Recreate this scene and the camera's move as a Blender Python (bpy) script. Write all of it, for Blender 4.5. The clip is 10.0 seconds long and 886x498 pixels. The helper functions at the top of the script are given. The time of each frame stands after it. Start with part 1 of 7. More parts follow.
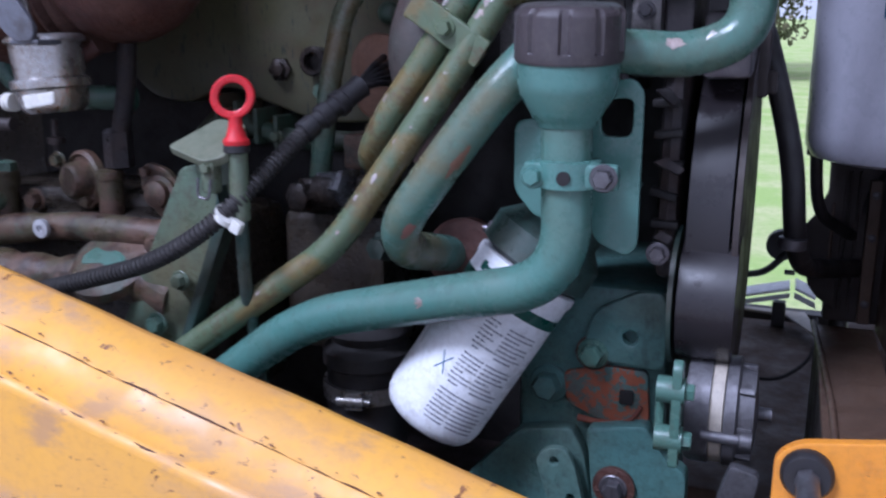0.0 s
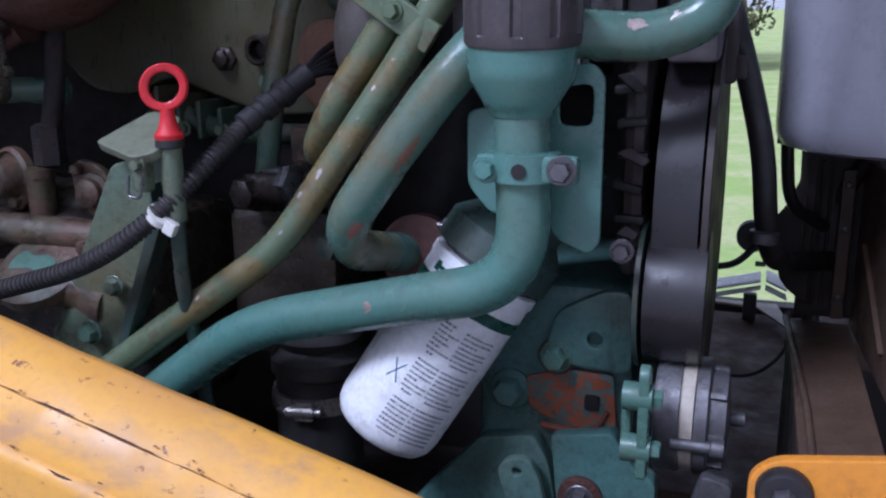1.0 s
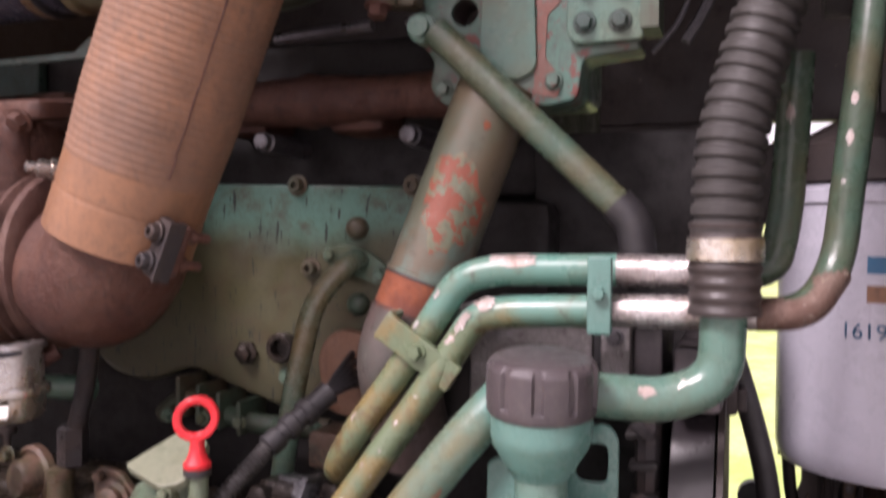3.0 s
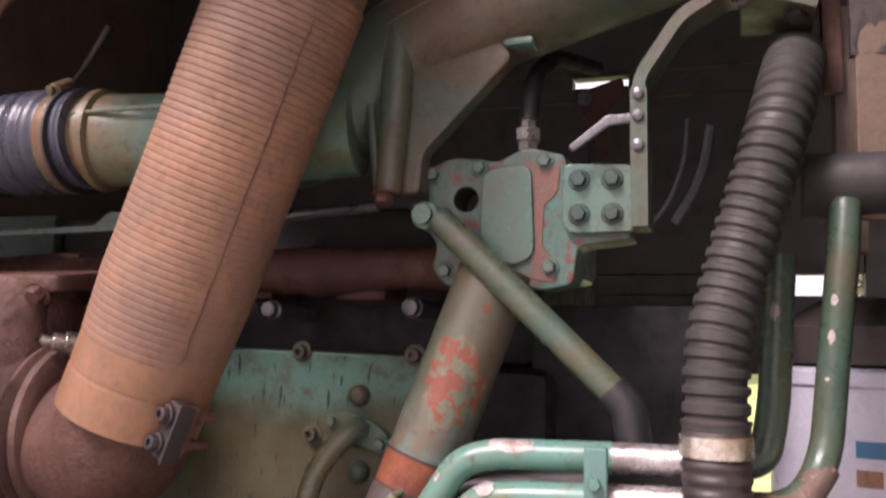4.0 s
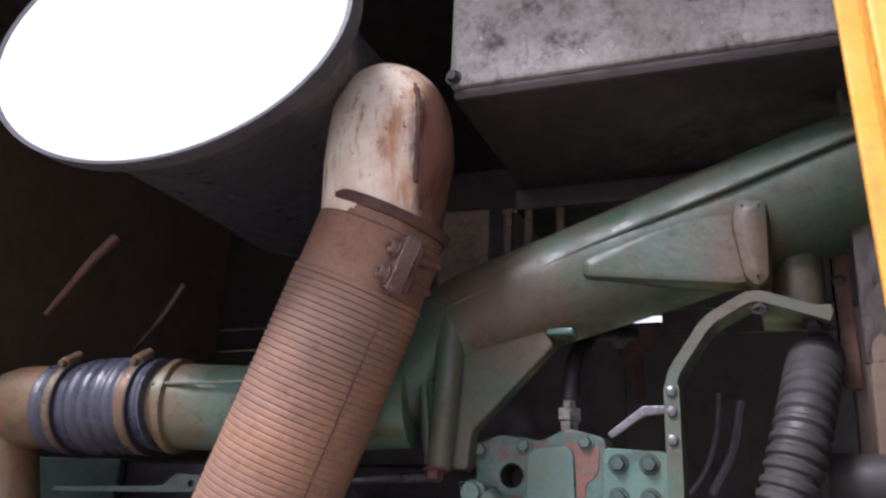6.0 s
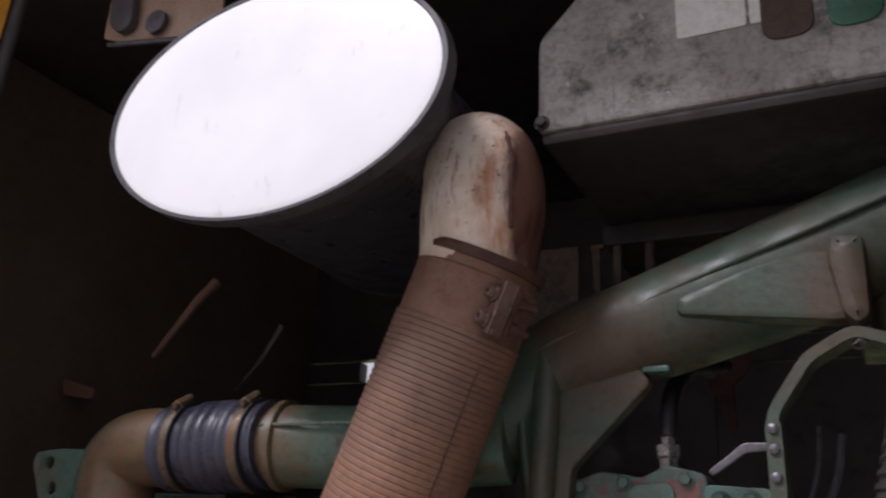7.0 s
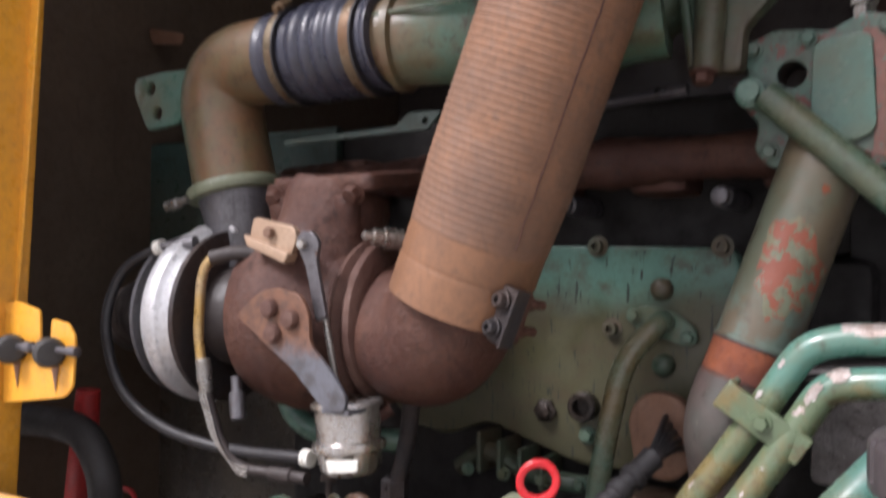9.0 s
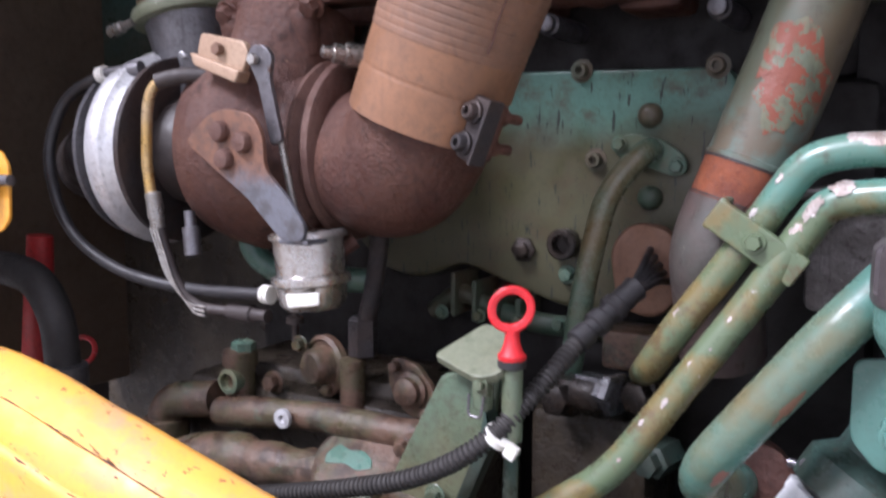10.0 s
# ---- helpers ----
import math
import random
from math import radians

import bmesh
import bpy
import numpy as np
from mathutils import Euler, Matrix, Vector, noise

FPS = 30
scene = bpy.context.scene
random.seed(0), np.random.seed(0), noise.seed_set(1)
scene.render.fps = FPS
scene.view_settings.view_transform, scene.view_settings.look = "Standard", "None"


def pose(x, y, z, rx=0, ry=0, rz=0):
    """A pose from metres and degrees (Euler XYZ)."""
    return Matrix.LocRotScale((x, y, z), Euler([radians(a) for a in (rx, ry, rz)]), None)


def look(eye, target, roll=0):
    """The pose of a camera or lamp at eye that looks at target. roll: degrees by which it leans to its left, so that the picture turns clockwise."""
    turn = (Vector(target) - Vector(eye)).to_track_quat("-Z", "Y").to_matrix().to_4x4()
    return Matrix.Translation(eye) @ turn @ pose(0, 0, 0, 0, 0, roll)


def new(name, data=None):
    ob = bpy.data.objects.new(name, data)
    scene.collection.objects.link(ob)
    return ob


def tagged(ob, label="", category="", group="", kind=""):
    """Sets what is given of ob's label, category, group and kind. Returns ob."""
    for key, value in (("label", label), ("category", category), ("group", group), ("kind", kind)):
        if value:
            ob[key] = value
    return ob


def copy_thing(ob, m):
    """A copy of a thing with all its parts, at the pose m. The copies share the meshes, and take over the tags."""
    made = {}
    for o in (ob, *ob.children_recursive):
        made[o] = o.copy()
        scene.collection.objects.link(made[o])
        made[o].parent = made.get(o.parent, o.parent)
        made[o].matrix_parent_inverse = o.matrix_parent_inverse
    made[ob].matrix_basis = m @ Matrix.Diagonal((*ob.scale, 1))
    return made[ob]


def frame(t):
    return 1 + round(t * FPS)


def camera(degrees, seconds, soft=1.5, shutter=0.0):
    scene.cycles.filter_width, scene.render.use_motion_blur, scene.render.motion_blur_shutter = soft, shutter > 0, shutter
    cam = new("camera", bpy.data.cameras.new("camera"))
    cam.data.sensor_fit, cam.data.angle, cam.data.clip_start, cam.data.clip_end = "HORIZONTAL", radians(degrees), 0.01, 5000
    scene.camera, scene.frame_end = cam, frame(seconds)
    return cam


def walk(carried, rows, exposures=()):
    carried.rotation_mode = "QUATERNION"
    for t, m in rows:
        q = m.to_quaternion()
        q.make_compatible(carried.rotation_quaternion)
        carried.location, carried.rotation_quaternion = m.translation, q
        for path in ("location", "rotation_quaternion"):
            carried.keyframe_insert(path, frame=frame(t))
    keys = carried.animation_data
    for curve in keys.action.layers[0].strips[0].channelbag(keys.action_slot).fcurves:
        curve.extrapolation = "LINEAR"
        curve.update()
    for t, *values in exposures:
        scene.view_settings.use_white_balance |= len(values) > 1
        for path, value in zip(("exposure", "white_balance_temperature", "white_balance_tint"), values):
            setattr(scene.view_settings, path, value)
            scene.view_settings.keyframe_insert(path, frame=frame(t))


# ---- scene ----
cam = camera(54.0, 10.0, soft=2.2, shutter=0.5)
METRES, EYE, TILT, LEAN, TURN = 0.8, 1.5, -13.0, 0.0, 21.8
ROWS = [
    (0.0, 0.0, 0.0, 0.0, 0.0, 0.0, -0.0),
    (0.5, 0.0145, 0.0477, 0.0017, -1.49, -1.01, 0.5),
    (1.0, 0.0235, 0.0642, 0.0063, -1.75, -0.47, 0.82),
    (1.5, 0.0205, 0.0735, 0.0148, -2.13, 0.27, 0.64),
    (2.0, 0.0091, 0.073, 0.0334, -2.2, 1.87, 0.3),
    (2.5, 0.0025, 0.0407, 0.0942, -2.52, 6.24, -0.06),
    (3.0, -0.01, -0.001, 0.1611, -2.54, 11.64, -0.02),
    (4.5, -0.0241, -0.0923, 0.2499, -3.11, 22.21, -0.87),
    (5.0, -0.0302, -0.1284, 0.2758, -3.07, 25.82, -1.13),
    (5.5, -0.0338, -0.1722, 0.2947, -2.5, 29.02, -1.77),
    (7.0, -0.0786, -0.2556, 0.3089, 3.64, 32.2, -3.3),
    (7.5, -0.1233, -0.2485, 0.2924, 7.11, 29.67, -3.94),
    (8.0, -0.1489, -0.2107, 0.2691, 8.19, 25.81, -3.75),
    (8.5, -0.1704, -0.1346, 0.2291, 8.32, 20.19, -3.03),
    (9.0, -0.1813, -0.0382, 0.1858, 9.17, 13.87, -2.39),
    (9.5, -0.1778, 0.0246, 0.1581, 9.26, 9.3, -2.03),
    (10.0, -0.1719, 0.0693, 0.1331, 8.47, 6.2, -2.02),
]
# exposure of the phone camera along the walk
STOPS = [(0.0, 0.15, 4850), (0.5, -0.1, 4750), (1.0, -0.1, 4900), (2.0, 0.1, 5400), (2.5, 0.86, 6250), (3.0, 0.95, 6400), (4.5, 0.98, 6550), (5.5, 1.22, 5600), (7.0, -0.3, 5900), (7.5, -0.28, 5900), (8.0, -0.5, 5300), (8.6, 0.62, 6050), (9.0, 0.7, 6050), (10.0, 0.88, 5600)]
EXPO = [(t, s, k, 31 if 2.4 < t < 5 else 6 if 7.4 < t < 8.1 else 22 if t < 7.4 else 20 if t > 9.5 else 16) for t, s, k in STOPS]
walk(cam, [(t, pose(0, 0, EYE, TILT, LEAN, TURN) @ pose(METRES * x, METRES * y, METRES * z, 90 + pitch, roll, yaw)) for t, x, y, z, yaw, pitch, roll in ROWS], EXPO)

# ---- sky and sun: soft light under thin cloud, low from the open side of the bay ----
world = bpy.data.worlds.new("world")
scene.world = world
world.use_nodes = True
wn = world.node_tree
sky = wn.nodes.new("ShaderNodeTexSky")
sky.sky_type, sky.sun_disc = "NISHITA", False
sky.sun_elevation, sky.sun_rotation = radians(49), radians(208)
sky.air_density, sky.dust_density, sky.ozone_density = 0.7, 8.0, 0.5
background = wn.nodes["Background"]
cloud = wn.nodes.new("ShaderNodeMix")
cloud.data_type = "RGBA"
cloud.inputs[0].default_value = 0.78
cloud.inputs[7].default_value = (8.5, 8.2, 8.1, 1.0)
wn.links.new(sky.outputs[0], cloud.inputs[6])
wn.links.new(cloud.outputs[2], background.inputs[0])
background.inputs[1].default_value = 0.10
sun = new("sun", bpy.data.lights.new("sun", "SUN"))
sun.data.energy, sun.data.angle, sun.data.color = 2.9, radians(16), (1.0, 0.96, 0.92)
sun.matrix_world = look((-2.1, -4.0, 5.2), (0, 0, 0))


# ---- materials ----
class Nodes:
    """A short way to write node trees."""

    def __init__(self, name):
        self.m = bpy.data.materials.new(name)
        self.m.use_nodes = True
        self.t = self.m.node_tree
        self.b = self.t.nodes["Principled BSDF"]
        self.pos = self.t.nodes.new("ShaderNodeNewGeometry").outputs["Position"]

    def link(self, a, b):
        self.t.links.new(a, b)

    def noise(self, scale, detail=4.0, rough=0.6, stretch=None):
        n = self.t.nodes.new("ShaderNodeTexNoise")
        n.inputs["Scale"].default_value, n.inputs["Detail"].default_value, n.inputs["Roughness"].default_value = scale, detail, rough
        if stretch:
            v = self.t.nodes.new("ShaderNodeVectorMath")
            v.operation = "MULTIPLY"
            v.inputs[1].default_value = stretch
            self.link(self.pos, v.inputs[0])
            self.link(v.outputs[0], n.inputs["Vector"])
        else:
            self.link(self.pos, n.inputs["Vector"])
        return n.outputs["Fac"]

    def ramp(self, fac, lo, hi, a=0.0, b=1.0):
        n = self.t.nodes.new("ShaderNodeMapRange")
        n.interpolation_type = "SMOOTHSTEP"
        for i, v in zip(("From Min", "From Max", "To Min", "To Max"), (lo, hi, a, b)):
            n.inputs[i].default_value = v
        self.link(fac, n.inputs["Value"])
        return n.outputs["Result"]

    def times(self, a, b):
        n = self.t.nodes.new("ShaderNodeMath")
        n.operation = "MULTIPLY"
        self.link(a, n.inputs[0])
        if isinstance(b, float):
            n.inputs[1].default_value = b
        else:
            self.link(b, n.inputs[1])
        return n.outputs[0]

    def mix(self, fac, a, b):
        n = self.t.nodes.new("ShaderNodeMix")
        n.data_type = "RGBA"
        for v, s in ((fac, n.inputs[0]), (a, n.inputs[6]), (b, n.inputs[7])):
            if isinstance(v, tuple):
                s.default_value = (*v, 1.0)
            elif isinstance(v, float):
                s.default_value = v
            else:
                self.link(v, s)
        return n.outputs[2]

    def bump(self, height, strength, distance=0.002):
        n = self.t.nodes.new("ShaderNodeBump")
        n.inputs["Strength"].default_value, n.inputs["Distance"].default_value = strength, distance
        self.link(height, n.inputs["Height"])
        self.link(n.outputs[0], self.b.inputs["Normal"])

    def done(self, colour, rough, metal=0.0):
        for v, s in ((colour, "Base Color"), (rough, "Roughness"), (metal, "Metallic")):
            s = self.b.inputs[s]
            if isinstance(v, tuple):
                s.default_value = (*v, 1.0)
            elif isinstance(v, float):
                s.default_value = v
            else:
                self.link(v, s)
        return self.m


def worn(name, base, second, dirt, chip, second_amount=0.5, dirt_amount=0.5, chip_amount=0.3, rough=0.45, metal=0.0, scale=1.0, bump=0.25, streak=None, chip_scale=55, lump=0.5, speck=1.0):
    """Paint or metal with patchy second tone, grime, drips and small chips."""
    n = Nodes(name)
    big, mid, fine = n.noise(9 * scale, 6, 0.55, streak), n.noise(28 * scale, 7, 0.72), n.noise(160 * scale, 5, 0.7)
    c = n.mix(n.ramp(big, 0.56 - 0.35 * second_amount, 0.86 - 0.35 * second_amount), base, second)
    c = n.mix(n.ramp(n.noise(24 * scale, 8, 0.6), 0.45, 0.70, 0.0, 0.45 * second_amount + 0.1), c, second)
    grime = n.ramp(mid, 0.75 - 0.4 * dirt_amount, 0.93 - 0.35 * dirt_amount)
    c = n.mix(n.times(grime, 0.85), c, dirt)
    c = n.mix(n.ramp(n.noise(75 * scale, 6, 0.75), 0.52, 0.68, 0.0, 0.5 * speck), c, dirt)
    c = n.mix(n.ramp(n.noise(50 * scale, 5, 0.7, (1.0, 1.0, 0.16)), 0.58, 0.70, 0.0, 0.45 * speck), c, dirt)
    c = n.mix(n.ramp(fine, 0.38, 0.72, 0.0, 0.38 * speck), c, dirt)
    spot = n.ramp(n.noise(chip_scale * scale, 8, 0.72), 0.715 - 0.2 * chip_amount, 0.73 - 0.2 * chip_amount)
    c = n.mix(spot, c, chip)
    add = n.t.nodes.new("ShaderNodeMath")
    add.operation = "ADD"
    n.link(n.times(mid, 4.0 * lump), add.inputs[0])
    n.link(fine, add.inputs[1])
    n.bump(add.outputs[0], bump)
    return n.done(c, n.ramp(mid, 0.3, 0.72, max(0.12, rough - 0.2), min(1.0, rough + 0.22)), metal)


DARK = (0.018, 0.016, 0.012)

green = worn("green_paint", (0.082, 0.165, 0.130), (0.13, 0.122, 0.07), (0.06, 0.048, 0.032), (0.36, 0.38, 0.35), 0.34, 0.38, 0.22, 0.28, speck=0.5, bump=0.12)
green_clean = worn("clean_green_paint", (0.088, 0.198, 0.168), (0.095, 0.172, 0.145), (0.05, 0.058, 0.05), (0.08, 0.05, 0.04), 0.45, 0.30, 0.12, 0.26, speck=0.3, bump=0.08)
green_olive = worn("oily_green_paint", (0.092, 0.172, 0.128), (0.150, 0.118, 0.06), (0.075, 0.048, 0.028), (0.40, 0.43, 0.40), 0.50, 0.38, 0.14, 0.26, speck=0.45, bump=0.12)
stay_paint = worn("faded_stay_paint", (0.105, 0.155, 0.105), (0.135, 0.13, 0.075), (0.06, 0.045, 0.03), (0.15, 0.19, 0.14), 0.5, 0.42, 0.14, 0.36)
# Near-black tone that stands in for deep shade behind and inside parts.
shade_black = worn("shade_black_coat", (0.012, 0.010, 0.010), (0.016, 0.013, 0.012), (0.008, 0.007, 0.007), (0.03, 0.025, 0.02), 0.5, 0.4, 0.1, 0.7)
wet_iron = worn("oil_wet_iron", (0.028, 0.024, 0.022), (0.045, 0.032, 0.024), (0.012, 0.010, 0.009), (0.09, 0.08, 0.07), 0.5, 0.4, 0.15, 0.16, 0.4, 2.0, 0.4)
hose_brown = worn("browned_bypass_paint", (0.050, 0.098, 0.070), (0.095, 0.085, 0.045), (0.035, 0.027, 0.02), (0.12, 0.13, 0.09), 0.45, 0.4, 0.15, 0.32, speck=0.6)
bright_can = worn("stained_bright_zinc", (0.48, 0.47, 0.46), (0.36, 0.30, 0.22), (0.20, 0.12, 0.06), (0.28, 0.17, 0.08), 0.45, 0.34, 0.05, 0.22, 0.85, 1.6, 0.06, (1.0, 1.0, 0.4), 55, 0.05)
green_dark = worn("dark_green_paint", (0.035, 0.075, 0.065), (0.05, 0.055, 0.04), DARK, (0.09, 0.03, 0.02), 0.5, 0.5, 0.2, 0.42)
green_cast = worn("dusty_green_casting", (0.050, 0.090, 0.060), (0.092, 0.064, 0.038), (0.042, 0.026, 0.017), (0.10, 0.14, 0.11), 0.52, 0.50, 0.16, 0.48, scale=0.8)
green_rusty = worn("rusting_green_paint", (0.075, 0.17, 0.135), (0.10, 0.105, 0.08), (0.05, 0.04, 0.03), (0.15, 0.05, 0.04), 0.5, 0.35, 0.75, 0.5)
n = Nodes("oily_grime")
c = n.mix(n.ramp(n.noise(26, 6, 0.65), 0.42, 0.60), (0.122, 0.072, 0.048), (0.080, 0.066, 0.034))
c = n.mix(n.ramp(n.noise(19, 6, 0.68, (1.0, 1.0, 1.6)), 0.56, 0.63, 0.0, 0.6), c, (0.070, 0.105, 0.072))
c = n.mix(n.ramp(n.noise(33, 7, 0.72), 0.46, 0.62, 0.0, 0.9), c, (0.036, 0.021, 0.014))
c = n.mix(n.ramp(n.noise(85, 6, 0.72), 0.55, 0.68, 0.0, 0.6), c, (0.22, 0.15, 0.115))
c = n.mix(n.ramp(n.noise(200, 5, 0.7), 0.42, 0.75, 0.0, 0.5), c, (0.035, 0.024, 0.018))
n.bump(n.noise(55, 7, 0.7), 0.7, 0.004)
sludge = n.done(c, n.ramp(n.noise(45, 5, 0.6), 0.3, 0.7, 0.24, 0.6))
# One dark tone for sooty steel and for parts coloured as shaded.
soot_shade = worn("sooty_shaded_steel", (0.034, 0.026, 0.025), (0.048, 0.035, 0.030), (0.020, 0.015, 0.014), (0.10, 0.08, 0.065), 0.5, 0.5, 0.2, 0.6)
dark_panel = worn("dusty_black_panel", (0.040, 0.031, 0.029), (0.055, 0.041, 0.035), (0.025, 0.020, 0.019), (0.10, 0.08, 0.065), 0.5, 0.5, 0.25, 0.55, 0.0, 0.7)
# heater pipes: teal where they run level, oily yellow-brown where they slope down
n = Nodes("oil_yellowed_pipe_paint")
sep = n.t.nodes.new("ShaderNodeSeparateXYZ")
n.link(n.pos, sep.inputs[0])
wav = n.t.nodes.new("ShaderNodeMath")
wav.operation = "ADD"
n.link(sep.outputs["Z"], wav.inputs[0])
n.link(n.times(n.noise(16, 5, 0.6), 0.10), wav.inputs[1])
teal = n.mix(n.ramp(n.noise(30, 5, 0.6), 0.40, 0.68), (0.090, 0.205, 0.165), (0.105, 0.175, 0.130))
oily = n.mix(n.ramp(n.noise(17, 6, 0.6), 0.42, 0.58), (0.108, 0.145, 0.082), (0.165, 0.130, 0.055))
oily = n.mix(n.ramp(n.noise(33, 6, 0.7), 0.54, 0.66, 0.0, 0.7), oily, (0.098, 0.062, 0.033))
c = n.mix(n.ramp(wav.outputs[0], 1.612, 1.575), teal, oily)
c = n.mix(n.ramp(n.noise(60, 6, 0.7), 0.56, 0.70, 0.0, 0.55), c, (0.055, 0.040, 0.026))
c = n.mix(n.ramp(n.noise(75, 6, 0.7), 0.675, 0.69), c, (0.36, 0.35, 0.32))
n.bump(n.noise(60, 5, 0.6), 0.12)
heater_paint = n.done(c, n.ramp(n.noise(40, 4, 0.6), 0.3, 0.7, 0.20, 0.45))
# riser: dull teal next to the rust band, weathered olive above
n = Nodes("weathered_riser_paint")
sep = n.t.nodes.new("ShaderNodeSeparateXYZ")
n.link(n.pos, sep.inputs[0])
wav = n.t.nodes.new("ShaderNodeMath")
wav.operation = "ADD"
n.link(sep.outputs["Z"], wav.inputs[0])
n.link(n.times(n.noise(20, 5, 0.65), 0.08), wav.inputs[1])
c = n.mix(n.ramp(n.noise(14, 5, 0.6), 0.4, 0.65), (0.098, 0.076, 0.046), (0.080, 0.090, 0.062))
c = n.mix(n.ramp(wav.outputs[0], 1.685, 1.640), c, n.mix(n.ramp(n.noise(35, 5, 0.65), 0.40, 0.62), (0.100, 0.135, 0.110), (0.108, 0.088, 0.060)))
c = n.mix(n.ramp(n.noise(50, 6, 0.7), 0.54, 0.70, 0.0, 0.6), c, (0.055, 0.042, 0.028))
n.bump(n.noise(60, 5, 0.6), 0.2)
riser_paint = n.done(c, n.ramp(n.noise(40, 4, 0.6), 0.3, 0.7, 0.3, 0.55))
fat_paint = worn("stained_pump_pipe_paint", (0.074, 0.175, 0.145), (0.150, 0.120, 0.055), (0.080, 0.055, 0.030), (0.13, 0.06, 0.035), 0.40, 0.38, 0.12, 0.28, speck=0.45, bump=0.12)
neck_paint = worn("dirt_streaked_green_paint", (0.080, 0.198, 0.168), (0.095, 0.165, 0.130), (0.045, 0.050, 0.040), (0.10, 0.06, 0.045), 0.40, 0.42, 0.16, 0.26, 0.0, 0.8, 0.1, speck=0.4)
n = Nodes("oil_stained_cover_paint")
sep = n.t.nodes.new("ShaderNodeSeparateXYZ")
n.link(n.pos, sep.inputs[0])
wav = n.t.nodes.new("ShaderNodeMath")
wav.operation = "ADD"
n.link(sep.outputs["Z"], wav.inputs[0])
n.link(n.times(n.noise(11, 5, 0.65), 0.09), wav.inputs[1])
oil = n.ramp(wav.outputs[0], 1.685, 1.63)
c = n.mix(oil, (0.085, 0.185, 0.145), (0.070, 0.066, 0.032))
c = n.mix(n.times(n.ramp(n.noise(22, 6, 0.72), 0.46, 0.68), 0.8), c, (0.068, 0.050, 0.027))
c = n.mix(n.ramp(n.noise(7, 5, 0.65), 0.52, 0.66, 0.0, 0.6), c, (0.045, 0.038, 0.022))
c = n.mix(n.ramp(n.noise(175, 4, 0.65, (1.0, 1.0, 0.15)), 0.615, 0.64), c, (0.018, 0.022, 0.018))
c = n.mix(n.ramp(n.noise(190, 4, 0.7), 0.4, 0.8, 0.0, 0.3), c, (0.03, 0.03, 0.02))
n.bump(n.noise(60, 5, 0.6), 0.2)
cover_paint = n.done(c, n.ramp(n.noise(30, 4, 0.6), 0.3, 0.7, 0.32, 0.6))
# Oily black, darkened to give the crevices behind the fittings their shade.
oil_shade_black = worn("oily_shade_black_casting", (0.035, 0.027, 0.020), (0.05, 0.038, 0.024), (0.014, 0.011, 0.009), (0.08, 0.065, 0.045), 0.5, 0.5, 0.2, 0.35, 0.0, 1.5, 0.5, None, 55, 0.9)
rust = worn("brown_rust", (0.068, 0.025, 0.017), (0.118, 0.052, 0.034), (0.024, 0.011, 0.008), (0.17, 0.09, 0.06), 0.5, 0.54, 0.36, 0.58, 0.1, 1.2, 0.6, None, 100, 1.2)
clamp_rust = worn("rust_crusted_clamp", (0.13, 0.07, 0.052), (0.20, 0.14, 0.11), (0.05, 0.03, 0.025), (0.42, 0.36, 0.30), 0.5, 0.45, 0.55, 0.42, 0.35, 2.5, 0.6)
band_rust = worn("crusted_band_rust", (0.105, 0.050, 0.038), (0.14, 0.075, 0.055), (0.045, 0.02, 0.016), (0.20, 0.12, 0.09), 0.5, 0.45, 0.3, 0.6, 0.1, 2.0, 0.5, None, 90, 0.9)
arm_rust = worn("brown_scaled_steel", (0.19, 0.10, 0.062), (0.22, 0.12, 0.075), (0.11, 0.055, 0.036), (0.30, 0.22, 0.17), 0.5, 0.4, 0.2, 0.6, 0.2, 1.6, 0.3)
orange_rust = worn("orange_rust", (0.24, 0.066, 0.022), (0.13, 0.036, 0.022), (0.07, 0.026, 0.018), (0.36, 0.15, 0.05), 0.6, 0.5, 0.35, 0.75, 0.0, 2.2, 0.5)
rust_light = worn("tan_rusted_steel", (0.262, 0.130, 0.070), (0.168, 0.094, 0.062), (0.105, 0.068, 0.050), (0.38, 0.23, 0.13), 0.58, 0.52, 0.12, 0.72, 0.0, 0.8, 0.2, None, 55, 0.15)
lever_tan = worn("pale_tan_steel", (0.42, 0.30, 0.21), (0.36, 0.24, 0.16), (0.20, 0.12, 0.08), (0.5, 0.4, 0.3), 0.4, 0.3, 0.1, 0.5, 0.2, 1.5)
muffler_black = worn("heat_greyed_black_paint", (0.055, 0.053, 0.058), (0.07, 0.066, 0.068), (0.035, 0.032, 0.033), (0.17, 0.14, 0.12), 0.5, 0.4, 0.2, 0.42, 0.0, 0.8)
n = Nodes("oil_browned_green_paint")
sep = n.t.nodes.new("ShaderNodeSeparateXYZ")
n.link(n.pos, sep.inputs[0])
wav = n.t.nodes.new("ShaderNodeMath")
wav.operation = "ADD"
n.link(sep.outputs["X"], wav.inputs[0])
n.link(n.times(n.noise(13, 6, 0.62), 0.16), wav.inputs[1])
fresh = n.mix(n.ramp(n.noise(25, 5, 0.65), 0.40, 0.66), (0.088, 0.165, 0.118), (0.105, 0.120, 0.070))
brown = n.mix(n.ramp(n.noise(22, 6, 0.65), 0.40, 0.64), (0.125, 0.092, 0.046), (0.150, 0.080, 0.040))
c = n.mix(n.ramp(wav.outputs[0], -0.925, -0.885), fresh, brown)
c = n.mix(n.ramp(wav.outputs[0], -0.62, -0.52), c, fresh)
c = n.mix(n.ramp(n.noise(48, 6, 0.72), 0.52, 0.68, 0.0, 0.7), c, (0.060, 0.036, 0.022))
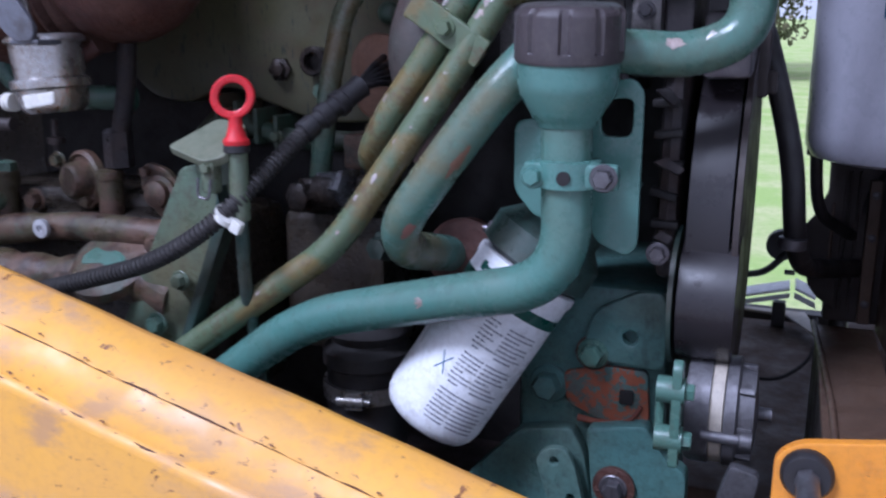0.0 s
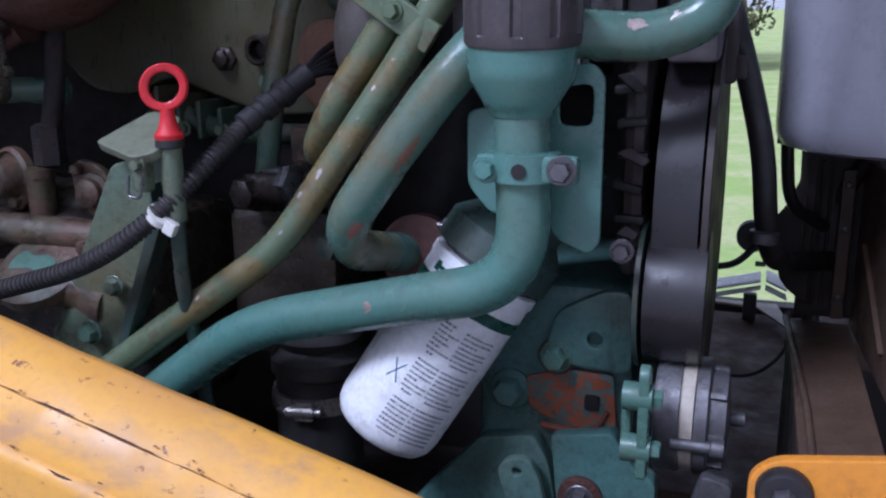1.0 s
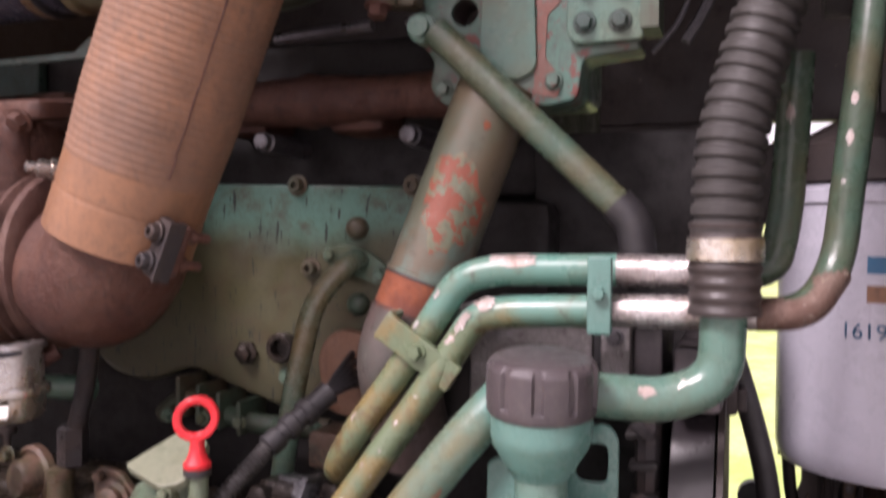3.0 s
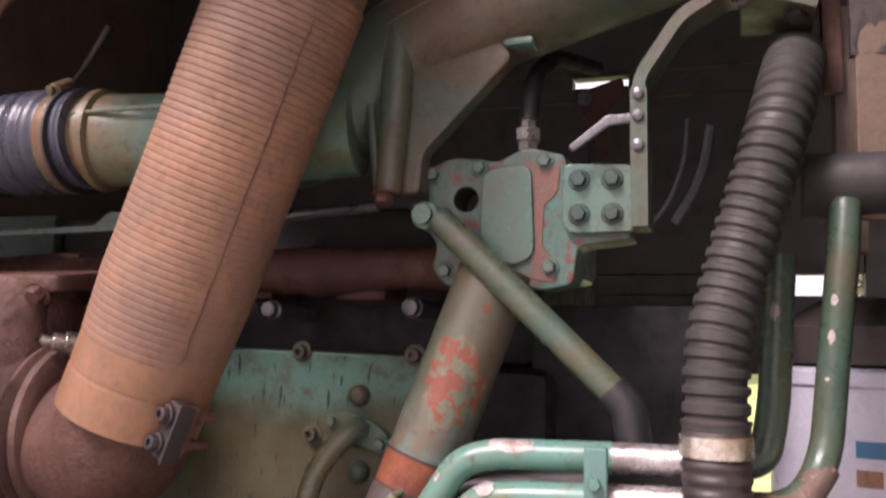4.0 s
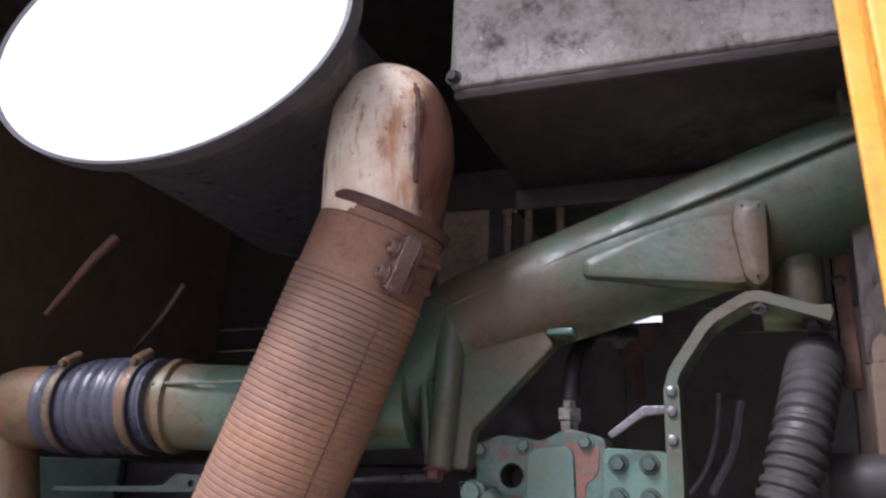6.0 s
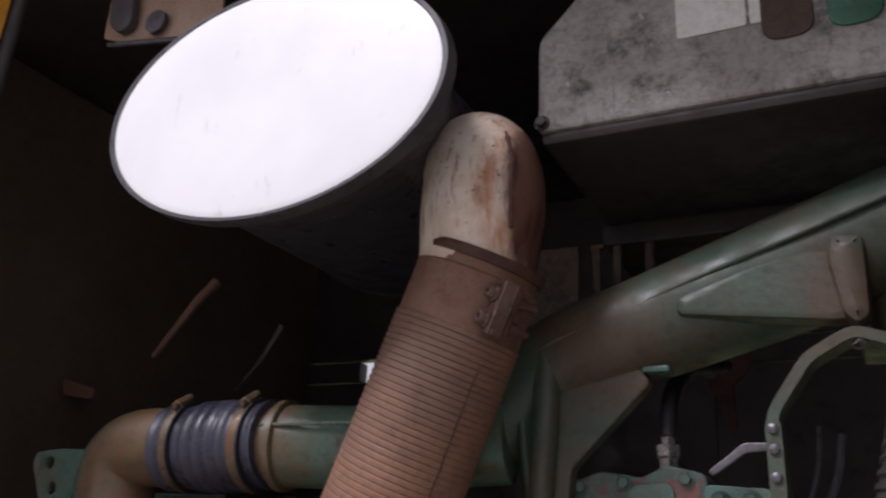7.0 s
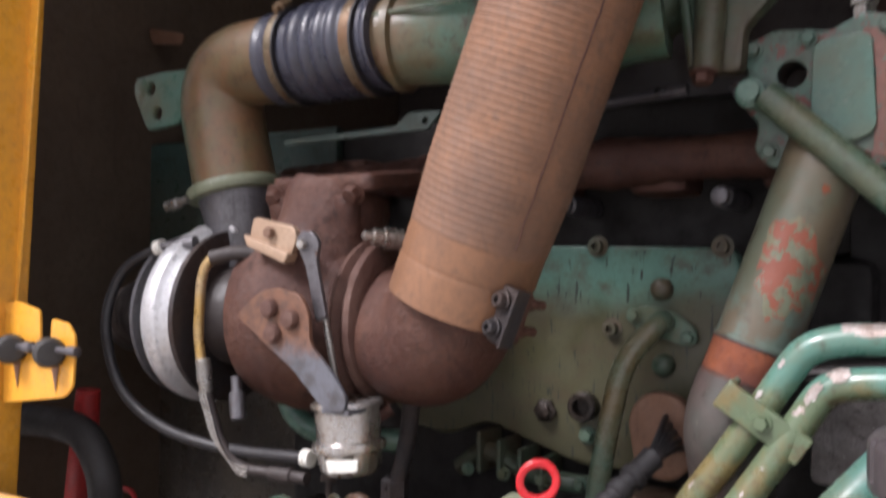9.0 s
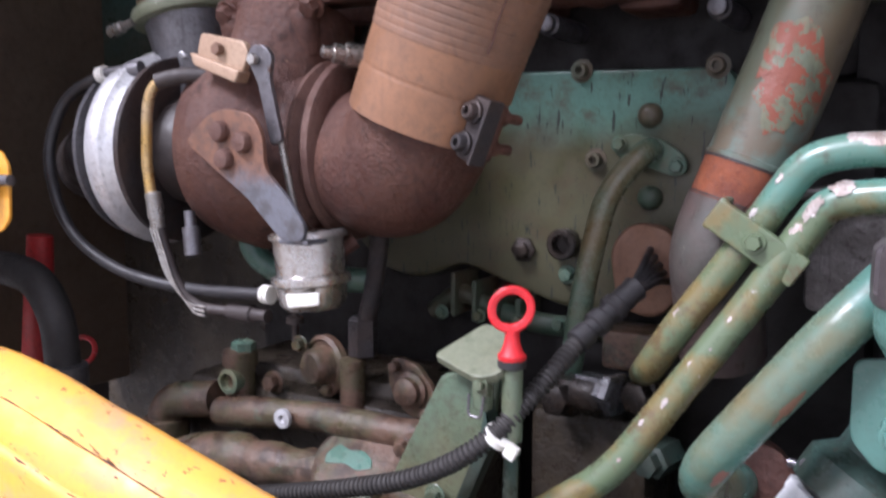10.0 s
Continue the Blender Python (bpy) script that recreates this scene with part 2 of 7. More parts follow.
c = n.mix(n.ramp(n.noise(150, 5, 0.7), 0.42, 0.76, 0.0, 0.35), c, (0.05, 0.04, 0.028))
n.bump(n.noise(70, 5, 0.65), 0.3)
elbow_green = n.done(c, n.ramp(n.noise(40, 4, 0.6), 0.3, 0.7, 0.28, 0.55))

flaking = worn("paint_flaking_to_red_primer", (0.14, 0.118, 0.062), (0.10, 0.15, 0.11), (0.055, 0.042, 0.026), (0.185, 0.050, 0.026), 0.35, 0.5, 1.16, 0.5, 0.0, 1.0, 0.3, None, 70)
rust_plate_paint = worn("teal_paint_rusting_through", (0.075, 0.155, 0.140), (0.13, 0.062, 0.04), (0.05, 0.03, 0.024), (0.24, 0.070, 0.030), 0.5, 0.42, 1.15, 0.5, 0.0, 1.6, 0.4, None, 45)
n = Nodes("heat_blued_bracket_steel")
sep = n.t.nodes.new("ShaderNodeSeparateXYZ")
n.link(n.pos, sep.inputs[0])
wav = n.t.nodes.new("ShaderNodeMath")
wav.operation = "ADD"
n.link(sep.outputs["Z"], wav.inputs[0])
n.link(n.times(n.noise(45, 5, 0.65), 0.05), wav.inputs[1])
c = n.mix(n.ramp(n.noise(70, 5, 0.7), 0.4, 0.65), (0.19, 0.095, 0.06), (0.12, 0.065, 0.048))
c = n.mix(n.ramp(wav.outputs[0], 1.602, 1.572), c, n.mix(n.ramp(n.noise(60, 5, 0.65), 0.35, 0.65), (0.085, 0.082, 0.088), (0.135, 0.138, 0.16)))
c = n.mix(n.ramp(n.noise(140, 4, 0.7), 0.5, 0.75, 0.0, 0.5), c, (0.07, 0.055, 0.05))
n.bump(n.noise(150, 5, 0.7), 0.25)
bracket_steel = n.done(c, n.ramp(n.noise(60, 4, 0.6), 0.3, 0.7, 0.4, 0.65), 0.3)
sleeve_paint = worn("grey_and_teal_sleeve", (0.098, 0.066, 0.060), (0.070, 0.076, 0.066), (0.042, 0.033, 0.03), (0.2, 0.17, 0.15), 0.42, 0.5, 0.25, 0.42)
front_teal = worn("dark_teal_paint", (0.080, 0.175, 0.160), (0.088, 0.135, 0.110), (0.025, 0.035, 0.032), (0.10, 0.04, 0.03), 0.5, 0.4, 0.2, 0.42)
iron_dark = worn("blackened_iron", (0.038, 0.034, 0.036), (0.06, 0.042, 0.036), (0.018, 0.015, 0.015), (0.11, 0.09, 0.085), 0.5, 0.45, 0.25, 0.45, 0.35, 2.5, 0.5)
liner_grey = worn("dusty_bay_liner", (0.115, 0.080, 0.056), (0.14, 0.10, 0.070), (0.07, 0.05, 0.036), (0.12, 0.10, 0.08), 0.5, 0.3, 0.15, 0.6, 0.0, 0.5)
n = Nodes("scorched_elbow_steel")
sep = n.t.nodes.new("ShaderNodeSeparateXYZ")
n.link(n.pos, sep.inputs[0])
wav = n.t.nodes.new("ShaderNodeMath")
wav.operation = "ADD"
n.link(sep.outputs["X"], wav.inputs[0])
n.link(n.times(n.noise(38, 6, 0.7, (1.0, 1.0, 0.4)), 0.045), wav.inputs[1])
streak = n.noise(60, 5, 0.7, (1.0, 1.0, 0.22))
c = n.mix(n.ramp(n.noise(16, 5, 0.65), 0.35, 0.65), (0.78, 0.69, 0.57), (0.62, 0.49, 0.36))
c = n.mix(n.ramp(streak, 0.52, 0.68, 0.0, 0.8), c, (0.26, 0.12, 0.06))
burnt = n.mix(n.ramp(streak, 0.35, 0.62), (0.07, 0.026, 0.018), (0.15, 0.07, 0.045))
c = n.mix(n.times(n.ramp(wav.outputs[0], -0.348, -0.318), n.ramp(streak, 0.36, 0.60, 0.10, 0.7)), c, (0.42, 0.18, 0.075))
c = n.mix(n.ramp(wav.outputs[0], -0.318, -0.300), c, burnt)
c = n.mix(n.ramp(wav.outputs[0], -0.286, -0.276, 0.0, 0.75), c, (0.30, 0.20, 0.14))
c = n.mix(n.ramp(n.noise(120, 5, 0.7), 0.63, 0.66), c, (0.10, 0.05, 0.035))
n.bump(n.noise(150, 5, 0.7), 0.2)
elbow_steel = n.done(c, n.ramp(streak, 0.3, 0.7, 0.35, 0.65), 0.05)
rubber = worn("black_rubber", (0.017, 0.016, 0.018), (0.023, 0.021, 0.023), (0.028, 0.024, 0.022), (0.06, 0.055, 0.05), 0.5, 0.3, 0.1, 0.5)
rubber_grey = worn("dusty_rubber", (0.030, 0.027, 0.026), (0.041, 0.037, 0.034), (0.022, 0.019, 0.018), (0.08, 0.07, 0.06), 0.5, 0.38, 0.1, 0.66)
belt_black = worn("polished_belt", (0.018, 0.015, 0.017), (0.024, 0.02, 0.021), (0.02, 0.018, 0.018), (0.05, 0.045, 0.045), 0.4, 0.2, 0.05, 0.34, 0.0, 0.6, 0.05, lump=0.05)
plastic = worn("dusty_black_plastic", (0.045, 0.038, 0.042), (0.065, 0.052, 0.055), (0.09, 0.08, 0.075), (0.03, 0.025, 0.03), 0.5, 0.3, 0.15, 0.45)
silicone = worn("dusty_blue_rubber", (0.024, 0.027, 0.044), (0.05, 0.052, 0.072), (0.040, 0.032, 0.032), (0.20, 0.21, 0.25), 0.5, 0.48, 0.25, 0.36)
alu = worn("cast_aluminium", (0.66, 0.66, 0.67), (0.56, 0.56, 0.58), (0.30, 0.28, 0.28), (0.75, 0.75, 0.76), 0.5, 0.28, 0.1, 0.42, 0.45, 1.5)
alu_dark = worn("dirty_aluminium", (0.16, 0.155, 0.165), (0.12, 0.115, 0.12), (0.05, 0.045, 0.045), (0.35, 0.34, 0.33), 0.5, 0.45, 0.15, 0.5, 0.6, 1.5)
steel = worn("bare_steel", (0.50, 0.48, 0.45), (0.36, 0.33, 0.30), (0.10, 0.075, 0.06), (0.14, 0.07, 0.04), 0.4, 0.3, 0.2, 0.3, 0.9)
steel_dark = worn("dull_steel", (0.16, 0.155, 0.165), (0.11, 0.10, 0.11), (0.05, 0.04, 0.035), (0.10, 0.05, 0.03), 0.5, 0.4, 0.2, 0.42, 0.7)
wet_steel = worn("oily_steel", (0.20, 0.20, 0.21), (0.12, 0.12, 0.13), (0.03, 0.026, 0.024), (0.4, 0.4, 0.4), 0.5, 0.42, 0.2, 0.18, 0.85, 2.0, 0.3)
zinc = worn("zinc_plated_steel", (0.30, 0.29, 0.28), (0.22, 0.19, 0.15), (0.12, 0.09, 0.05), (0.16, 0.09, 0.03), 0.4, 0.35, 0.2, 0.36, 0.75, 2.0)
bark_rust = worn("brown_rust_spots", (0.20, 0.085, 0.035), (0.15, 0.06, 0.028), (0.08, 0.035, 0.02), (0.3, 0.15, 0.06), 0.5, 0.4, 0.2, 0.7, 0.0, 2.0, 0.3)
cuff_tan = worn("heat_tanned_steel", (0.262, 0.128, 0.064), (0.19, 0.098, 0.056), (0.12, 0.066, 0.042), (0.42, 0.26, 0.14), 0.5, 0.42, 0.10, 0.52, 0.05, 1.0, 0.2, None, 55, 0.15)
brown_zinc = worn("browned_zinc_band", (0.155, 0.120, 0.075), (0.165, 0.085, 0.040), (0.055, 0.04, 0.025), (0.30, 0.27, 0.22), 0.5, 0.5, 0.25, 0.36, 0.4, 2.0)
worn_tube = worn("chipped_bare_tube", (0.66, 0.64, 0.63), (0.30, 0.25, 0.23), (0.075, 0.055, 0.048), (0.06, 0.10, 0.08), 0.62, 0.56, 0.3, 0.3, 0.7, 2.2, 0.3)
brass_pipe = worn("yellow_chromate_steel", (0.50, 0.32, 0.10), (0.44, 0.33, 0.20), (0.20, 0.14, 0.07), (0.5, 0.45, 0.36), 0.5, 0.3, 0.1, 0.35, 0.6, 2.0)
n = Nodes("scraped_yellow_paint")
c = n.mix(n.ramp(n.noise(6, 4, 0.6), 0.4, 0.65), (0.74, 0.375, 0.04), (0.68, 0.35, 0.06))
scrape = n.times(n.ramp(n.noise(15, 6, 0.62, (0.35, 1.0, 1.0)), 0.46, 0.66), n.ramp(n.noise(55, 5, 0.65), 0.30, 0.62))
c = n.mix(n.times(scrape, 0.72), c, (0.36, 0.24, 0.19))
smear = n.times(n.ramp(n.noise(26, 6, 0.62, (0.45, 1.0, 1.0)), 0.50, 0.64), n.ramp(n.noise(7, 3, 0.5), 0.40, 0.60))
c = n.mix(n.times(smear, 0.55), c, (0.30, 0.19, 0.15))
c = n.mix(n.ramp(n.noise(95, 5, 0.7, (0.5, 1.0, 1.0)), 0.63, 0.67, 0.0, 0.8), c, (0.24, 0.105, 0.045))
c = n.mix(n.ramp(n.noise(48, 7, 0.7), 0.635, 0.66), c, (0.19, 0.075, 0.028))
c = n.mix(n.ramp(n.noise(170, 5, 0.7), 0.4, 0.8, 0.0, 0.22), c, (0.34, 0.18, 0.08))
sep = n.t.nodes.new("ShaderNodeSeparateXYZ")
n.link(n.pos, sep.inputs[0])
rim = n.times(n.ramp(sep.outputs["Y"], 0.466, 0.500), n.ramp(n.noise(13, 6, 0.65, (0.4, 1.0, 1.0)), 0.38, 0.62))
c = n.mix(n.times(rim, 0.55), c, (0.50, 0.235, 0.085))
n.bump(n.noise(40, 5, 0.6), 0.08)
yellow = n.done(c, n.ramp(n.noise(30, 4, 0.6), 0.3, 0.7, 0.38, 0.62))
post_yellow = worn("chipped_yellow_paint", (0.74, 0.35, 0.03), (0.70, 0.33, 0.04), (0.45, 0.22, 0.05), (0.13, 0.07, 0.045), 0.4, 0.12, 0.16, 0.34, 0.0, 1.0, 0.1, None, 55, 0.1)
orange = worn("orange_yellow_paint", (0.70, 0.27, 0.02), (0.62, 0.24, 0.02), (0.40, 0.16, 0.03), (0.06, 0.03, 0.02), 0.4, 0.15, 0.15, 0.4, 0.0, 1.0, 0.1)
red_plastic = worn("red_plastic", (0.62, 0.02, 0.025), (0.55, 0.018, 0.025), (0.35, 0.015, 0.02), (0.7, 0.05, 0.05), 0.4, 0.2, 0.05, 0.35, lump=0.05)
red_paint = worn("red_hose_cover", (0.44, 0.026, 0.026), (0.34, 0.022, 0.022), (0.10, 0.015, 0.015), (0.4, 0.06, 0.05), 0.4, 0.3, 0.1, 0.5)
white_can = worn("white_tin", (0.82, 0.83, 0.85), (0.80, 0.81, 0.84), (0.55, 0.54, 0.53), (0.5, 0.48, 0.46), 0.4, 0.1, 0.05, 0.28, 0.0, 1.0, 0.03, lump=0.05)
n = Nodes("white_aluminised_plate")
c = n.mix(n.ramp(n.noise(5, 5, 0.6), 0.4, 0.7), (0.92, 0.92, 0.91), (0.86, 0.86, 0.85))
c = n.mix(n.ramp(n.noise(40, 6, 0.75, (1.0, 1.0, 0.3)), 0.60, 0.70, 0.0, 0.5), c, (0.62, 0.60, 0.57))
c = n.mix(n.ramp(n.noise(70, 6, 0.75), 0.70, 0.72), c, (0.25, 0.18, 0.13))
white_disc = n.done(c, 0.5, 0.0)
white_nylon = worn("white_nylon", (0.72, 0.71, 0.66), (0.65, 0.63, 0.57), (0.45, 0.42, 0.36), (0.5, 0.47, 0.4), 0.4, 0.2, 0.05, 0.4)
pale_green = worn("faded_green_plate", (0.155, 0.168, 0.110), (0.18, 0.185, 0.13), (0.08, 0.10, 0.06), (0.30, 0.32, 0.27), 0.5, 0.3, 0.15, 0.5)
grey_can = worn("grey_painted_tin", (0.43, 0.425, 0.48), (0.41, 0.405, 0.46), (0.35, 0.345, 0.39), (0.30, 0.29, 0.32), 0.4, 0.1, 0.05, 0.35, 0.0, 1.0, 0.03, lump=0.05)
tank_white = worn("grimy_white_plastic", (0.40, 0.38, 0.345), (0.22, 0.195, 0.165), (0.035, 0.03, 0.028), (0.6, 0.58, 0.55), 0.5, 0.62, 0.2, 0.5, 0.0, 0.8)
gauge_green = worn("green_fluid_window", (0.03, 0.16, 0.09), (0.025, 0.13, 0.07), (0.05, 0.07, 0.05), (0.1, 0.2, 0.14), 0.4, 0.2, 0.05, 0.3)
tray_tan = worn("dusty_tan_sheet", (0.105, 0.064, 0.042), (0.08, 0.049, 0.033), (0.048, 0.030, 0.021), (0.32, 0.27, 0.23), 0.5, 0.48, 0.16, 0.55, 0.0, 1.2)
casting_alu = worn("oil_dirty_casting_alu", (0.27, 0.25, 0.25), (0.16, 0.145, 0.14), (0.06, 0.048, 0.042), (0.48, 0.47, 0.46), 0.55, 0.55, 0.3, 0.48, 0.4, 3.5, 0.6)
cuff_brown = worn("browned_cuff_rubber", (0.036, 0.028, 0.026), (0.055, 0.040, 0.034), (0.026, 0.020, 0.018), (0.09, 0.07, 0.06), 0.5, 0.4, 0.1, 0.45)
gold_clamp = worn("gold_tinted_clamp_steel", (0.66, 0.63, 0.58), (0.56, 0.42, 0.20), (0.24, 0.16, 0.08), (0.4, 0.3, 0.18), 0.5, 0.25, 0.1, 0.26, 0.85, 1.6, 0.1)
brown_panel = worn("dusty_brown_panel", (0.075, 0.046, 0.031), (0.10, 0.064, 0.044), (0.04, 0.026, 0.019), (0.20, 0.15, 0.12), 0.5, 0.4, 0.2, 0.7)
ink_blue = worn("blue_print", (0.03, 0.12, 0.22), (0.03, 0.11, 0.2), (0.05, 0.12, 0.2), (0.1, 0.2, 0.3), 0.3, 0.1, 0.05, 0.5, lump=0.05)
ink_green = worn("green_print", (0.012, 0.075, 0.055), (0.012, 0.07, 0.05), (0.02, 0.06, 0.05), (0.1, 0.15, 0.14), 0.3, 0.1, 0.05, 0.35, lump=0.05)
ink_grey = worn("grey_print", (0.13, 0.14, 0.18), (0.16, 0.16, 0.20), (0.2, 0.2, 0.2), (0.3, 0.3, 0.3), 0.3, 0.1, 0.05, 0.5, lump=0.05)

n = Nodes("meadow_and_bounce_gravel")
sep = n.t.nodes.new("ShaderNodeSeparateXYZ")
n.link(n.pos, sep.inputs[0])
edge = n.t.nodes.new("ShaderNodeMath")
edge.operation = "ADD"
n.link(sep.outputs["Y"], edge.inputs[0])
n.link(n.times(n.noise(0.5, 4, 0.6), 3.0), edge.inputs[1])
turf = n.ramp(edge.outputs[0], 4.5, 6.0)
# Unseen pale ground near the bay, added to bounce light onto undersides.
bounce_stone = n.mix(n.noise(40, 5, 0.7), (0.32, 0.305, 0.285), (0.46, 0.44, 0.41))
blade = n.mix(n.ramp(n.noise(0.9, 5, 0.7), 0.38, 0.60), (0.34, 0.46, 0.12), (0.50, 0.52, 0.24))
blade = n.mix(n.ramp(n.noise(14, 5, 0.7), 0.4, 0.7, 0.0, 0.5), blade, (0.26, 0.38, 0.10))
n.bump(n.noise(30, 5, 0.7), 0.6, 0.03)
grass_mat = n.done(n.mix(turf, bounce_stone, blade), 0.9)
leaf_mat = worn("tree_leaves", (0.085, 0.10, 0.035), (0.15, 0.125, 0.065), (0.06, 0.06, 0.03), (0.20, 0.17, 0.10), 0.5, 0.4, 0.2, 0.8, 0.0, 0.1)
scuff_bare = worn("bare_scuffed_steel", (0.56, 0.53, 0.51), (0.38, 0.31, 0.28), (0.20, 0.12, 0.09), (0.66, 0.66, 0.64), 0.55, 0.48, 0.2, 0.36, 0.45, 2.5)
primer_red = worn("worn_red_primer", (0.24, 0.105, 0.08), (0.17, 0.085, 0.065), (0.08, 0.045, 0.035), (0.10, 0.16, 0.13), 0.5, 0.4, 0.6, 0.55, 0.0, 2.0)
scuff_pink = worn("grey_bare_metal", (0.40, 0.365, 0.345), (0.28, 0.22, 0.19), (0.10, 0.06, 0.045), (0.66, 0.65, 0.63), 0.5, 0.6, 0.5, 0.42, 0.25, 3.0)

tan_board = worn("pale_tan_board", (0.135, 0.088, 0.058), (0.16, 0.105, 0.07), (0.075, 0.05, 0.034), (0.3, 0.22, 0.16), 0.5, 0.4, 0.1, 0.6)
foil_dark = worn("grimy_foil", (0.070, 0.056, 0.048), (0.055, 0.044, 0.036), (0.03, 0.024, 0.02), (0.16, 0.14, 0.13), 0.4, 0.3, 0.1, 0.5, 0.3, 4.0, 0.6, None, 60, 0.4)
beige = worn("beige_ring_paint", (0.46, 0.41, 0.34), (0.40, 0.35, 0.28), (0.2, 0.17, 0.14), (0.5, 0.46, 0.4), 0.4, 0.3, 0.1, 0.5)
bark_mat = worn("tree_bark", (0.09, 0.07, 0.055), (0.06, 0.048, 0.04), (0.03, 0.025, 0.02), (0.14, 0.12, 0.1), 0.5, 0.4, 0.2, 0.9, 0.0, 0.4)


# ---- building helpers ----
def thing(name, at, label, category, group="", kind=""):
    ob = new(name)
    ob.empty_display_size = 0.02
    ob.location = at
    return tagged(ob, label, category, group, kind)


def origin_of(ob):
    v = Vector(ob.location)
    while ob.parent:
        ob = ob.parent
        v += Vector(ob.location)
    return v


def part(name, bm, material, parent=None, label="", smooth=40):
    """Link a bmesh built in world metres as one mesh object, its origin at its middle."""
    co = [v.co for v in bm.verts]
    lo = Vector([min(c[i] for c in co) for i in range(3)])
    hi = Vector([max(c[i] for c in co) for i in range(3)])
    mid = (lo + hi) / 2
    for v in bm.verts:
        v.co -= mid
    bmesh.ops.recalc_face_normals(bm, faces=bm.faces)
    for f in bm.faces:
        f.smooth = True
    for e in bm.edges:
        e.smooth = not (len(e.link_faces) == 2 and e.calc_face_angle(0) > radians(smooth))
    me = bpy.data.meshes.new(name)
    bm.normal_update()
    normals = []
    if len(bm.faces) < 2500:
        # large faces lead the shading, so that flat plates stay flat beside their rounded edges
        area, limit = {f: f.calc_area() for f in bm.faces}, math.cos(radians(smooth))
        for f in bm.faces:
            for corner in f.loops:
                total = Vector()
                for g in corner.vert.link_faces:
                    if g.normal.dot(f.normal) > limit:
                        total += g.normal * area[g]
                normals.append(total.normalized() if total.length > 0 else f.normal.copy())
    bm.to_mesh(me)
    bm.free()
    if normals:
        me.normals_split_custom_set(normals)
    me.materials.append(material)
    ob = new(name, me)
    ob.location = mid
    if parent:
        ob.parent = parent
        ob.location = mid - origin_of(parent)
    if label:
        ob["label"] = label
    return ob


def fillet(points, bend, steps=7):
    """A polyline with its corners rounded."""
    pts = [Vector(p) for p in points]
    out = [pts[0]]
    for a, b, c in zip(pts, pts[1:], pts[2:]):
        u, w = (a - b), (c - b)
        d = min(bend, u.length * 0.49, w.length * 0.49)
        p, q = b + u.normalized() * d, b + w.normalized() * d
        for i in range(steps + 1):
            s = i / steps
            out.append(p.lerp(b, s).lerp(b.lerp(q, s), s))
    out.append(pts[-1])
    return out


def resample(path, step):
    out = [path[0]]
    for a, b in zip(path, path[1:]):
        k = max(1, round((b - a).length / step))
        out += [a.lerp(b, i / k) for i in range(1, k + 1)]
    return out


def sweep(path, radius, segs=20, bm=None, caps=True, flat=None):
    """A tube along a path. radius: a number, or a function of (share, length along)."""
    bm = bm or bmesh.new()
    path = [p for i, p in enumerate(path) if i == 0 or (p - path[i - 1]).length > 1e-6]
    total = sum((b - a).length for a, b in zip(path, path[1:]))
    along, normal, rings, last = 0.0, None, [], None
    for i, p in enumerate(path):
        d = (path[min(i + 1, len(path) - 1)] - path[max(i - 1, 0)]).normalized()
        if normal is None:
            normal = d.orthogonal().normalized()
        normal = (normal - d * normal.dot(d)).normalized()
        side = d.cross(normal)
        along += (p - last).length if last is not None else 0.0
        last = p
        r = radius(along / total, along) if callable(radius) else radius
        rings.append([bm.verts.new(p + (normal * math.cos(a) + side * math.sin(a)) * r) for a in (2 * math.pi * k / segs for k in range(segs))])
    for r0, r1 in zip(rings, rings[1:]):
        for k in range(segs):
            bm.faces.new((r0[k], r0[(k + 1) % segs], r1[(k + 1) % segs], r1[k]))
    if caps:
        bm.faces.new(rings[0][::-1])
        bm.faces.new(rings[-1])
    return bm


def tube(points, r, bend=0.03, segs=20, bm=None):
    return sweep(fillet(points, bend), r, segs, bm)


def axes(axis):
    d = Vector(axis).normalized()
    u = d.orthogonal().normalized()
    if abs(d.z) < 0.9:
        u = Vector((0, 0, 1)).cross(d).normalized()
    return d, u, d.cross(u)


def lathe(profile, at, axis, segs=28, bm=None, wave=None, caps=True):
    """Turn (radius, height) pairs round an axis. wave: factor on the radius by angle."""
    bm = bm or bmesh.new()
    d, u, w = axes(axis)
    rings = []
    for r, h in profile:
        ring = []
        for k in range(segs):
            a = 2 * math.pi * k / segs
            f = wave(a, h) if wave else 1.0
            ring.append(bm.verts.new(Vector(at) + d * h + (u * math.cos(a) + w * math.sin(a)) * (max(r, 1e-5) * f)))
        rings.append(ring)
    for r0, r1 in zip(rings, rings[1:]):
        for k in range(segs):
            bm.faces.new((r0[k], r0[(k + 1) % segs], r1[(k + 1) % segs], r1[k]))
    if caps:
        bm.faces.new(rings[0][::-1])
        bm.faces.new(rings[-1])
    return bm


def block(lo, hi, bevel=0.002, bm=None, m=None):
    """A box between two corners with rounded edges."""
    own = bmesh.new()
    bmesh.ops.create_cube(own, size=1.0)
    lo, hi = Vector(lo), Vector(hi)
    for v in own.verts:
        v.co = Vector([(lo[i] + hi[i]) / 2 + v.co[i] * (hi[i] - lo[i]) for i in range(3)])
    if bevel:
        bmesh.ops.bevel(own, geom=own.edges[:], offset=bevel, segments=2, affect="EDGES", profile=0.5)
    if m is not None:
        bmesh.ops.transform(own, matrix=m, verts=own.verts)
    return join(bm, own) if bm else own


def join(bm, other):
    me = bpy.data.meshes.new("join")
    other.to_mesh(me)
    other.free()
    bm.from_mesh(me)
    bpy.data.meshes.remove(me)
    return bm


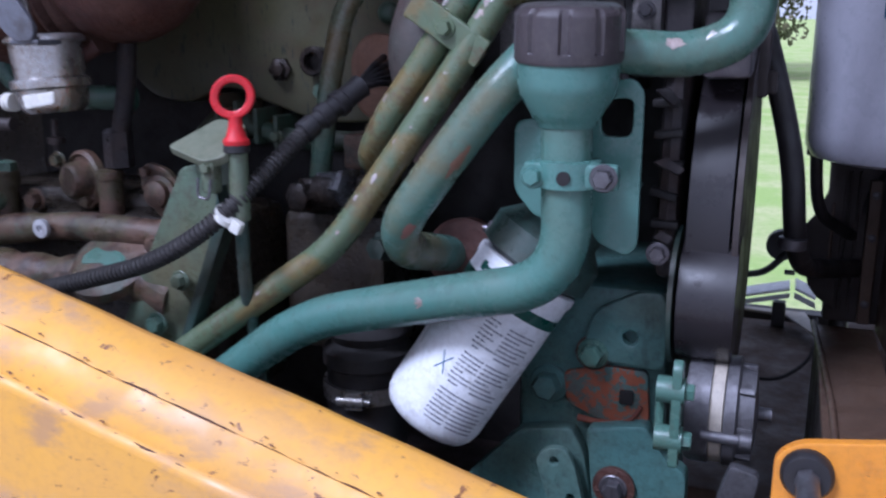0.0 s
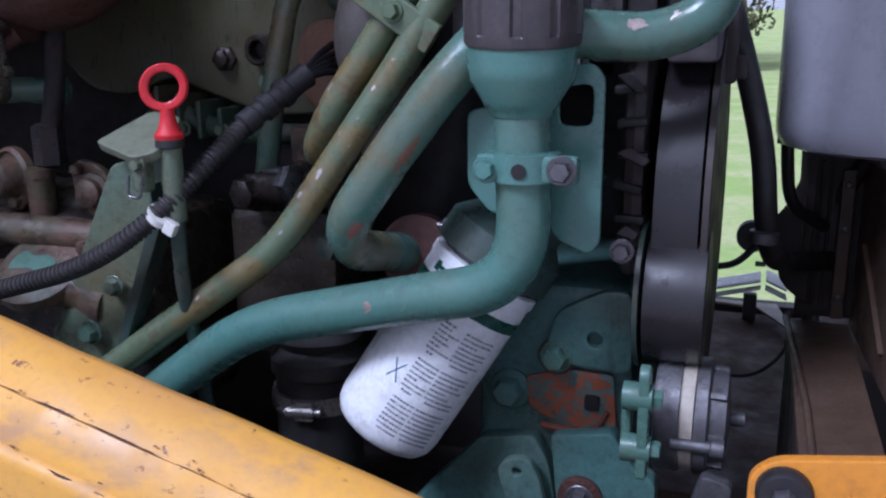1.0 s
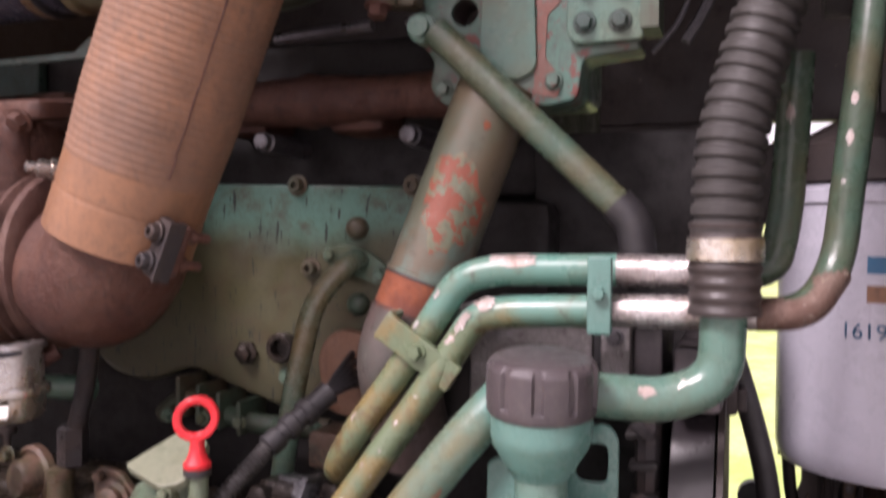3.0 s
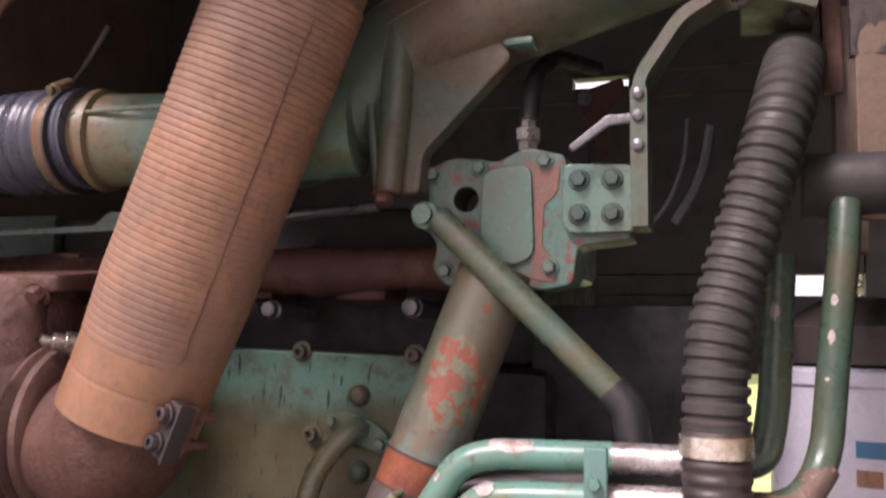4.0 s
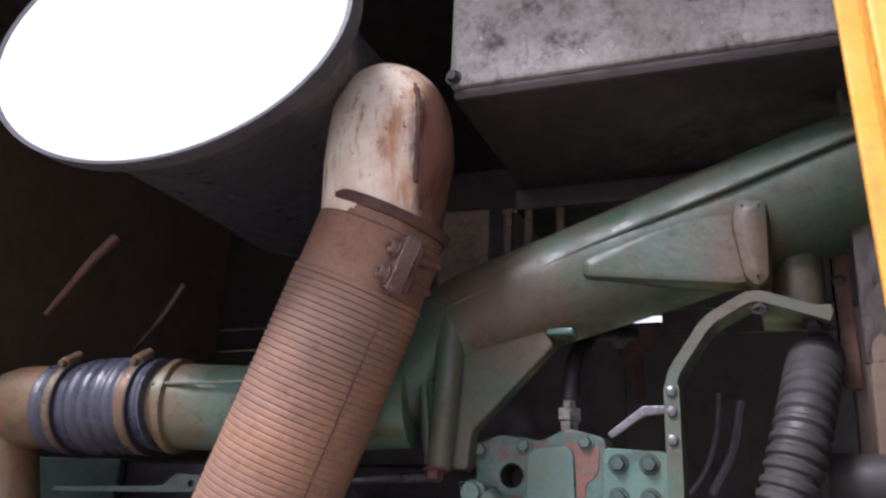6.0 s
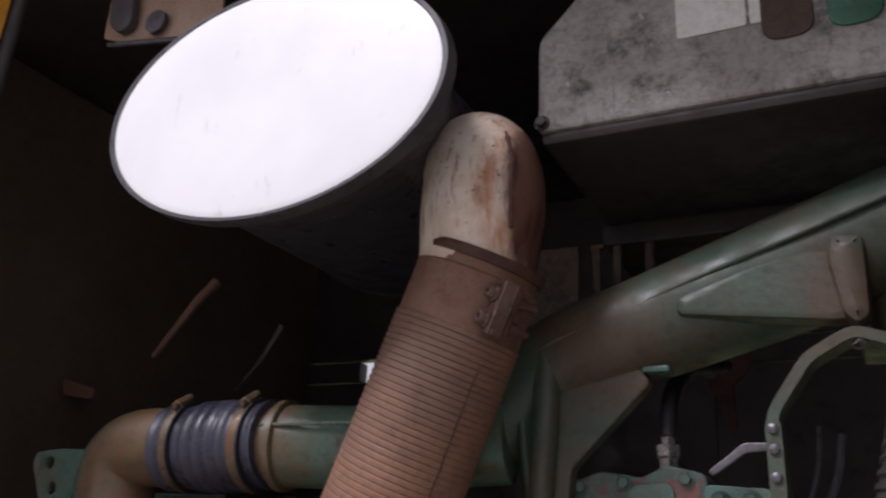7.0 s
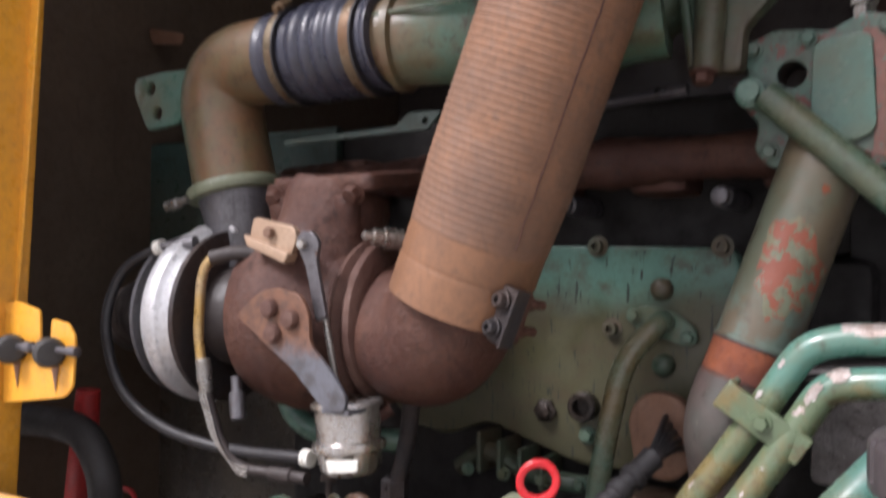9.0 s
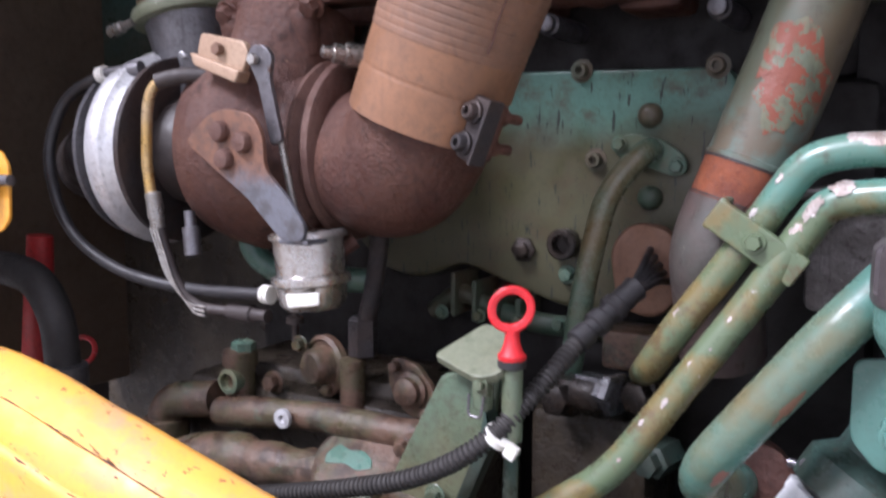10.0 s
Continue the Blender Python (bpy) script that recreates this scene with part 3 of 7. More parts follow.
def plate(outline, thick, origin, u, v, holes=(), bevel=0.0015, bm=None, cuts=()):
    """A flat plate with thickness: an outline in (u, v) metres about the origin, round holes as (x, y, r), other cut-outs as outlines."""
    own = bmesh.new()
    u, v = Vector(u).normalized(), Vector(v).normalized()
    n = u.cross(v).normalized()
    loops = [[(a, b) for a, b in outline]]
    loops += [[(x + r * math.cos(2 * math.pi * k / 16), y + r * math.sin(2 * math.pi * k / 16)) for k in range(16)] for x, y, r in holes]
    loops += [list(cut) for cut in cuts]
    edges = []
    for loop in loops:
        vs = [own.verts.new(Vector(origin) + u * a + v * b) for a, b in loop]
        edges += [own.edges.new((vs[i], vs[(i + 1) % len(vs)])) for i in range(len(vs))]
    fill = bmesh.ops.triangle_fill(own, use_beauty=True, edges=edges)
    faces = [g for g in fill["geom"] if isinstance(g, bmesh.types.BMFace)]
    ext = bmesh.ops.extrude_face_region(own, geom=faces)
    bmesh.ops.translate(own, vec=n * thick, verts=[g for g in ext["geom"] if isinstance(g, bmesh.types.BMVert)])
    bmesh.ops.recalc_face_normals(own, faces=own.faces)
    if bevel:
        rim = [e for e in own.edges if len(e.link_faces) == 2 and e.calc_face_angle(0) > 1.2]
        bmesh.ops.bevel(own, geom=rim, offset=bevel, segments=2, affect="EDGES", profile=0.5)
    return join(bm, own) if bm else own


def rounded(points, r, steps=5):
    """A closed 2D outline with rounded corners."""
    out, n = [], len(points)
    for i in range(n):
        a, b, c = (Vector(points[(i + k) % n]) for k in (-1, 0, 1))
        d = min(r, (a - b).length * 0.45, (c - b).length * 0.45)
        p, q = b + (a - b).normalized() * d, b + (c - b).normalized() * d
        for k in range(steps + 1):
            s = k / steps
            out.append(tuple(p.lerp(b, s).lerp(b.lerp(q, s), s)))
    return out


def bolt(parent, at, size, material, axis=(0, -1, 0), washer=True, proud=0.7, name="bolt", label="", stud=0.0):
    """A hexagon bolt head of that width across the flats, with its washer."""
    d, u, w = axes(axis)
    h = size * proud
    bm = bmesh.new()
    if washer:
        lathe([(size * 0.35, 0), (size * 0.78, 0), (size * 0.80, size * 0.08), (size * 0.74, size * 0.14)], at, axis, 20, bm)
    r = size / 2 / math.cos(math.pi / 6)
    turn = (Vector(at).x * 37 + Vector(at).z * 53) % 1.0
    rings = []
    for rr, hh in ((r, size * 0.12), (r, h * 0.85), (r * 0.86, h), (r * 0.5, h * 1.02)):
        rings.append([bm.verts.new(Vector(at) + d * hh + (u * math.cos(a) + w * math.sin(a)) * rr) for a in ((k / 6 + turn) * 2 * math.pi for k in range(6))])
    for r0, r1 in zip(rings, rings[1:]):
        for k in range(6):
            bm.faces.new((r0[k], r0[(k + 1) % 6], r1[(k + 1) % 6], r1[k]))
    bm.faces.new(rings[-1])
    bm.faces.new(rings[0][::-1])
    if stud:
        lathe([(size * 0.26, 0), (size * 0.26, h + stud), (size * 0.2, h + stud + 0.0015)], at, axis, 14, bm)
    return part(name, bm, material, parent, label)


def socket_bolt(parent, at, r, material, axis=(0, -1, 0), name="socket_bolt"):
    """A cap screw with a hollow head."""
    return part(name, lathe([(r * 1.5, 0), (r * 1.5, r * 0.25), (r, r * 0.3), (r, r * 1.25), (r * 0.88, r * 1.4), (r * 0.5, r * 1.4), (r * 0.48, r * 0.6), (0.0, r * 0.55)], at, axis, 20), material, parent)


def ring_clamp(parent, at, axis, r, width, material, screw_dir, name="clamp_band"):
    """A worm-drive hose clamp: band, housing and screw."""
    band = part(name, lathe([(r, -width / 2), (r + 0.0025, -width / 2), (r + 0.003, 0), (r + 0.0025, width / 2), (r, width / 2)], at, axis, 36), material, parent)
    d = Vector(axis).normalized()
    s = Vector(screw_dir).normalized()
    s = (s - d * s.dot(d)).normalized()
    t = d.cross(s)
    c = Vector(at) + s * (r + 0.007)
    part("clamp_screw", lathe([(0.003, -0.018), (0.006, -0.017), (0.006, 0.010), (0.0045, 0.011), (0.0045, 0.017), (0.003, 0.018)], c, t, 12), material, band)
    part("clamp_housing", block((-0.5, -0.5, -0.5), (0.5, 0.5, 0.5), 0.08, None, Matrix.Translation(c - s * 0.003) @ Matrix((t, d, s)).transposed().to_4x4() @ Matrix.Diagonal((0.018, width * 1.05, 0.012, 1))), material, band)
    return band

X, Y, Z = (1, 0, 0), (0, 1, 0), (0, 0, 1)
OUT = (0, -1, 0)

# ---- setting: ground, engine bay shell ----
bm = bmesh.new()
bmesh.ops.create_grid(bm, x_segments=60, y_segments=60, size=400)
for v in bm.verts:
    far = max(0.0, v.co.length - 6)
    v.co.z = 0.35 * noise.noise(v.co * 0.02) * min(1.0, far / 20) + max(0.0, v.co.y - 22) * 0.035
tagged(part("ground", bm, grass_mat), "sloping green meadow of short grass", "ground", kind="structure")

bay = thing("bay_wall", (-0.4, 1.75, 0.6), "dark sooty sheet-metal shell of the engine bay", "engine bay", kind="structure")


def shell(name, lo, hi, material=dark_panel, bevel=0.004):
    return part(name, block(lo, hi, bevel), material, bay)


# far side with the openings that let daylight through
shell("panel", (-2.0, 1.75, 0.5), (-0.31, 1.79, 2.19))
shell("panel", (-0.31, 1.75, 0.5), (0.2, 1.79, 1.0))
shell("panel", (-0.31, 1.75, 1.64), (0.2, 1.79, 1.79))
shell("panel", (-0.31, 1.75, 1.79), (-0.02, 1.79, 1.83))
shell("panel", (-0.31, 1.75, 1.83), (0.2, 1.79, 2.19))
shell("panel", (0.2, 1.75, 0.5), (1.2, 1.79, 2.19))
shell("panel", (-2.0, 1.75, 2.25), (1.2, 1.79, 2.62))
shell("panel", (-2.0, 1.75, 2.194), (-1.20, 1.79, 2.246))
shell("panel", (-1.16, 1.75, 2.194), (-0.345, 1.79, 2.246))
shell("panel", (-0.3455, 1.751, 2.188), (-0.2295, 1.789, 2.222))
shell("panel", (-0.230, 1.75, 2.194), (1.2, 1.79, 2.246))
shell("panel", (-0.3455, 1.751, 2.243), (-0.2295, 1.789, 2.252))
# ends, belly, and an unseen roof whose front edge shades the upper bay
shell("end_panel", (-2.04, 0.62, 0.5), (-2.0, 1.79, 2.62))
shell("end_panel", (1.2, 0.5, 0.5), (1.24, 1.79, 2.62))
shell("unseen_roof", (-2.04, 0.38, 2.62), (1.24, 1.79, 2.66))
shell("belly_panel", (-2.0, 0.45, 0.5), (1.2, 1.75, 0.54))

# ---- yellow body ----
hood = thing("side_panel", (-0.5, 0.47, 0.6), "yellow painted steel side panel with a sloping rusty edge", "body panel", kind="structure")
edge0, slope = Vector((-1.12, 0, 1.468)), Vector((1, 0, -0.258)).normalized()


def edge_at(d):
    """The upper edge: level at its head, then falling along the slope."""
    p = edge0 + slope * d
    p.z = 1.409 - 0.008 * math.log(1 + math.exp((1.409 - p.z) / 0.008))
    return p


profile = [(0.508, -0.055), (0.505, -0.006), (0.500, -0.001), (0.492, 0.0), (0.474, -0.010), (0.462, -0.020), (0.459, -0.0225), (0.4555, -0.0205), (0.448, -0.028), (0.442, -0.040), (0.440, -0.048), (0.436, -0.050), (0.432, -0.056), (0.430, -0.30), (0.436, -0.95), (0.446, -0.95), (0.440, -0.30), (0.445, -0.06), (0.47, -0.03), (0.496, -0.012), (0.500, -0.055)]
bm = bmesh.new()
rows_ = []
for k in range(61):
    p = edge_at(1.42 * k / 60)
    wob = 0.0012 * noise.noise(Vector((k * 0.35, 3, 0)))
    rows_.append([bm.verts.new((p.x, y + wob, max(p.z + z + wob, 0.56))) for y, z in profile])
for r0, r1 in zip(rows_, rows_[1:]):
    for k in range(len(profile)):
        j = (k + 1) % len(profile)
        bm.faces.new((r0[k], r0[j], r1[j], r1[k]))
bm.faces.new(rows_[0])
bm.faces.new(rows_[-1][::-1])
part("panel_skin", bm, yellow, hood)


def seam_line(y, dz, r, x0, x1, seed):
    pts = []
    for k in range(int((x1 - x0) / 0.006)):
        d = x0 + 0.006 * k
        p = edge_at(d)
        pts.append(Vector((p.x, y + 0.0012 * noise.noise(Vector((k * 0.4, seed, 0))), p.z + dz + 0.0012 * noise.noise(Vector((k * 0.5, seed, 5))))))
    return sweep(pts, lambda s, l: r * max(0.15, 0.7 + 1.6 * noise.noise(Vector((l * 45, seed, 9)))), 8)


part("rusty_seam", seam_line(0.4590, -0.0225, 0.0010, 0.02, 1.25, 1), rust, hood, "dark rusty seam")
part("rusty_seam", seam_line(0.4375, -0.0500, 0.0008, 0.02, 1.35, 2), rust, hood, "dark rusty seam")
rng = random.Random(8)
bm = bmesh.new()
for _ in range(9):
    d, w = rng.uniform(0.1, 1.2), rng.random()
    p = edge_at(d)
    y_, z_ = (0.487 - 0.030 * w, -0.003 - 0.0195 * w) if rng.random() < 0.6 else (0.452 - 0.012 * w, -0.024 - 0.022 * w)
    rr = rng.uniform(0.0008, 0.0018)
    n_ = Vector((0, -0.5, 0.85)).normalized()
    u_, v_ = Vector(slope), n_.cross(Vector(slope))
    vs = [bm.verts.new(Vector((p.x, y_, p.z + z_)) + n_ * 0.0012 + (u_ * 1.6 * math.cos(a) + v_ * math.sin(a)) * rr * rng.uniform(0.6, 1.2)) for a in (k * 2 * math.pi / 9 for k in range(9))]
    bm.faces.new(vs)
for _ in range(90):
    d, low = rng.uniform(0.05, 1.25), rng.random() < 0.4
    p = edge_at(d)
    y_, z_ = (0.4365, -0.0478) if low else (0.4585, -0.0205)
    dy = abs(rng.gauss(0, 0.0028))
    y_, z_ = y_ + dy, z_ + dy * 0.55
    rr = rng.uniform(0.0004, 0.0011)
    n_ = Vector((0, -0.5, 0.85)).normalized()
    u_, v_ = Vector(slope), n_.cross(Vector(slope))
    bm.faces.new([bm.verts.new(Vector((p.x, y_, p.z + z_)) + n_ * 0.0012 + (u_ * rng.uniform(1.2, 3.5) * math.cos(a) + v_ * math.sin(a)) * rr * rng.uniform(0.6, 1.2)) for a in (k * 2 * math.pi / 8 for k in range(8))])
part("rust_patch", bm, bark_rust, hood, "rust spots and scraped paint")

post = thing("door_post", (-1.06, 0.52, 1.4), "yellow painted door post with a latch plate and rust spots", "post", kind="structure")
part("post_skin", block((-1.30, 0.50, 1.35), (-1.030, 0.56, 2.09), 0.006, None, Matrix(((1, 0, 0.07, -0.07 * 2.09), (0, 1, 0, 0), (0, 0, 1, 0), (0, 0, 0, 1)))), post_yellow, post)
part("post_skin", block((-1.36, 0.46, 2.145), (-1.042, 0.50, 2.615), 0.004, None, Matrix(((1, 0, 0.065, -0.065 * 2.42), (0, 1, 0, 0), (0, 0, 1, 0), (0, 0, 0, 1)))), post_yellow, post)
part("post_flange", plate(rounded([(-1.12, 1.43), (-1.078, 1.43), (-1.071, 1.50), (-1.050, 1.69), (-1.036, 1.84), (-1.026, 1.95), (-1.021, 2.068), (-1.032, 2.084), (-1.085, 2.100), (-1.12, 2.10)], 0.008), 0.004, (0, 0.545, 0), X, Z), post_yellow, post)
part("edge_seal", tube([(-1.060, 0.512, 2.155), (-1.040, 0.512, 2.45), (-1.030, 0.512, 2.61)], 0.010, 0.05, 12), rubber_grey, post)
part("rust_scrape", plate([(-1.038 + 0.006 * noise.noise(Vector((k * 0.9, 1, 0))) - 0.0004 * k, 2.05 - 0.006 * k) for k in range(26)] + [(-1.054 + 0.009 * noise.noise(Vector((k * 0.7, 7, 0))) - 0.0004 * k, 2.05 - 0.006 * k) for k in range(25, -1, -1)], 0.0012, (0, 0.4995, 0), X, Z, bevel=0.0003), primer_red, post, "purple-brown scrape with rust")
latch = part("latch_plate", plate(rounded([(-1.068, 1.494), (-0.958, 1.509), (-0.944, 1.521), (-0.941, 1.574), (-0.953, 1.588), (-0.982, 1.592), (-0.984, 1.560), (-1.000, 1.560), (-1.002, 1.600), (-1.042, 1.609), (-1.068, 1.607)], 0.006), 0.004, (0, 0.535, 0), X, Z), post_yellow, post)
part("latch_rod", lathe([(0.0045, -0.06), (0.0045, 0.045), (0.007, 0.047), (0.007, 0.058), (0.004, 0.060), (0.004, 0.118), (0.0055, 0.119), (0.0055, 0.134), (0.003, 0.135)], (-1.058, 0.522, 1.560), X, 16), steel_dark, latch)
for cx in (-1.036, -0.968):
    part("rubber_bush", lathe([(0.005, -0.011), (0.013, -0.010), (0.0165, -0.004), (0.0165, 0.004), (0.013, 0.010), (0.005, 0.011)], (cx, 0.520, 1.557), (1, -0.55, 0), 24), rubber_grey, latch, "worn black rubber bush")
    part("rust_run", plate(rounded([(-0.007, 0.0), (0.007, 0.0), (0.003, -0.016), (0.001, -0.030), (-0.002, -0.018)], 0.002), 0.0008, (cx - 0.004, 0.5302, 1.543), X, Z, bevel=0.0002), arm_rust, latch, "brown rust run")

post_r = thing("door_post", (0.09, 0.46, 1.5), "yellow painted door post with a folded edge", "post", kind="structure")
part("post_skin", block((0.074, 0.43, 1.60), (0.30, 0.47, 2.615), 0.005, None, Matrix(((1, 0, -0.048, 0.048 * 2.05), (0, 1, 0, 0), (0, 0, 1, 0), (0, 0, 0, 1)))), post_yellow, post_r)
part("post_flange", block((0.060, 0.462, 1.60), (0.090, 0.472, 2.615), 0.003, None, Matrix(((1, 0, -0.048, 0.048 * 2.05), (0, 1, 0, 0), (0, 0, 1, 0), (0, 0, 0, 1)))), post_yellow, post_r)
part("inner_panel", block((0.118, 0.48, 1.60), (0.124, 0.80, 2.615), 0.002), soot_shade, post_r)

hinge = thing("mounting_bracket", (0.08, 0.5, 1.2), "orange-yellow steel bracket with two rubber mounts", "bracket")
part("plate", plate(rounded([(0.0, 0.0), (0.16, 0.0), (0.16, 0.142), (0.064, 0.126), (0.012, 0.118), (0.0, 0.108)], 0.008), 0.008, (0.006, 0.508, 1.163), X, Z), orange, hinge)
for cx, cz in ((0.024, 1.264), (0.087, 1.258)):
    pad = part("rubber_mount", lathe([(0.0145, 0), (0.0145, 0.006), (0.0125, 0.009), (0.0075, 0.009)], (cx, 0.500, cz), OUT, 28), rubber, hinge)
    bolt(pad, (cx, 0.492, cz), 0.012, steel_dark, stud=0.008, washer=False)
part("lifting_hook", tube([(0.024, 0.486, 1.264), (0.026, 0.452, 1.258), (0.040, 0.440, 1.234), (0.075, 0.436, 1.222), (0.14, 0.436, 1.213)], 0.0065, 0.016, 14), steel_dark, hinge)

# ---- engine block: block, side cover, head ----
engine = thing("diesel_engine", (-0.6, 1.1, 0.9), "green painted diesel engine block, oily and grimy", "engine")
# Block and head carry the deep shade of the bay in their colour.
part("block", block((-1.02, 0.96, 0.62), (-0.22, 1.45, 1.66), 0.02), shade_black, engine)
part("cylinder_head", block((-1.25, 1.0, 1.66), (-0.24, 1.42, 1.86), 0.02), shade_black, engine)
part("sump", block((-1.2, 0.80, 0.60), (-0.14, 1.4, 1.02), 0.03), soot_shade, engine)
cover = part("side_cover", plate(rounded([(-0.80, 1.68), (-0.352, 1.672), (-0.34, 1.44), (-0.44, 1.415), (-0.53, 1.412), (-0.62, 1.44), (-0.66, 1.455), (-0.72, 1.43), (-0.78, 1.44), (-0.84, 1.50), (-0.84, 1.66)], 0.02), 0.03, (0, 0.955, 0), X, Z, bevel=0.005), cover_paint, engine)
for cx, cz in ((-0.514, 1.674), (-0.369, 1.673), (-0.496, 1.578), (-0.655, 1.674)):
    socket_bolt(cover, (cx, 0.926, cz), 0.0085, green_cast)
for cx, cz in ((-0.436, 1.625), (-0.434, 1.539)):
    part("plug", lathe([(0.0128, 0), (0.0128, 0.007), (0.0115, 0.011), (0.008, 0.0145), (0.003, 0.016)], (cx, 0.926, cz), OUT, 24), green_cast, cover)
part("port", lathe([(0.010, -0.006), (0.017, -0.004), (0.0175, 0.016), (0.0155, 0.018), (0.011, 0.018), (0.0105, 0.002), (0.0, 0.001)], (-0.528, 0.9245, 1.485), OUT, 28), wet_iron, cover)
part("port_cap", lathe([(0.015, 0), (0.015, 0.005), (0.010, 0.007), (0.010, 0.014), (0.006, 0.016), (0.0, 0.016)], (-0.580, 0.9245, 1.475), OUT, 6), wet_iron, cover)
bolt(cover, (-0.526, 0.9245, 1.450), 0.014, green_olive)

# rail under the cover with ribs
rail = part("rib_rail", tube([(-0.70, 0.925, 1.392), (-0.655, 0.915, 1.424), (-0.62, 0.915, 1.405), (-0.56, 0.915, 1.392), (-0.47, 0.925, 1.392)], 0.012, 0.03, 12), green_cast, engine)
for k in range(4):
    part("rib", block((-0.662 + 0.028 * k, 0.895, 1.394 - 0.004 * k), (-0.655 + 0.028 * k, 0.955, 1.446 - 0.008 * k), 0.003), green_cast, rail)
for k in range(5):
    bolt(rail, (-0.675 + 0.05 * k, 0.90, 1.397), 0.011, green_olive)
# head studs
for cx, cz in ((-0.545, 1.723), (-0.365, 1.727), (-0.72, 1.725)):
    part("stud", lathe([(0.012, -0.09), (0.012, 0), (0.0095, 0.002), (0.0095, 0.012), (0.007, 0.014)], (cx, 0.905, cz), OUT, 16), steel_dark, engine)
# exhaust manifold along the head
manifold = thing("exhaust_manifold", (-0.55, 0.93, 1.72), "brown rusty cast exhaust manifold", "manifold")
part("log", sweep(resample([Vector((-1.0, 0.93, 1.765)), Vector((-0.25, 0.93, 1.775))], 0.006), lambda s, l: 0.027 + 0.003 * math.sin(l * 28) + 0.005 * noise.noise(Vector((l * 45, 3, 0))), 24), rust, manifold)
for k in range(5):
    part("runner", block((-0.93 + 0.15 * k, 0.93, 1.735), (-0.86 + 0.15 * k, 1.01, 1.80), 0.01), rust, manifold)

# oil return pipe on the cover with its oval flange
oil_pipe = thing("oil_pipe", (-0.47, 0.88, 1.40), "oily green bent oil pipe with an oval flange", "pipe")
part("flange", plate(rounded([(-0.040, 0.014), (-0.02, 0.022), (0.015, 0.014), (0.038, -0.002), (0.042, -0.018), (0.028, -0.024), (-0.012, -0.010), (-0.036, -0.002)], 0.008), 0.008, (-0.435, 0.924, 1.585), X, Z), elbow_green, oil_pipe)
part("pipe", tube([(-0.432, 0.926, 1.588), (-0.430, 0.895, 1.590), (-0.462, 0.868, 1.548), (-0.482, 0.862, 1.452), (-0.50, 0.862, 1.33)], 0.0125, 0.03), green_olive, oil_pipe)
bolt(oil_pipe, (-0.404, 0.915, 1.572), 0.012, elbow_green)
bolt(oil_pipe, (-0.466, 0.915, 1.595), 0.012, elbow_green)

# ---- coolant crossover: wide sloping tube, thermostat housing, small sloping hose ----
riser = thing("coolant_riser", (-0.34, 0.66, 1.42), "wide green coolant tube with peeling rusty paint", "pipe")
d0, d1 = Vector((-0.3678, 0.7874, 1.412)), Vector((-0.2487, 0.8403, 1.765))
dirn = (d1 - d0).normalized()
part("lower_sleeve", tube([tuple(d0 + dirn * 0.137), tuple(d0 + dirn * 0.095), (-0.338, 0.850, 1.40)], 0.0400, 0.03, 32), sleeve_paint, riser)
part("rust_band", sweep([d0 + dirn * 0.137, d0 + dirn * 0.174], 0.0386, 36), orange_rust, riser, "bare orange-rusted band")
for k, w_ in ((0.138, 0.0016), (0.1715, 0.0022)):
    part("band_edge", sweep([d0 + dirn * k, d0 + dirn * (k + w_)], 0.0391 + 0.4 * (w_ - 0.0016), 36), soot_shade, riser)
part("tube", sweep([d0 + dirn * 0.174, d0 + dirn * 0.178, d0 + dirn * 0.179, d1], lambda s, l: 0.0396 if l < 0.0045 else 0.0382, 36), riser_paint, riser)

thermo = thing("thermostat_housing", (-0.24, 0.85, 1.74), "green cast thermostat housing with rusty bolted cover", "housing")
part("casting", block((-0.318, 0.880, 1.757), (-0.176, 1.02, 1.868), 0.012), green_dark, thermo)
part("cover", plate(rounded([(-0.332, 1.868), (-0.296, 1.881), (-0.248, 1.874), (-0.22, 1.888), (-0.178, 1.878), (-0.174, 1.842), (-0.170, 1.80), (-0.115, 1.803), (-0.112, 1.792), (-0.165, 1.786), (-0.17, 1.748), (-0.20, 1.742), (-0.25, 1.752), (-0.30, 1.745), (-0.318, 1.765), (-0.312, 1.79), (-0.328, 1.81), (-0.322, 1.84)], 0.008), 0.050, (0, 0.882, 0), X, Z, [(-0.282, 1.836, 0.013)], 0.003), green_rusty, thermo)
part("boss", plate(rounded([(-0.262, 1.865), (-0.212, 1.868), (-0.208, 1.775), (-0.235, 1.765), (-0.265, 1.79)], 0.012), 0.006, (0, 0.8325, 0), X, Z), green, thermo)
part("bore", lathe([(0.0126, -0.004), (0.0122, -0.044), (0.0, -0.045)], (-0.282, 0.832, 1.836), OUT, 20, caps=False), soot_shade, thermo)
part("primer_edge", plate(rounded([(-0.220, 1.873), (-0.183, 1.866), (-0.186, 1.839), (-0.199, 1.828), (-0.201, 1.788), (-0.184, 1.765), (-0.189, 1.749), (-0.212, 1.754), (-0.209, 1.834), (-0.221, 1.852)], 0.004), 0.0012, (0, 0.8318, 0), X, Z, bevel=0.0004), primer_red, thermo, "red primer where the paint has worn off")
for cx, cz in ((-0.317, 1.863), (-0.267, 1.868), (-0.199, 1.872), (-0.313, 1.815), (-0.302, 1.762), (-0.193, 1.765)):
    bolt(thermo, (cx, 0.832, cz), 0.012, green_rusty)
four = part("bolt_plate", plate(rounded([(-0.178, 1.866), (-0.110, 1.862), (-0.108, 1.798), (-0.17, 1.797), (-0.179, 1.805)], 0.008), 0.010, (0, 0.830, 0), X, Z), green, thermo)
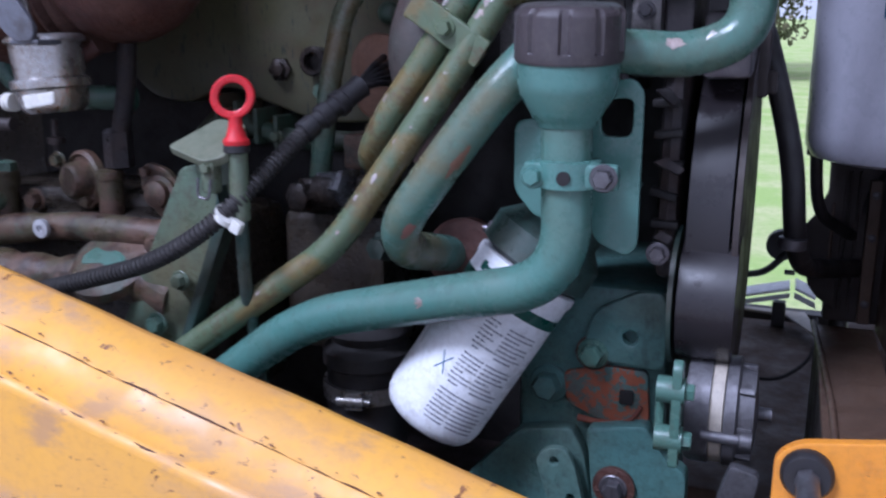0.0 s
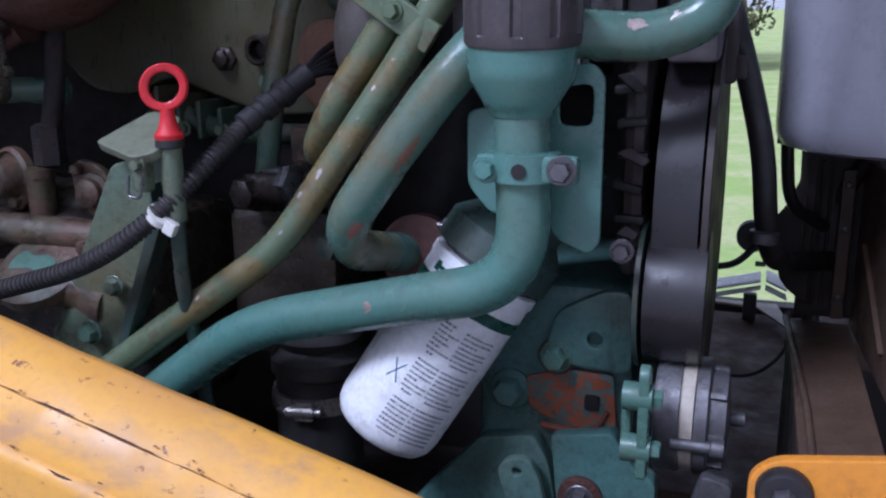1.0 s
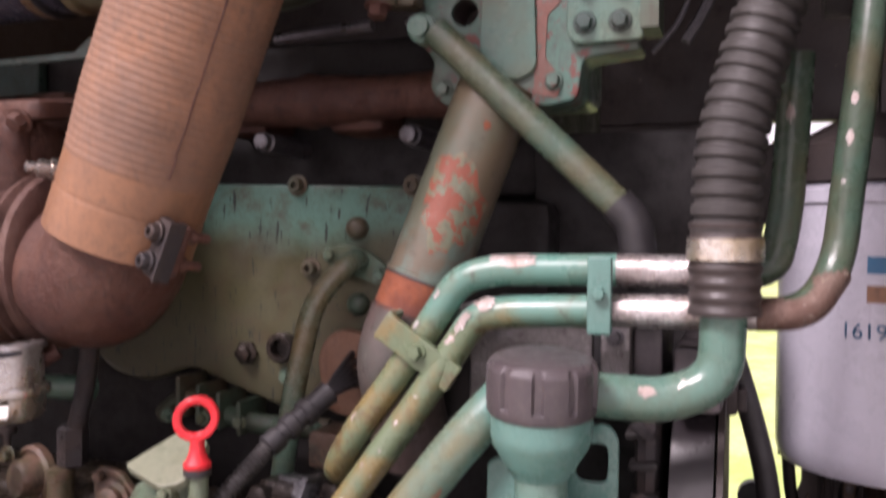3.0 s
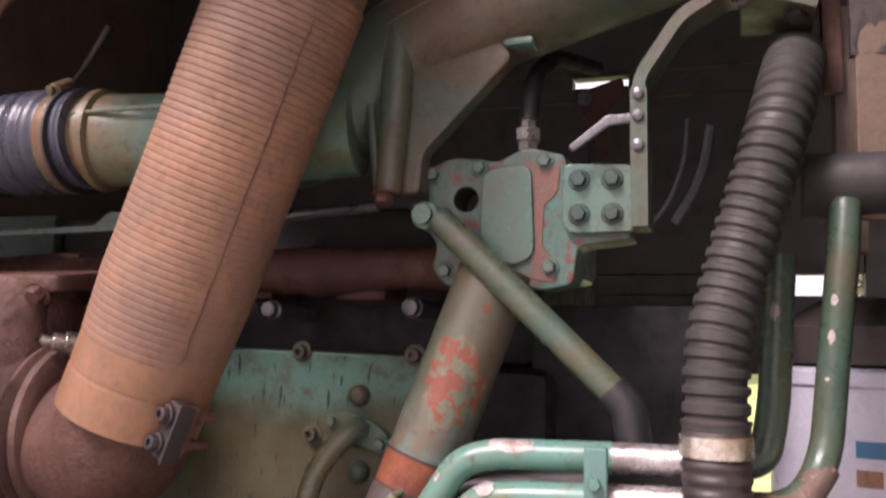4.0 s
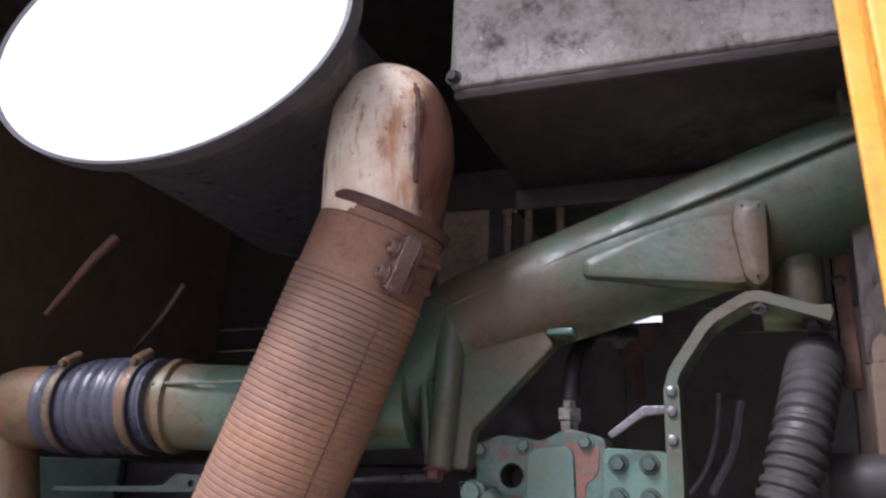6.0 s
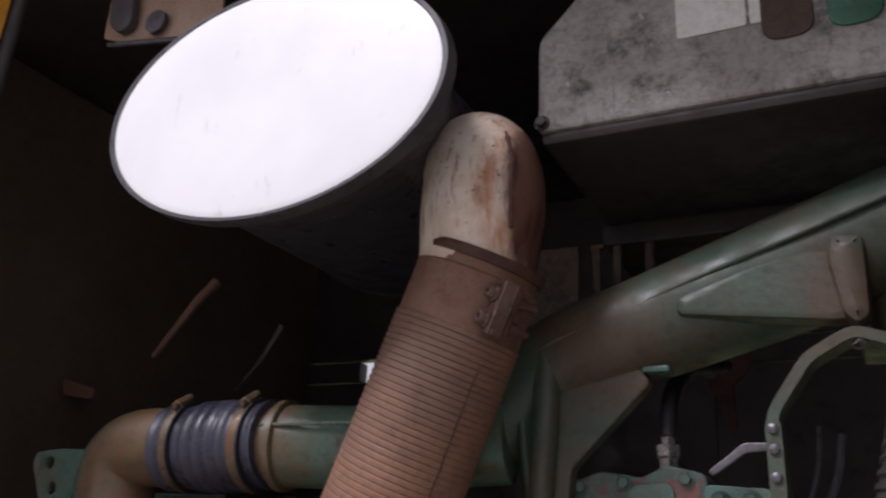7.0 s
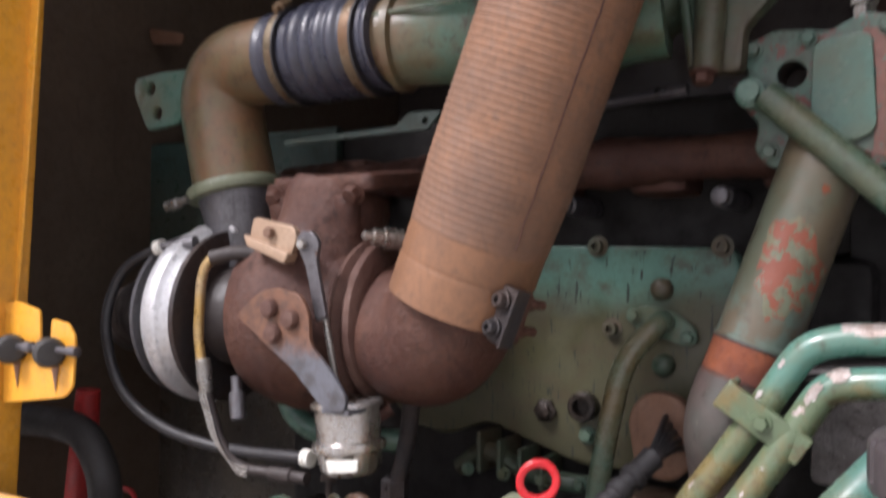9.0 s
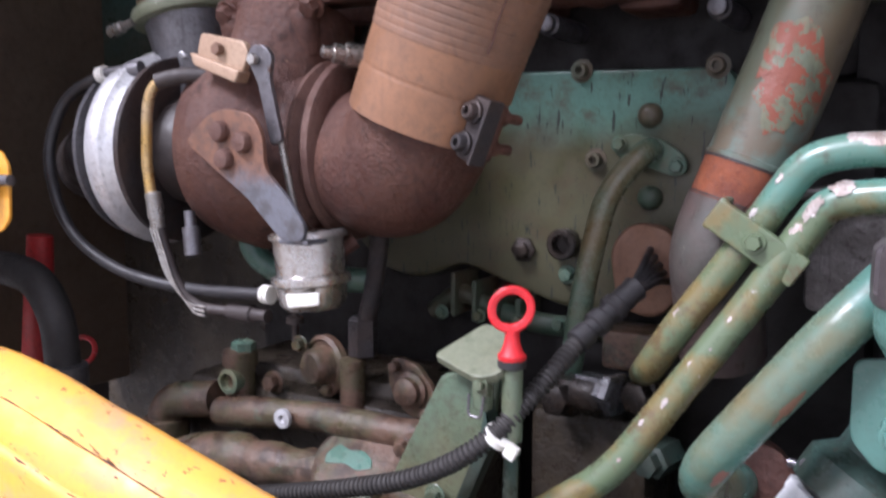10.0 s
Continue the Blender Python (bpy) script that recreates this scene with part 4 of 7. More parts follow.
for cx in (-0.162, -0.130):
    for cz in (1.849, 1.815):
        bolt(four, (cx, 0.820, cz), 0.0135, green_dark)
part("banjo_fitting", lathe([(0.011, -0.025), (0.011, 0.0), (0.014, 0.002), (0.014, 0.014), (0.008, 0.016), (0.008, 0.024)], (-0.221, 0.85, 1.896), Z, 6), steel, thermo)
part("vent_hose", tube([(-0.221, 0.85, 1.918), (-0.221, 0.87, 1.97), (-0.215, 0.95, 2.02), (-0.19, 1.10, 2.05)], 0.010, 0.03, 14), rubber, thermo)

bypass = thing("bypass_pipe", (-0.2, 0.80, 1.63), "thin olive-green sloping bypass pipe with a rubber end", "pipe")
part("fitting", lathe([(0.014, 0), (0.014, 0.02), (0.010, 0.022), (0.010, 0.03)], (-0.313, 0.815, 1.815), OUT, 18), green, bypass)
part("pipe", tube([(-0.300, 0.800, 1.812), (-0.125, 0.800, 1.646)], 0.0145), hose_brown, bypass)
part("rubber_end", tube([(-0.128, 0.800, 1.649), (-0.112, 0.800, 1.633), (-0.104, 0.803, 1.575)], 0.0165, 0.03), rubber, bypass)

# ---- intake casting and charge pipe ----
intake = thing("intake_elbow", (-0.2, 0.80, 1.83), "dusty green cast intake duct with bracket legs", "duct")
path = fillet([(-0.62, 0.84, 1.90), (-0.45, 0.84, 1.912), (-0.365, 0.84, 2.005), (-0.245, 0.835, 2.040), (-0.034, 0.83, 2.107), (0.10, 0.83, 2.150), (0.25, 0.84, 2.170)], 0.06)
part("duct", sweep(resample(path, 0.02), lambda s, l: 0.050 + 0.026 * s, 36), green_cast, intake)
part("leg", plate(rounded([(-0.394, 2.004), (-0.381, 1.92), (-0.368, 1.842), (-0.322, 1.838), (-0.319, 1.880), (-0.226, 1.974), (-0.25, 2.01), (-0.33, 2.035)], 0.008), 0.026, (0, 0.828, 0), X, Z, bevel=0.005), green_cast, intake)
part("leg_rib", tube([(-0.346, 0.797, 2.020), (-0.346, 0.795, 1.95), (-0.353, 0.796, 1.838)], lambda s, l: 0.017 - 0.003 * s, 0.03, 18), green_cast, intake)
part("leg_edge", tube([(-0.388, 0.806, 2.0), (-0.379, 0.803, 1.93), (-0.367, 0.803, 1.846)], 0.006, 0.03, 12), green_cast, intake)
part("link_rod", tube([(-0.50, 0.85, 1.826), (-0.47, 0.85, 1.829), (-0.385, 0.845, 1.834)], 0.006, 0.02, 10), steel_dark, intake)
bolt(intake, (-0.355, 0.79, 1.838), 0.017, rust, (0, -0.2, -1))
bolt(intake, (-0.325, 0.81, 1.825), 0.013, steel_dark, (0, -0.2, -1))
part("web", plate(rounded([(-0.188, 2.038), (-0.03, 2.020), (-0.016, 2.022), (-0.014, 2.112), (-0.045, 2.108), (-0.12, 2.082), (-0.188, 2.058)], 0.008), 0.034, (0, 0.798, 0), X, Z, bevel=0.008), green_cast, intake)
part("web_rib", plate(rounded([(-0.036, 2.085), (-0.026, 2.024), (-0.012, 2.012), (0.002, 2.022), (0.004, 2.108), (-0.03, 2.112)], 0.010), 0.040, (0, 0.796, 0), X, Z, bevel=0.012), green_cast, intake)
part("seam", tube([(-0.40, 0.792, 1.985), (-0.34, 0.781, 2.021), (-0.295, 0.781, 2.036), (-0.232, 0.777, 2.056), (-0.172, 0.772, 2.079), (-0.028, 0.758, 2.124), (0.10, 0.758, 2.170)], 0.0032, 0.05, 8), green_cast, intake)
part("casting_lug", block((-0.236, 0.80, 1.985), (-0.205, 0.83, 1.993), 0.003), green, intake)
part("lower_flange", block((-0.012, 0.79, 1.995), (0.055, 0.87, 2.003), 0.003), green_cast, intake)
part("stub", lathe([(0.024, 0), (0.026, 0.02), (0.026, 0.09)], (0.026, 0.83, 2.0), Z, 24), green_cast, intake)
bolt(intake, (-0.012, 0.775, 2.004), 0.015, steel, (0, -0.5, -1))
bolt(intake, (0.036, 0.785, 1.985), 0.014, iron_dark, (0, -0.5, -1))

strap = thing("support_strap", (-0.1, 0.78, 1.79), "bent green steel support strap with bolts", "bracket")
sp = [(-0.098, 1.795), (-0.099, 1.93), (-0.062, 1.985), (-0.018, 2.010), (0.052, 1.985)]
bm = bmesh.new()
rows_ = []
pts_ = fillet([(x, 0.775, z) for x, z in sp], 0.012, 4)
for i, p in enumerate(pts_):
    d = (pts_[min(i + 1, len(pts_) - 1)] - pts_[max(i - 1, 0)]).normalized()
    n_ = Vector((-d.z, 0, d.x)) * (0.0055 if p.z > 1.92 else 0.0075)
    rows_.append([bm.verts.new(p + n_ + Vector((0, -0.012, 0))), bm.verts.new(p + n_ + Vector((0, 0.035, 0))), bm.verts.new(p - n_ + Vector((0, 0.035, 0))), bm.verts.new(p - n_ + Vector((0, -0.012, 0)))])
for r0, r1 in zip(rows_, rows_[1:]):
    for k in range(4):
        bm.faces.new((r0[k], r0[(k + 1) % 4], r1[(k + 1) % 4], r1[k]))
bm.faces.new(rows_[0][::-1])
bm.faces.new(rows_[-1])
part("strap", bm, green_cast, strap)
part("side_arm", plate(rounded([(0, 0), (0.035, 0.024), (0.062, 0.026), (0.062, 0.034), (0.033, 0.034), (-0.004, 0.006)], 0.003), 0.004, (-0.165, 0.80, 1.872), X, Z), steel_dark, strap)
for cz in (1.915, 1.895, 1.868):
    part("rivet", lathe([(0.0055, 0), (0.005, 0.003), (0.002, 0.0045)], (-0.099, 0.763, cz), OUT, 12), steel_dark, strap)

charge = thing("charge_pipe", (-0.95, 0.76, 1.76), "oily green charge-air pipe from the turbocharger with a blue rubber sleeve", "pipe")
part("elbow", sweep(fillet([(-0.940, 0.765, 1.738), (-0.984, 0.765, 1.908), (-0.825, 0.765, 1.905)], 0.095, 16), 0.053, 36), elbow_green, charge)
part("straight_pipe", sweep(resample([Vector((-0.745, 0.765, 1.908)), Vector((-0.57, 0.79, 1.905)), Vector((-0.40, 0.82, 1.915))], 0.003), lambda s, l: 0.0575 if 0.050 < l < 0.062 else 0.0515, 36), elbow_green, charge)
part("sleeve", sweep(resample([Vector((-0.868, 0.765, 1.905)), Vector((-0.700, 0.765, 1.908))], 0.0025), lambda s, l: 0.0550 + 0.0050 * abs(math.sin((l - 0.054) * 3.14159 / 0.0185)) ** 0.7 * (1.0 if 0.054 < l < 0.128 else 0.0) + (0.002 if l < 0.006 or l > 0.162 else 0.0), 40), silicone, charge, "dusty blue ribbed silicone sleeve")
for cx, cw in ((-0.838, 0.013), (-0.726, 0.015)):
    ring_clamp(charge, (cx, 0.765, 1.906), X, 0.0565, cw, brown_zinc, (0, -0.55, 1))
    part("clamp_edge", lathe([(0.0565, -0.002), (0.0608, -0.0015), (0.0608, 0.0015), (0.0565, 0.002)], (cx + cw * 0.55, 0.765, 1.906), X, 40), rubber, charge)
part("lug", plate(rounded([(-1.066, 1.826), (-1.005, 1.832), (-0.985, 1.90), (-1.04, 1.902), (-1.090, 1.898), (-1.094, 1.880)], 0.010), 0.010, (0, 0.735, 0), X, Z, [(-1.060, 1.882, 0.0085), (-1.047, 1.848, 0.0085)], 0.003), green, charge)
part("foot_rail", plate(rounded([(0, 0), (0.215, 0.004), (0.235, 0.024), (0.19, 0.026), (0.17, 0.011), (0, 0.006)], 0.004), 0.006, (-0.88, 0.79, 1.802), X, Z, [(0.212, 0.014, 0.004)], 0.001), green_dark, charge)
part("raised_seam", block((-0.70, 0.722, 1.925), (-0.42, 0.728, 1.929), 0.0015, None), green_olive, charge)

# ---- turbocharger ----
turbo = thing("turbocharger", (-0.8, 0.74, 1.48), "rusty brown turbocharger with a bare aluminium compressor housing", "turbocharger")
TZ = 1.588
ax = Vector((1, 0.06, 0)).normalized()
tc = Vector((-0.80, 0.745, TZ))
part("turbine_housing", lathe([(0.03, -0.075), (0.075, -0.07), (0.098, -0.05), (0.108, -0.02), (0.108, 0.01), (0.100, 0.04), (0.086, 0.065), (0.074, 0.08), (0.07, 0.095)], tc, ax, 40, wave=lambda a, h: 1.0 + 0.05 * math.cos(a - 1.0)), rust, turbo)
sc = []
for k in range(40):
    a = radians(-200 + 290 * k / 39)
    sc.append(tc + Vector((0.005, 0.070 * math.cos(a), 0.070 * math.sin(a))))
part("scroll", sweep(sc, lambda s, l: 0.030 + 0.020 * s, 26), rust, turbo)
part("inlet_neck", sweep(resample([tc + Vector((0.005, -0.015, 0.03)), Vector((-0.785, 0.745, 1.66)), Vector((-0.770, 0.765, 1.738))], 0.008), lambda s, l: 0.078 - 0.022 * s + 0.004 * math.sin(l * 70), 26), rust, turbo)
for bx, by, bz, br in ((-0.826, 0.728, 1.712, 0.017), (-0.735, 0.728, 1.710, 0.018)):
    part("lug", lathe([(br * 0.6, -0.03), (br, -0.022), (br * 1.05, 0.012), (br * 0.8, 0.022), (0, 0.024)], (bx, by, bz), (0.1, -0.35, 1), 18, wave=lambda a, h: 1 + 0.08 * math.sin(3 * a)), rust, turbo)
part("inlet_flange", plate(rounded([(-0.075, -0.05), (0.075, -0.055), (0.085, 0.05), (-0.07, 0.055)], 0.018), 0.020, (-0.768, 0.768, 1.738), X, (0, 1, 0.12), bevel=0.005), rust, turbo)
for cx in (-0.828, -0.716):
    bolt(turbo, (cx, 0.716, 1.732), 0.018, rust, (0, -0.8, -0.5))
part("centre_housing", lathe([(0.06, -0.118), (0.062, -0.10), (0.052, -0.07), (0.045, -0.06)], tc, ax, 28), soot_shade, turbo)
tcc = tc - ax * 0.010
comp = part("compressor_housing", lathe([(0.03, -0.186), (0.062, -0.186), (0.066, -0.170), (0.085, -0.166), (0.100, -0.162), (0.106, -0.155), (0.108, -0.146), (0.108, -0.137), (0.1055, -0.133), (0.100, -0.130), (0.094, -0.116), (0.06, -0.112)], tcc, ax, 56), alu, turbo, "bare cast aluminium compressor scroll")
part("clamp_ring", lathe([(0.092, -0.116), (0.1045, -0.114), (0.1045, -0.107), (0.092, -0.105)], tcc, ax, 56), iron_dark, comp)
part("scroll_tongue", plate(rounded([(-1.010, 1.678), (-0.975, 1.699), (-0.912, 1.703), (-0.903, 1.690), (-0.950, 1.684), (-0.985, 1.660)], 0.006), 0.060, (0, 0.785, 0), X, Z, bevel=0.006), alu, comp)
part("inlet_ring", lathe([(0.070, -0.183), (0.098, -0.182), (0.100, -0.1795), (0.098, -0.177), (0.070, -0.176)], tcc, ax, 56), alu_dark, comp, "thin inlet ring")
part("outlet_neck", tube([(-0.925, 0.755, 1.62), (-0.930, 0.765, 1.69), (-0.940, 0.765, 1.738)], lambda s, l: 0.032 + 0.018 * s, 0.04, 28), alu_dark, turbo)
vb = part("outlet_band", lathe([(0.052, -0.009), (0.0605, -0.007), (0.063, 0.0), (0.0605, 0.007), (0.052, 0.009)], (-0.943, 0.765, 1.745), (-0.235, 0, 0.97), 40), pale_green, turbo)
part("band_screw", lathe([(0.005, -0.022), (0.0075, -0.02), (0.0075, 0.0), (0.005, 0.002), (0.005, 0.02)], (-0.990, 0.712, 1.728), (1, 0, 0.24), 12), zinc, vb)
part("inlet_hose", tube([(-0.984, 0.735, TZ), (-1.08, 0.765, TZ), (-1.24, 0.86, TZ - 0.02)], 0.052, 0.06, 32), soot_shade, turbo)
# turbine outlet band and elbow
out_c = tc + ax * 0.10
part("v_band", lathe([(0.070, -0.020), (0.085, -0.018), (0.092, -0.011), (0.093, -0.006), (0.085, -0.001), (0.085, 0.002), (0.093, 0.007), (0.091, 0.013), (0.082, 0.018), (0.070, 0.020)], out_c, ax, 48), band_rust, turbo)
part("v_band_stud", lathe([(0.012, -0.02), (0.012, 0.0), (0.0095, 0.001), (0.0095, 0.012), (0.006, 0.013), (0.006, 0.022), (0.003, 0.024)], (-0.672, 0.71, 1.680), (-0.6, -0.75, 0.1), 14), steel, turbo)
part("v_band_stud", lathe([(0.008, -0.012), (0.008, 0.02), (0.006, 0.022), (0.006, 0.03)], (-0.667, 0.70, 1.495), (-0.6, -0.5, -0.5), 14), rust, turbo)
part("exhaust_elbow", sweep(fillet([out_c, (-0.600, 0.705, 1.560), (-0.535, 0.686, 1.70)], 0.085, 14), lambda s, l: 0.067 - 0.002 * s, 36), rust, turbo)

# wastegate lever, arm bracket and actuator can
part("wastegate_lever", plate(rounded([(-0.808, 1.681), (-0.802, 1.703), (-0.745, 1.691), (-0.740, 1.680), (-0.749, 1.661)], 0.006), 0.009, (0, 0.658, 0), X, Z, bevel=0.002), lever_tan, turbo, "pale tan lever plate")
part("lever_lip", plate(rounded([(-0.811, 1.684), (-0.806, 1.671), (-0.752, 1.652), (-0.746, 1.663)], 0.003), 0.018, (0, 0.660, 0), X, Z, bevel=0.002), lever_tan, turbo)
bolt(turbo, (-0.776, 0.649, 1.685), 0.011, rust_light, washer=False)
link_rod = part("link_rod", plate(rounded([(-0.735, 1.676), (-0.728, 1.686), (-0.712, 1.685), (-0.703, 1.674), (-0.707, 1.655), (-0.693, 1.597), (-0.707, 1.592), (-0.721, 1.649)], 0.005), 0.006, (0, 0.646, 0), X, Z), steel_dark, turbo)
bolt(link_rod, (-0.723, 0.640, 1.672), 0.010, steel, washer=False)
part("rod", tube([(-0.701, 0.648, 1.598), (-0.688, 0.655, 1.515)], 0.0035, 0.01, 10), zinc, link_rod)
arm = part("actuator_bracket", plate(rounded([(-0.805, 1.597), (-0.774, 1.621), (-0.752, 1.628), (-0.717, 1.622), (-0.704, 1.602), (-0.703, 1.571), (-0.676, 1.546), (-0.656, 1.520), (-0.660, 1.506), (-0.684, 1.506), (-0.726, 1.545), (-0.765, 1.570)], 0.010), 0.006, (0, 0.632, 0), X, Z), bracket_steel, turbo, "rusted steel actuator bracket, blue-grey at its foot")
part("bracket_tab", block((-0.690, 0.628, 1.503), (-0.655, 0.668, 1.508), 0.002), bracket_steel, arm)
for cx, cz in ((-0.755, 1.606), (-0.727, 1.596), (-0.750, 1.580)):
    part("bolt_head", lathe([(0.0105, 0), (0.0102, 0.005), (0.0085, 0.008), (0.004, 0.009), (0, 0.009)], (cx, 0.626, cz), OUT, 10), band_rust, arm)
can = part("actuator_can", lathe([(0.006, 0.046), (0.035, 0.046), (0.0375, 0.043), (0.0375, 0.040), (0.034, 0.039), (0.033, 0.006), (0.038, 0.004), (0.0385, 0.0), (0.038, -0.004), (0.034, -0.006), (0.032, -0.022), (0.027, -0.028), (0.0, -0.028)], (-0.684, 0.668, 1.466), (-0.08, 0, 1), 48), bright_can, turbo, "zinc-plated actuator canister with brown stains")
part("canister_label", plate(rounded([(-0.684, 1.443), (-0.648, 1.449), (-0.647, 1.461), (-0.688, 1.456)], 0.003), 0.002, (0, 0.635, 0), X, Z), white_nylon, can, "white paint dab")

signal = thing("signal_hose", (-0.9, 0.66, 1.45), "thin black rubber hose with white end clips", "hose")
part("hose", tube([(-0.978, 0.672, 1.670), (-1.028, 0.66, 1.648), (-1.046, 0.645, 1.585), (-1.016, 0.642, 1.50), (-0.940, 0.648, 1.457), (-0.85, 0.660, 1.443), (-0.732, 0.663, 1.447)], 0.0064, 0.06, 14), rubber, signal)
part("clip", lathe([(0.0066, -0.006), (0.0094, -0.005), (0.0094, -0.001), (0.0082, 0.0), (0.0094, 0.001), (0.0094, 0.005), (0.0066, 0.006)], (-0.976, 0.672, 1.671), (1, 0.1, 0.25), 18), white_nylon, signal, "white clip")
part("clip", lathe([(0.0066, -0.006), (0.0094, -0.005), (0.0094, -0.001), (0.0082, 0.0), (0.0094, 0.001), (0.0094, 0.005), (0.0066, 0.006)], (-0.735, 0.663, 1.447), X, 18), white_nylon, signal, "white clip")
part("nipple", lathe([(0.006, 0), (0.006, 0.03), (0.009, 0.032), (0.009, 0.045)], (-0.972, 0.672, 1.672), (1, 0.3, 0.1), 14), alu_dark, signal)

oil_feed = thing("oil_feed_line", (-0.87, 0.65, 1.43), "yellow-plated oil feed pipe on a braided steel hose", "pipe")
part("elbow_fitting", tube([(-0.80, 0.69, 1.663), (-0.845, 0.662, 1.664), (-0.868, 0.652, 1.658)], 0.0085, 0.012, 14), soot_shade, oil_feed)
part("pipe", tube([(-0.862, 0.655, 1.660), (-0.874, 0.650, 1.652), (-0.880, 0.648, 1.632), (-0.884, 0.648, 1.57), (-0.876, 0.648, 1.53)], 0.0058, 0.018, 16), brass_pipe, oil_feed)
part("ferrule", lathe([(0.007, -0.02), (0.0088, -0.018), (0.0088, 0.006), (0.0076, 0.008), (0.0076, 0.016), (0.006, 0.02)], (-0.874, 0.649, 1.525), (0.15, 0, -1), 16), zinc, oil_feed)
part("braided_hose", tube([(-0.871, 0.649, 1.508), (-0.852, 0.652, 1.452), (-0.830, 0.66, 1.425), (-0.785, 0.668, 1.424)], 0.0062, 0.025, 16), soot_shade, oil_feed)
for k in (-1, 0, 1):
    part("braid_strand", tube([(-0.871 + 0.0045 * k, 0.6425, 1.508), (-0.852 + 0.0045 * k, 0.6455, 1.452 - 0.002 * k), (-0.830 + 0.003 * k, 0.6535, 1.425 - 0.0045 * k), (-0.815, 0.6565, 1.4235 - 0.0045 * k)], 0.0013, 0.025, 8), steel, oil_feed)
part("end_fitting", lathe([(0.009, 0), (0.0095, 0.03), (0.007, 0.032), (0.007, 0.05)], (-0.79, 0.668, 1.424), X, 12), soot_shade, oil_feed)
drain = thing("oil_drain_pipe", (-0.76, 0.80, 1.40), "dull green curved oil drain pipe", "pipe")
part("pipe", tube([(-0.86, 0.77, 1.53), (-0.855, 0.77, 1.47), (-0.82, 0.78, 1.445), (-0.70, 0.80, 1.445)], 0.014, 0.03, 18), green, drain)
part("down_pipe", tube([(-0.665, 0.76, 1.53), (-0.672, 0.76, 1.46), (-0.688, 0.76, 1.40)], 0.010, 0.03, 16), iron_dark, drain, "blackened rusty down pipe")
part("union", lathe([(0.013, -0.02), (0.016, -0.018), (0.016, 0.02), (0.012, 0.024)], (-0.69, 0.76, 1.39), Z, 6), iron_dark, drain)
part("drain_bolt", lathe([(0.006, -0.016), (0.006, 0.0), (0.009, 0.001), (0.009, 0.03), (0.006, 0.032)], (-0.835, 0.66, 1.51), (0.2, -0.1, -1), 12), steel_dark, drain)

# ---- flexible exhaust pipe and muffler ----
flex = thing("flexible_exhaust_pipe", (-0.58, 0.70, 1.62), "tan rusted ribbed flexible exhaust pipe with bolted clamps", "exhaust pipe")
f0, f1 = Vector((-0.560, 0.684, 1.632)), Vector((-0.378, 0.676, 2.085))
fd = (f1 - f0).normalized()

part("lower_cuff", sweep([f0 + fd * k for k in (-0.022, -0.021, 0.014, 0.016, 0.019, 0.021, 0.050, 0.052)], lambda s, l: 0.0668 if 0.0375 < l < 0.0415 else 0.0680, 48), cuff_tan, flex)
part("ribbed_hose", sweep(resample([f0 + fd * 0.05, f1 - fd * 0.075], 0.0008), lambda s, l: 0.0684 + 0.0030 * min(1.0, s * 6.0) - (0.0005 + 0.0011 * s) * max(0.0, math.cos(l * 2 * math.pi / 0.0070)) ** 3, 56), rust_light, flex)
sd = (Vector((0.84, -0.52, 0)) - fd * Vector((0.84, -0.52, 0)).dot(fd)).normalized()
part("seam", sweep([f0 + fd * (0.06 + 0.012 * k) + (sd + fd.cross(sd) * 0.03 * noise.noise(Vector((k * 0.7, 1, 0)))) * 0.0716 for k in range(28)], lambda s, l: 0.0009 + 0.0005 * noise.noise(Vector((l * 60, 5, 0))), 6), rust, flex)
part("upper_cuff", sweep([f1 - fd * 0.078, f1 - fd * 0.015, f1 - fd * 0.012, f1], lambda s, l: 0.0692 if s < 0.83 else 0.065, 44), arm_rust, flex)


def band_clamp(at, name, body, reach=0.026, side=(0.80, -0.60, -0.33)):
    """Two-bolt saddle clamp on the flank of the pipe."""
    side = Vector(side).normalized()
    side = (side - fd * side.dot(fd)).normalized()
    c = Vector(at) + side * 0.074
    across = fd.cross(side)
    m = Matrix.Translation(c) @ Matrix((side, across, fd)).transposed().to_4x4()
    cl = part(name, block((-0.008, -0.012, -reach), (0.012, -0.001, reach), 0.003, None, m), body, flex)
    part("jaw", block((-0.008, 0.006, -reach + 0.002), (0.010, 0.014, reach - 0.002), 0.003, None, m), rust, cl)
    part("strap_lip", block((0.010, -0.013, -reach - 0.001), (0.014, 0.004, reach + 0.001), 0.0015, None, m), body, cl)
    for k in (-0.5 * reach, 0.5 * reach):
        at_ = c + fd * k - across * 0.011
        part("bolt_head", lathe([(0.009, 0), (0.0098, 0.001), (0.0098, 0.004), (0.0075, 0.0045), (0.0072, 0.010), (0.0058, 0.0115), (0.0035, 0.0115), (0.003, 0.007), (0, 0.007)], at_, -across, 16), body, cl)
        part("stud", lathe([(0.0045, 0), (0.0045, 0.010), (0.0072, 0.011), (0.0072, 0.018), (0.0045, 0.019), (0.0045, 0.034), (0.003, 0.036)], c + fd * k + across * 0.004, across, 12), rust, cl)


band_clamp(f0 + fd * 0.0, "saddle_clamp", iron_dark, 0.027, (0.95, -0.38, -0.35))
band_clamp(f1 - fd * 0.043, "saddle_clamp", clamp_rust, 0.028)

muffler = thing("muffler", (-0.57, 0.75, 2.10), "oval exhaust muffler with a bright aluminised end plate", "muffler")


